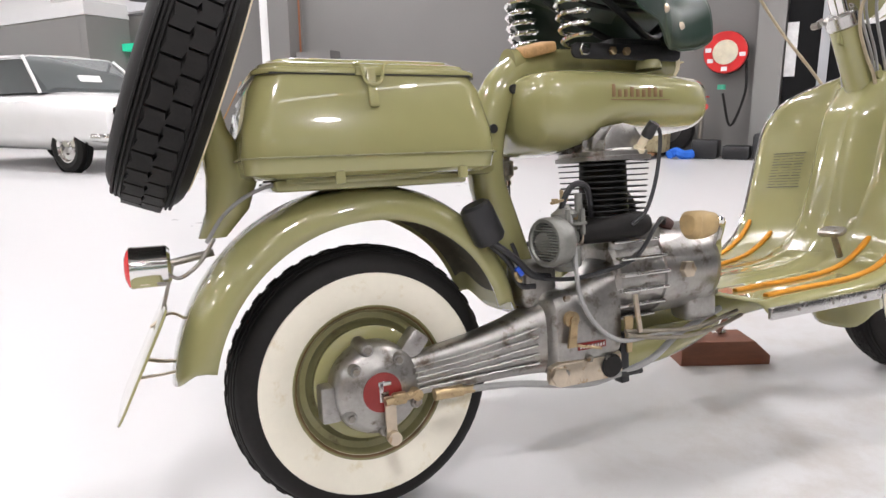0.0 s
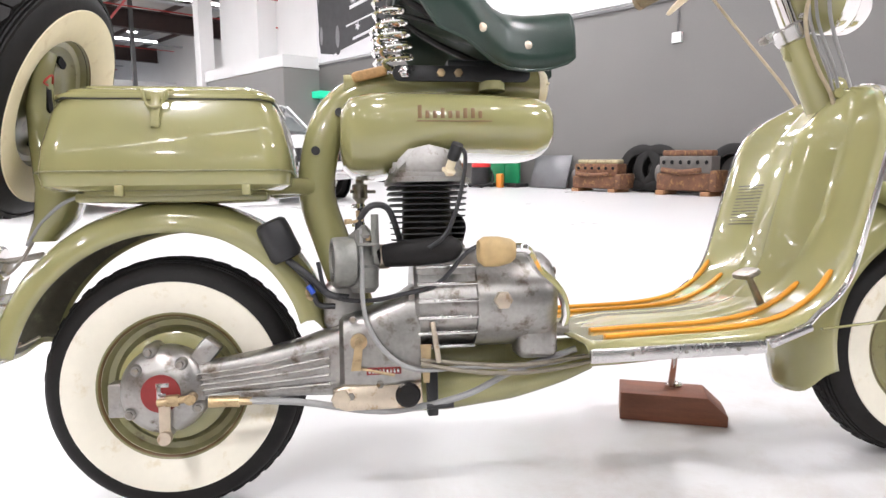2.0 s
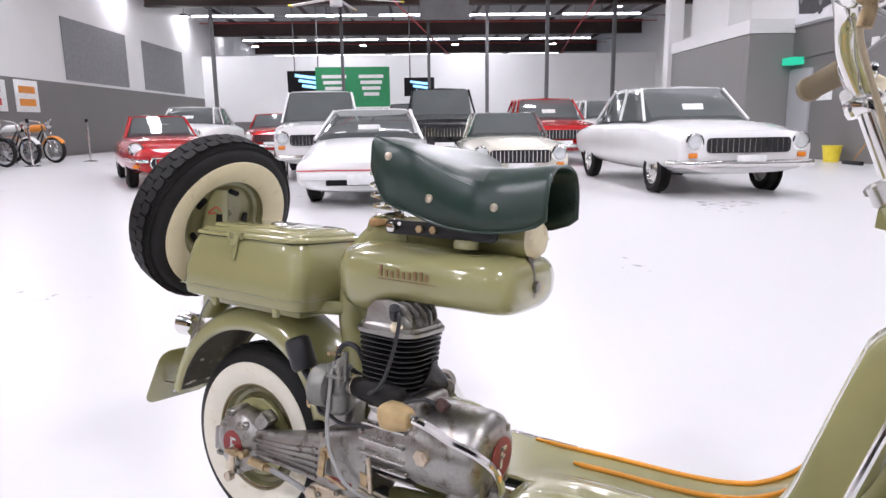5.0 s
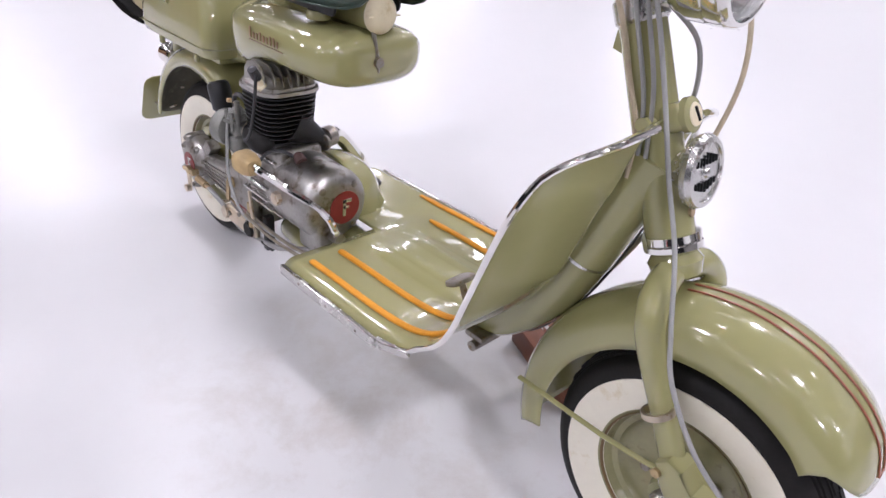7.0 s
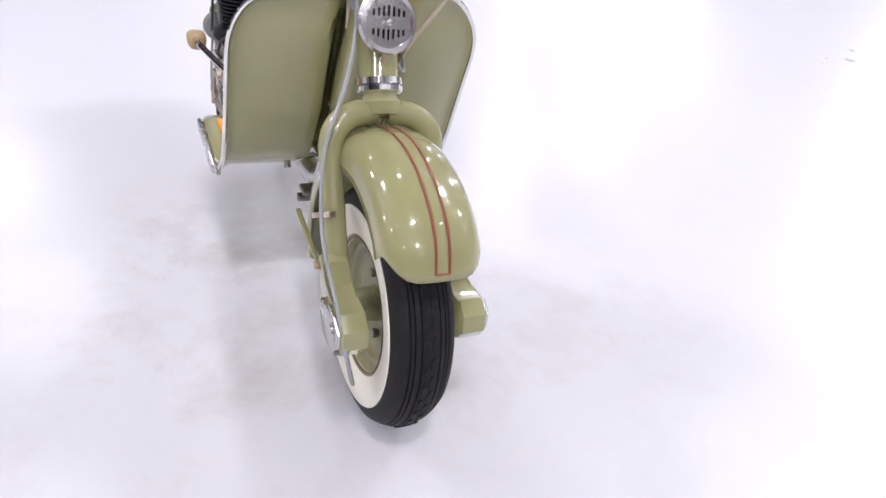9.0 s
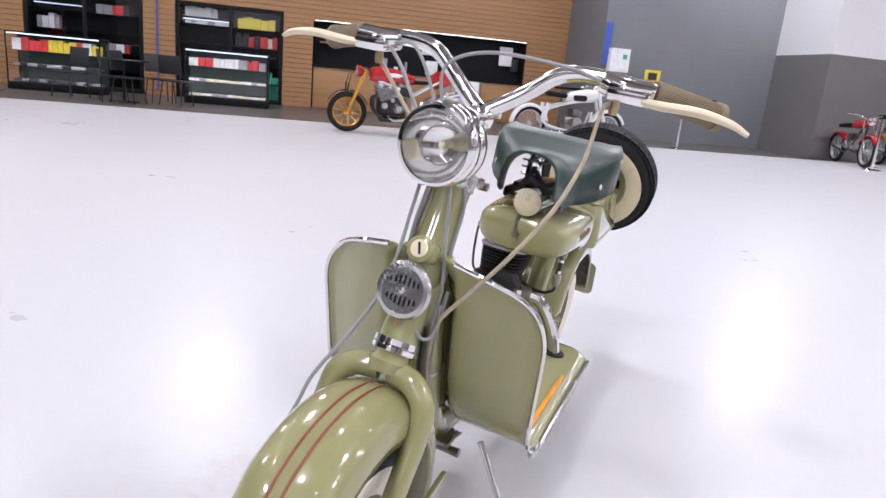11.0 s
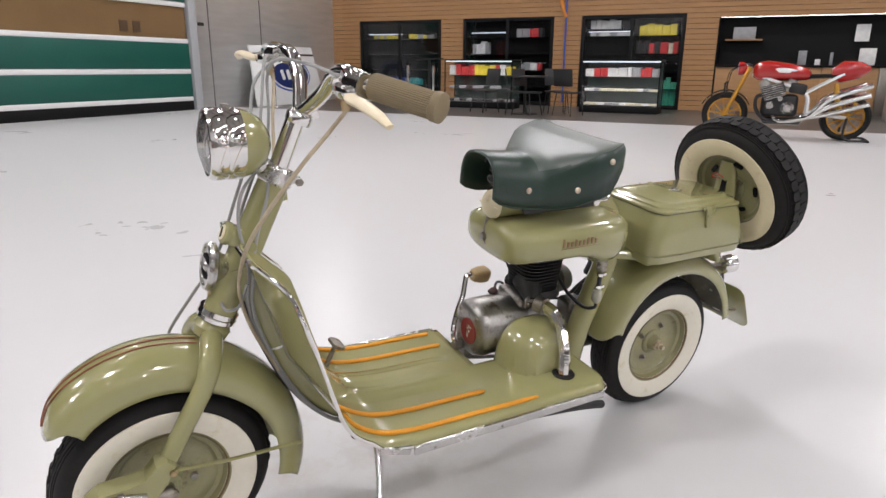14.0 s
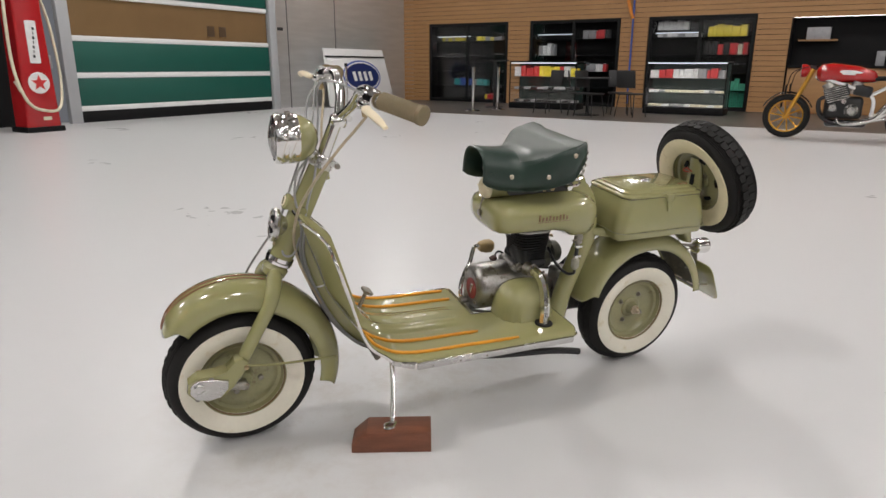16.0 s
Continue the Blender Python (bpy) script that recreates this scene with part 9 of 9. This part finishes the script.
sc = wallthing("roof_screen", "dark grey screen hanging below the roof", "screen", slab(0.5, 1.75, 15.9, 16.0, 3.4, 4.1), BEAM_GREY)
for x in (0.8, 1.5):
    part("hanger", slab(x - 0.02, x + 0.02, 15.94, 15.98, 4.1, 7.1), BEAM_GREY, sc)
fn = thing("ceiling_fan", "large white ceiling fan with yellow blade tips", "ceiling fan", hall(-1.6, 16.0, 3.95, 20))
bm = B()
turn(bm, [(0, -0.2), (0.16, -0.2), (0.16, 0.2), (0.05, 0.3), (0.05, 3.2), (0, 3.2)], I4, 20)
part("motor", bm, WHITE_PAINT, fn)
for k in range(6):
    bm = B()
    block(bm, 1.6, 0.12, 0.025, pose(0, 0, 0, 0, 0, 60 * k) @ pose(0.9, 0, 0, 10, 0, 0), 0.006)
    bl = part("blade", bm, WHITE_PAINT, fn)
    bm = B()
    block(bm, 0.1, 0.13, 0.035, pose(0, 0, 0, 0, 0, 60 * k) @ pose(1.74, 0, 0, 10, 0, 0), 0.006)
    part("blade_tip", bm, COL["yellow"], bl)
for b0, b1, z0, z1, c1, c2, lab in ((13.4, 15.0, 1.32, 2.1, "white", "blue", "white advertising sign with a dark blue band"), (15.2, 16.8, 1.28, 2.1, "white", "red", "white advertising sign with red bars"), (17.2, 18.3, 1.28, 2.15, "white", "orange", "white advertising sign with orange bars"), (12.9, 14.8, 0.55, 1.08, "blue", "white", "blue advertising sign with white bars")):
    t = thing("wall_sign", lab, "sign", hall(-10.49, (b0 + b1) / 2, (z0 + z1) / 2, 90), "wall signs")
    bm = B()
    block(bm, b1 - b0, 0.02, z1 - z0, I4, 0.004)
    part("board", bm, COL[c1], t)
    for k in range(2):
        bm = B()
        block(bm, (b1 - b0) * 0.7, 0.006, (z1 - z0) * 0.22, pose(0, -0.013, (z1 - z0) * (0.2 - 0.4 * k)))
        part("bar", bm, COL[c2], t)
for a, w in ((3.0, 4.0), (-8.0, 4.0)):
    m3 = wallthing("photo_mural", "black and white photo mural high on the far wall", "mural", slab(-10.5, -10.48, 20 + (a > 0) * 6, 24.5 + (a > 0) * 6, 2.3, 4.2), INKMID)
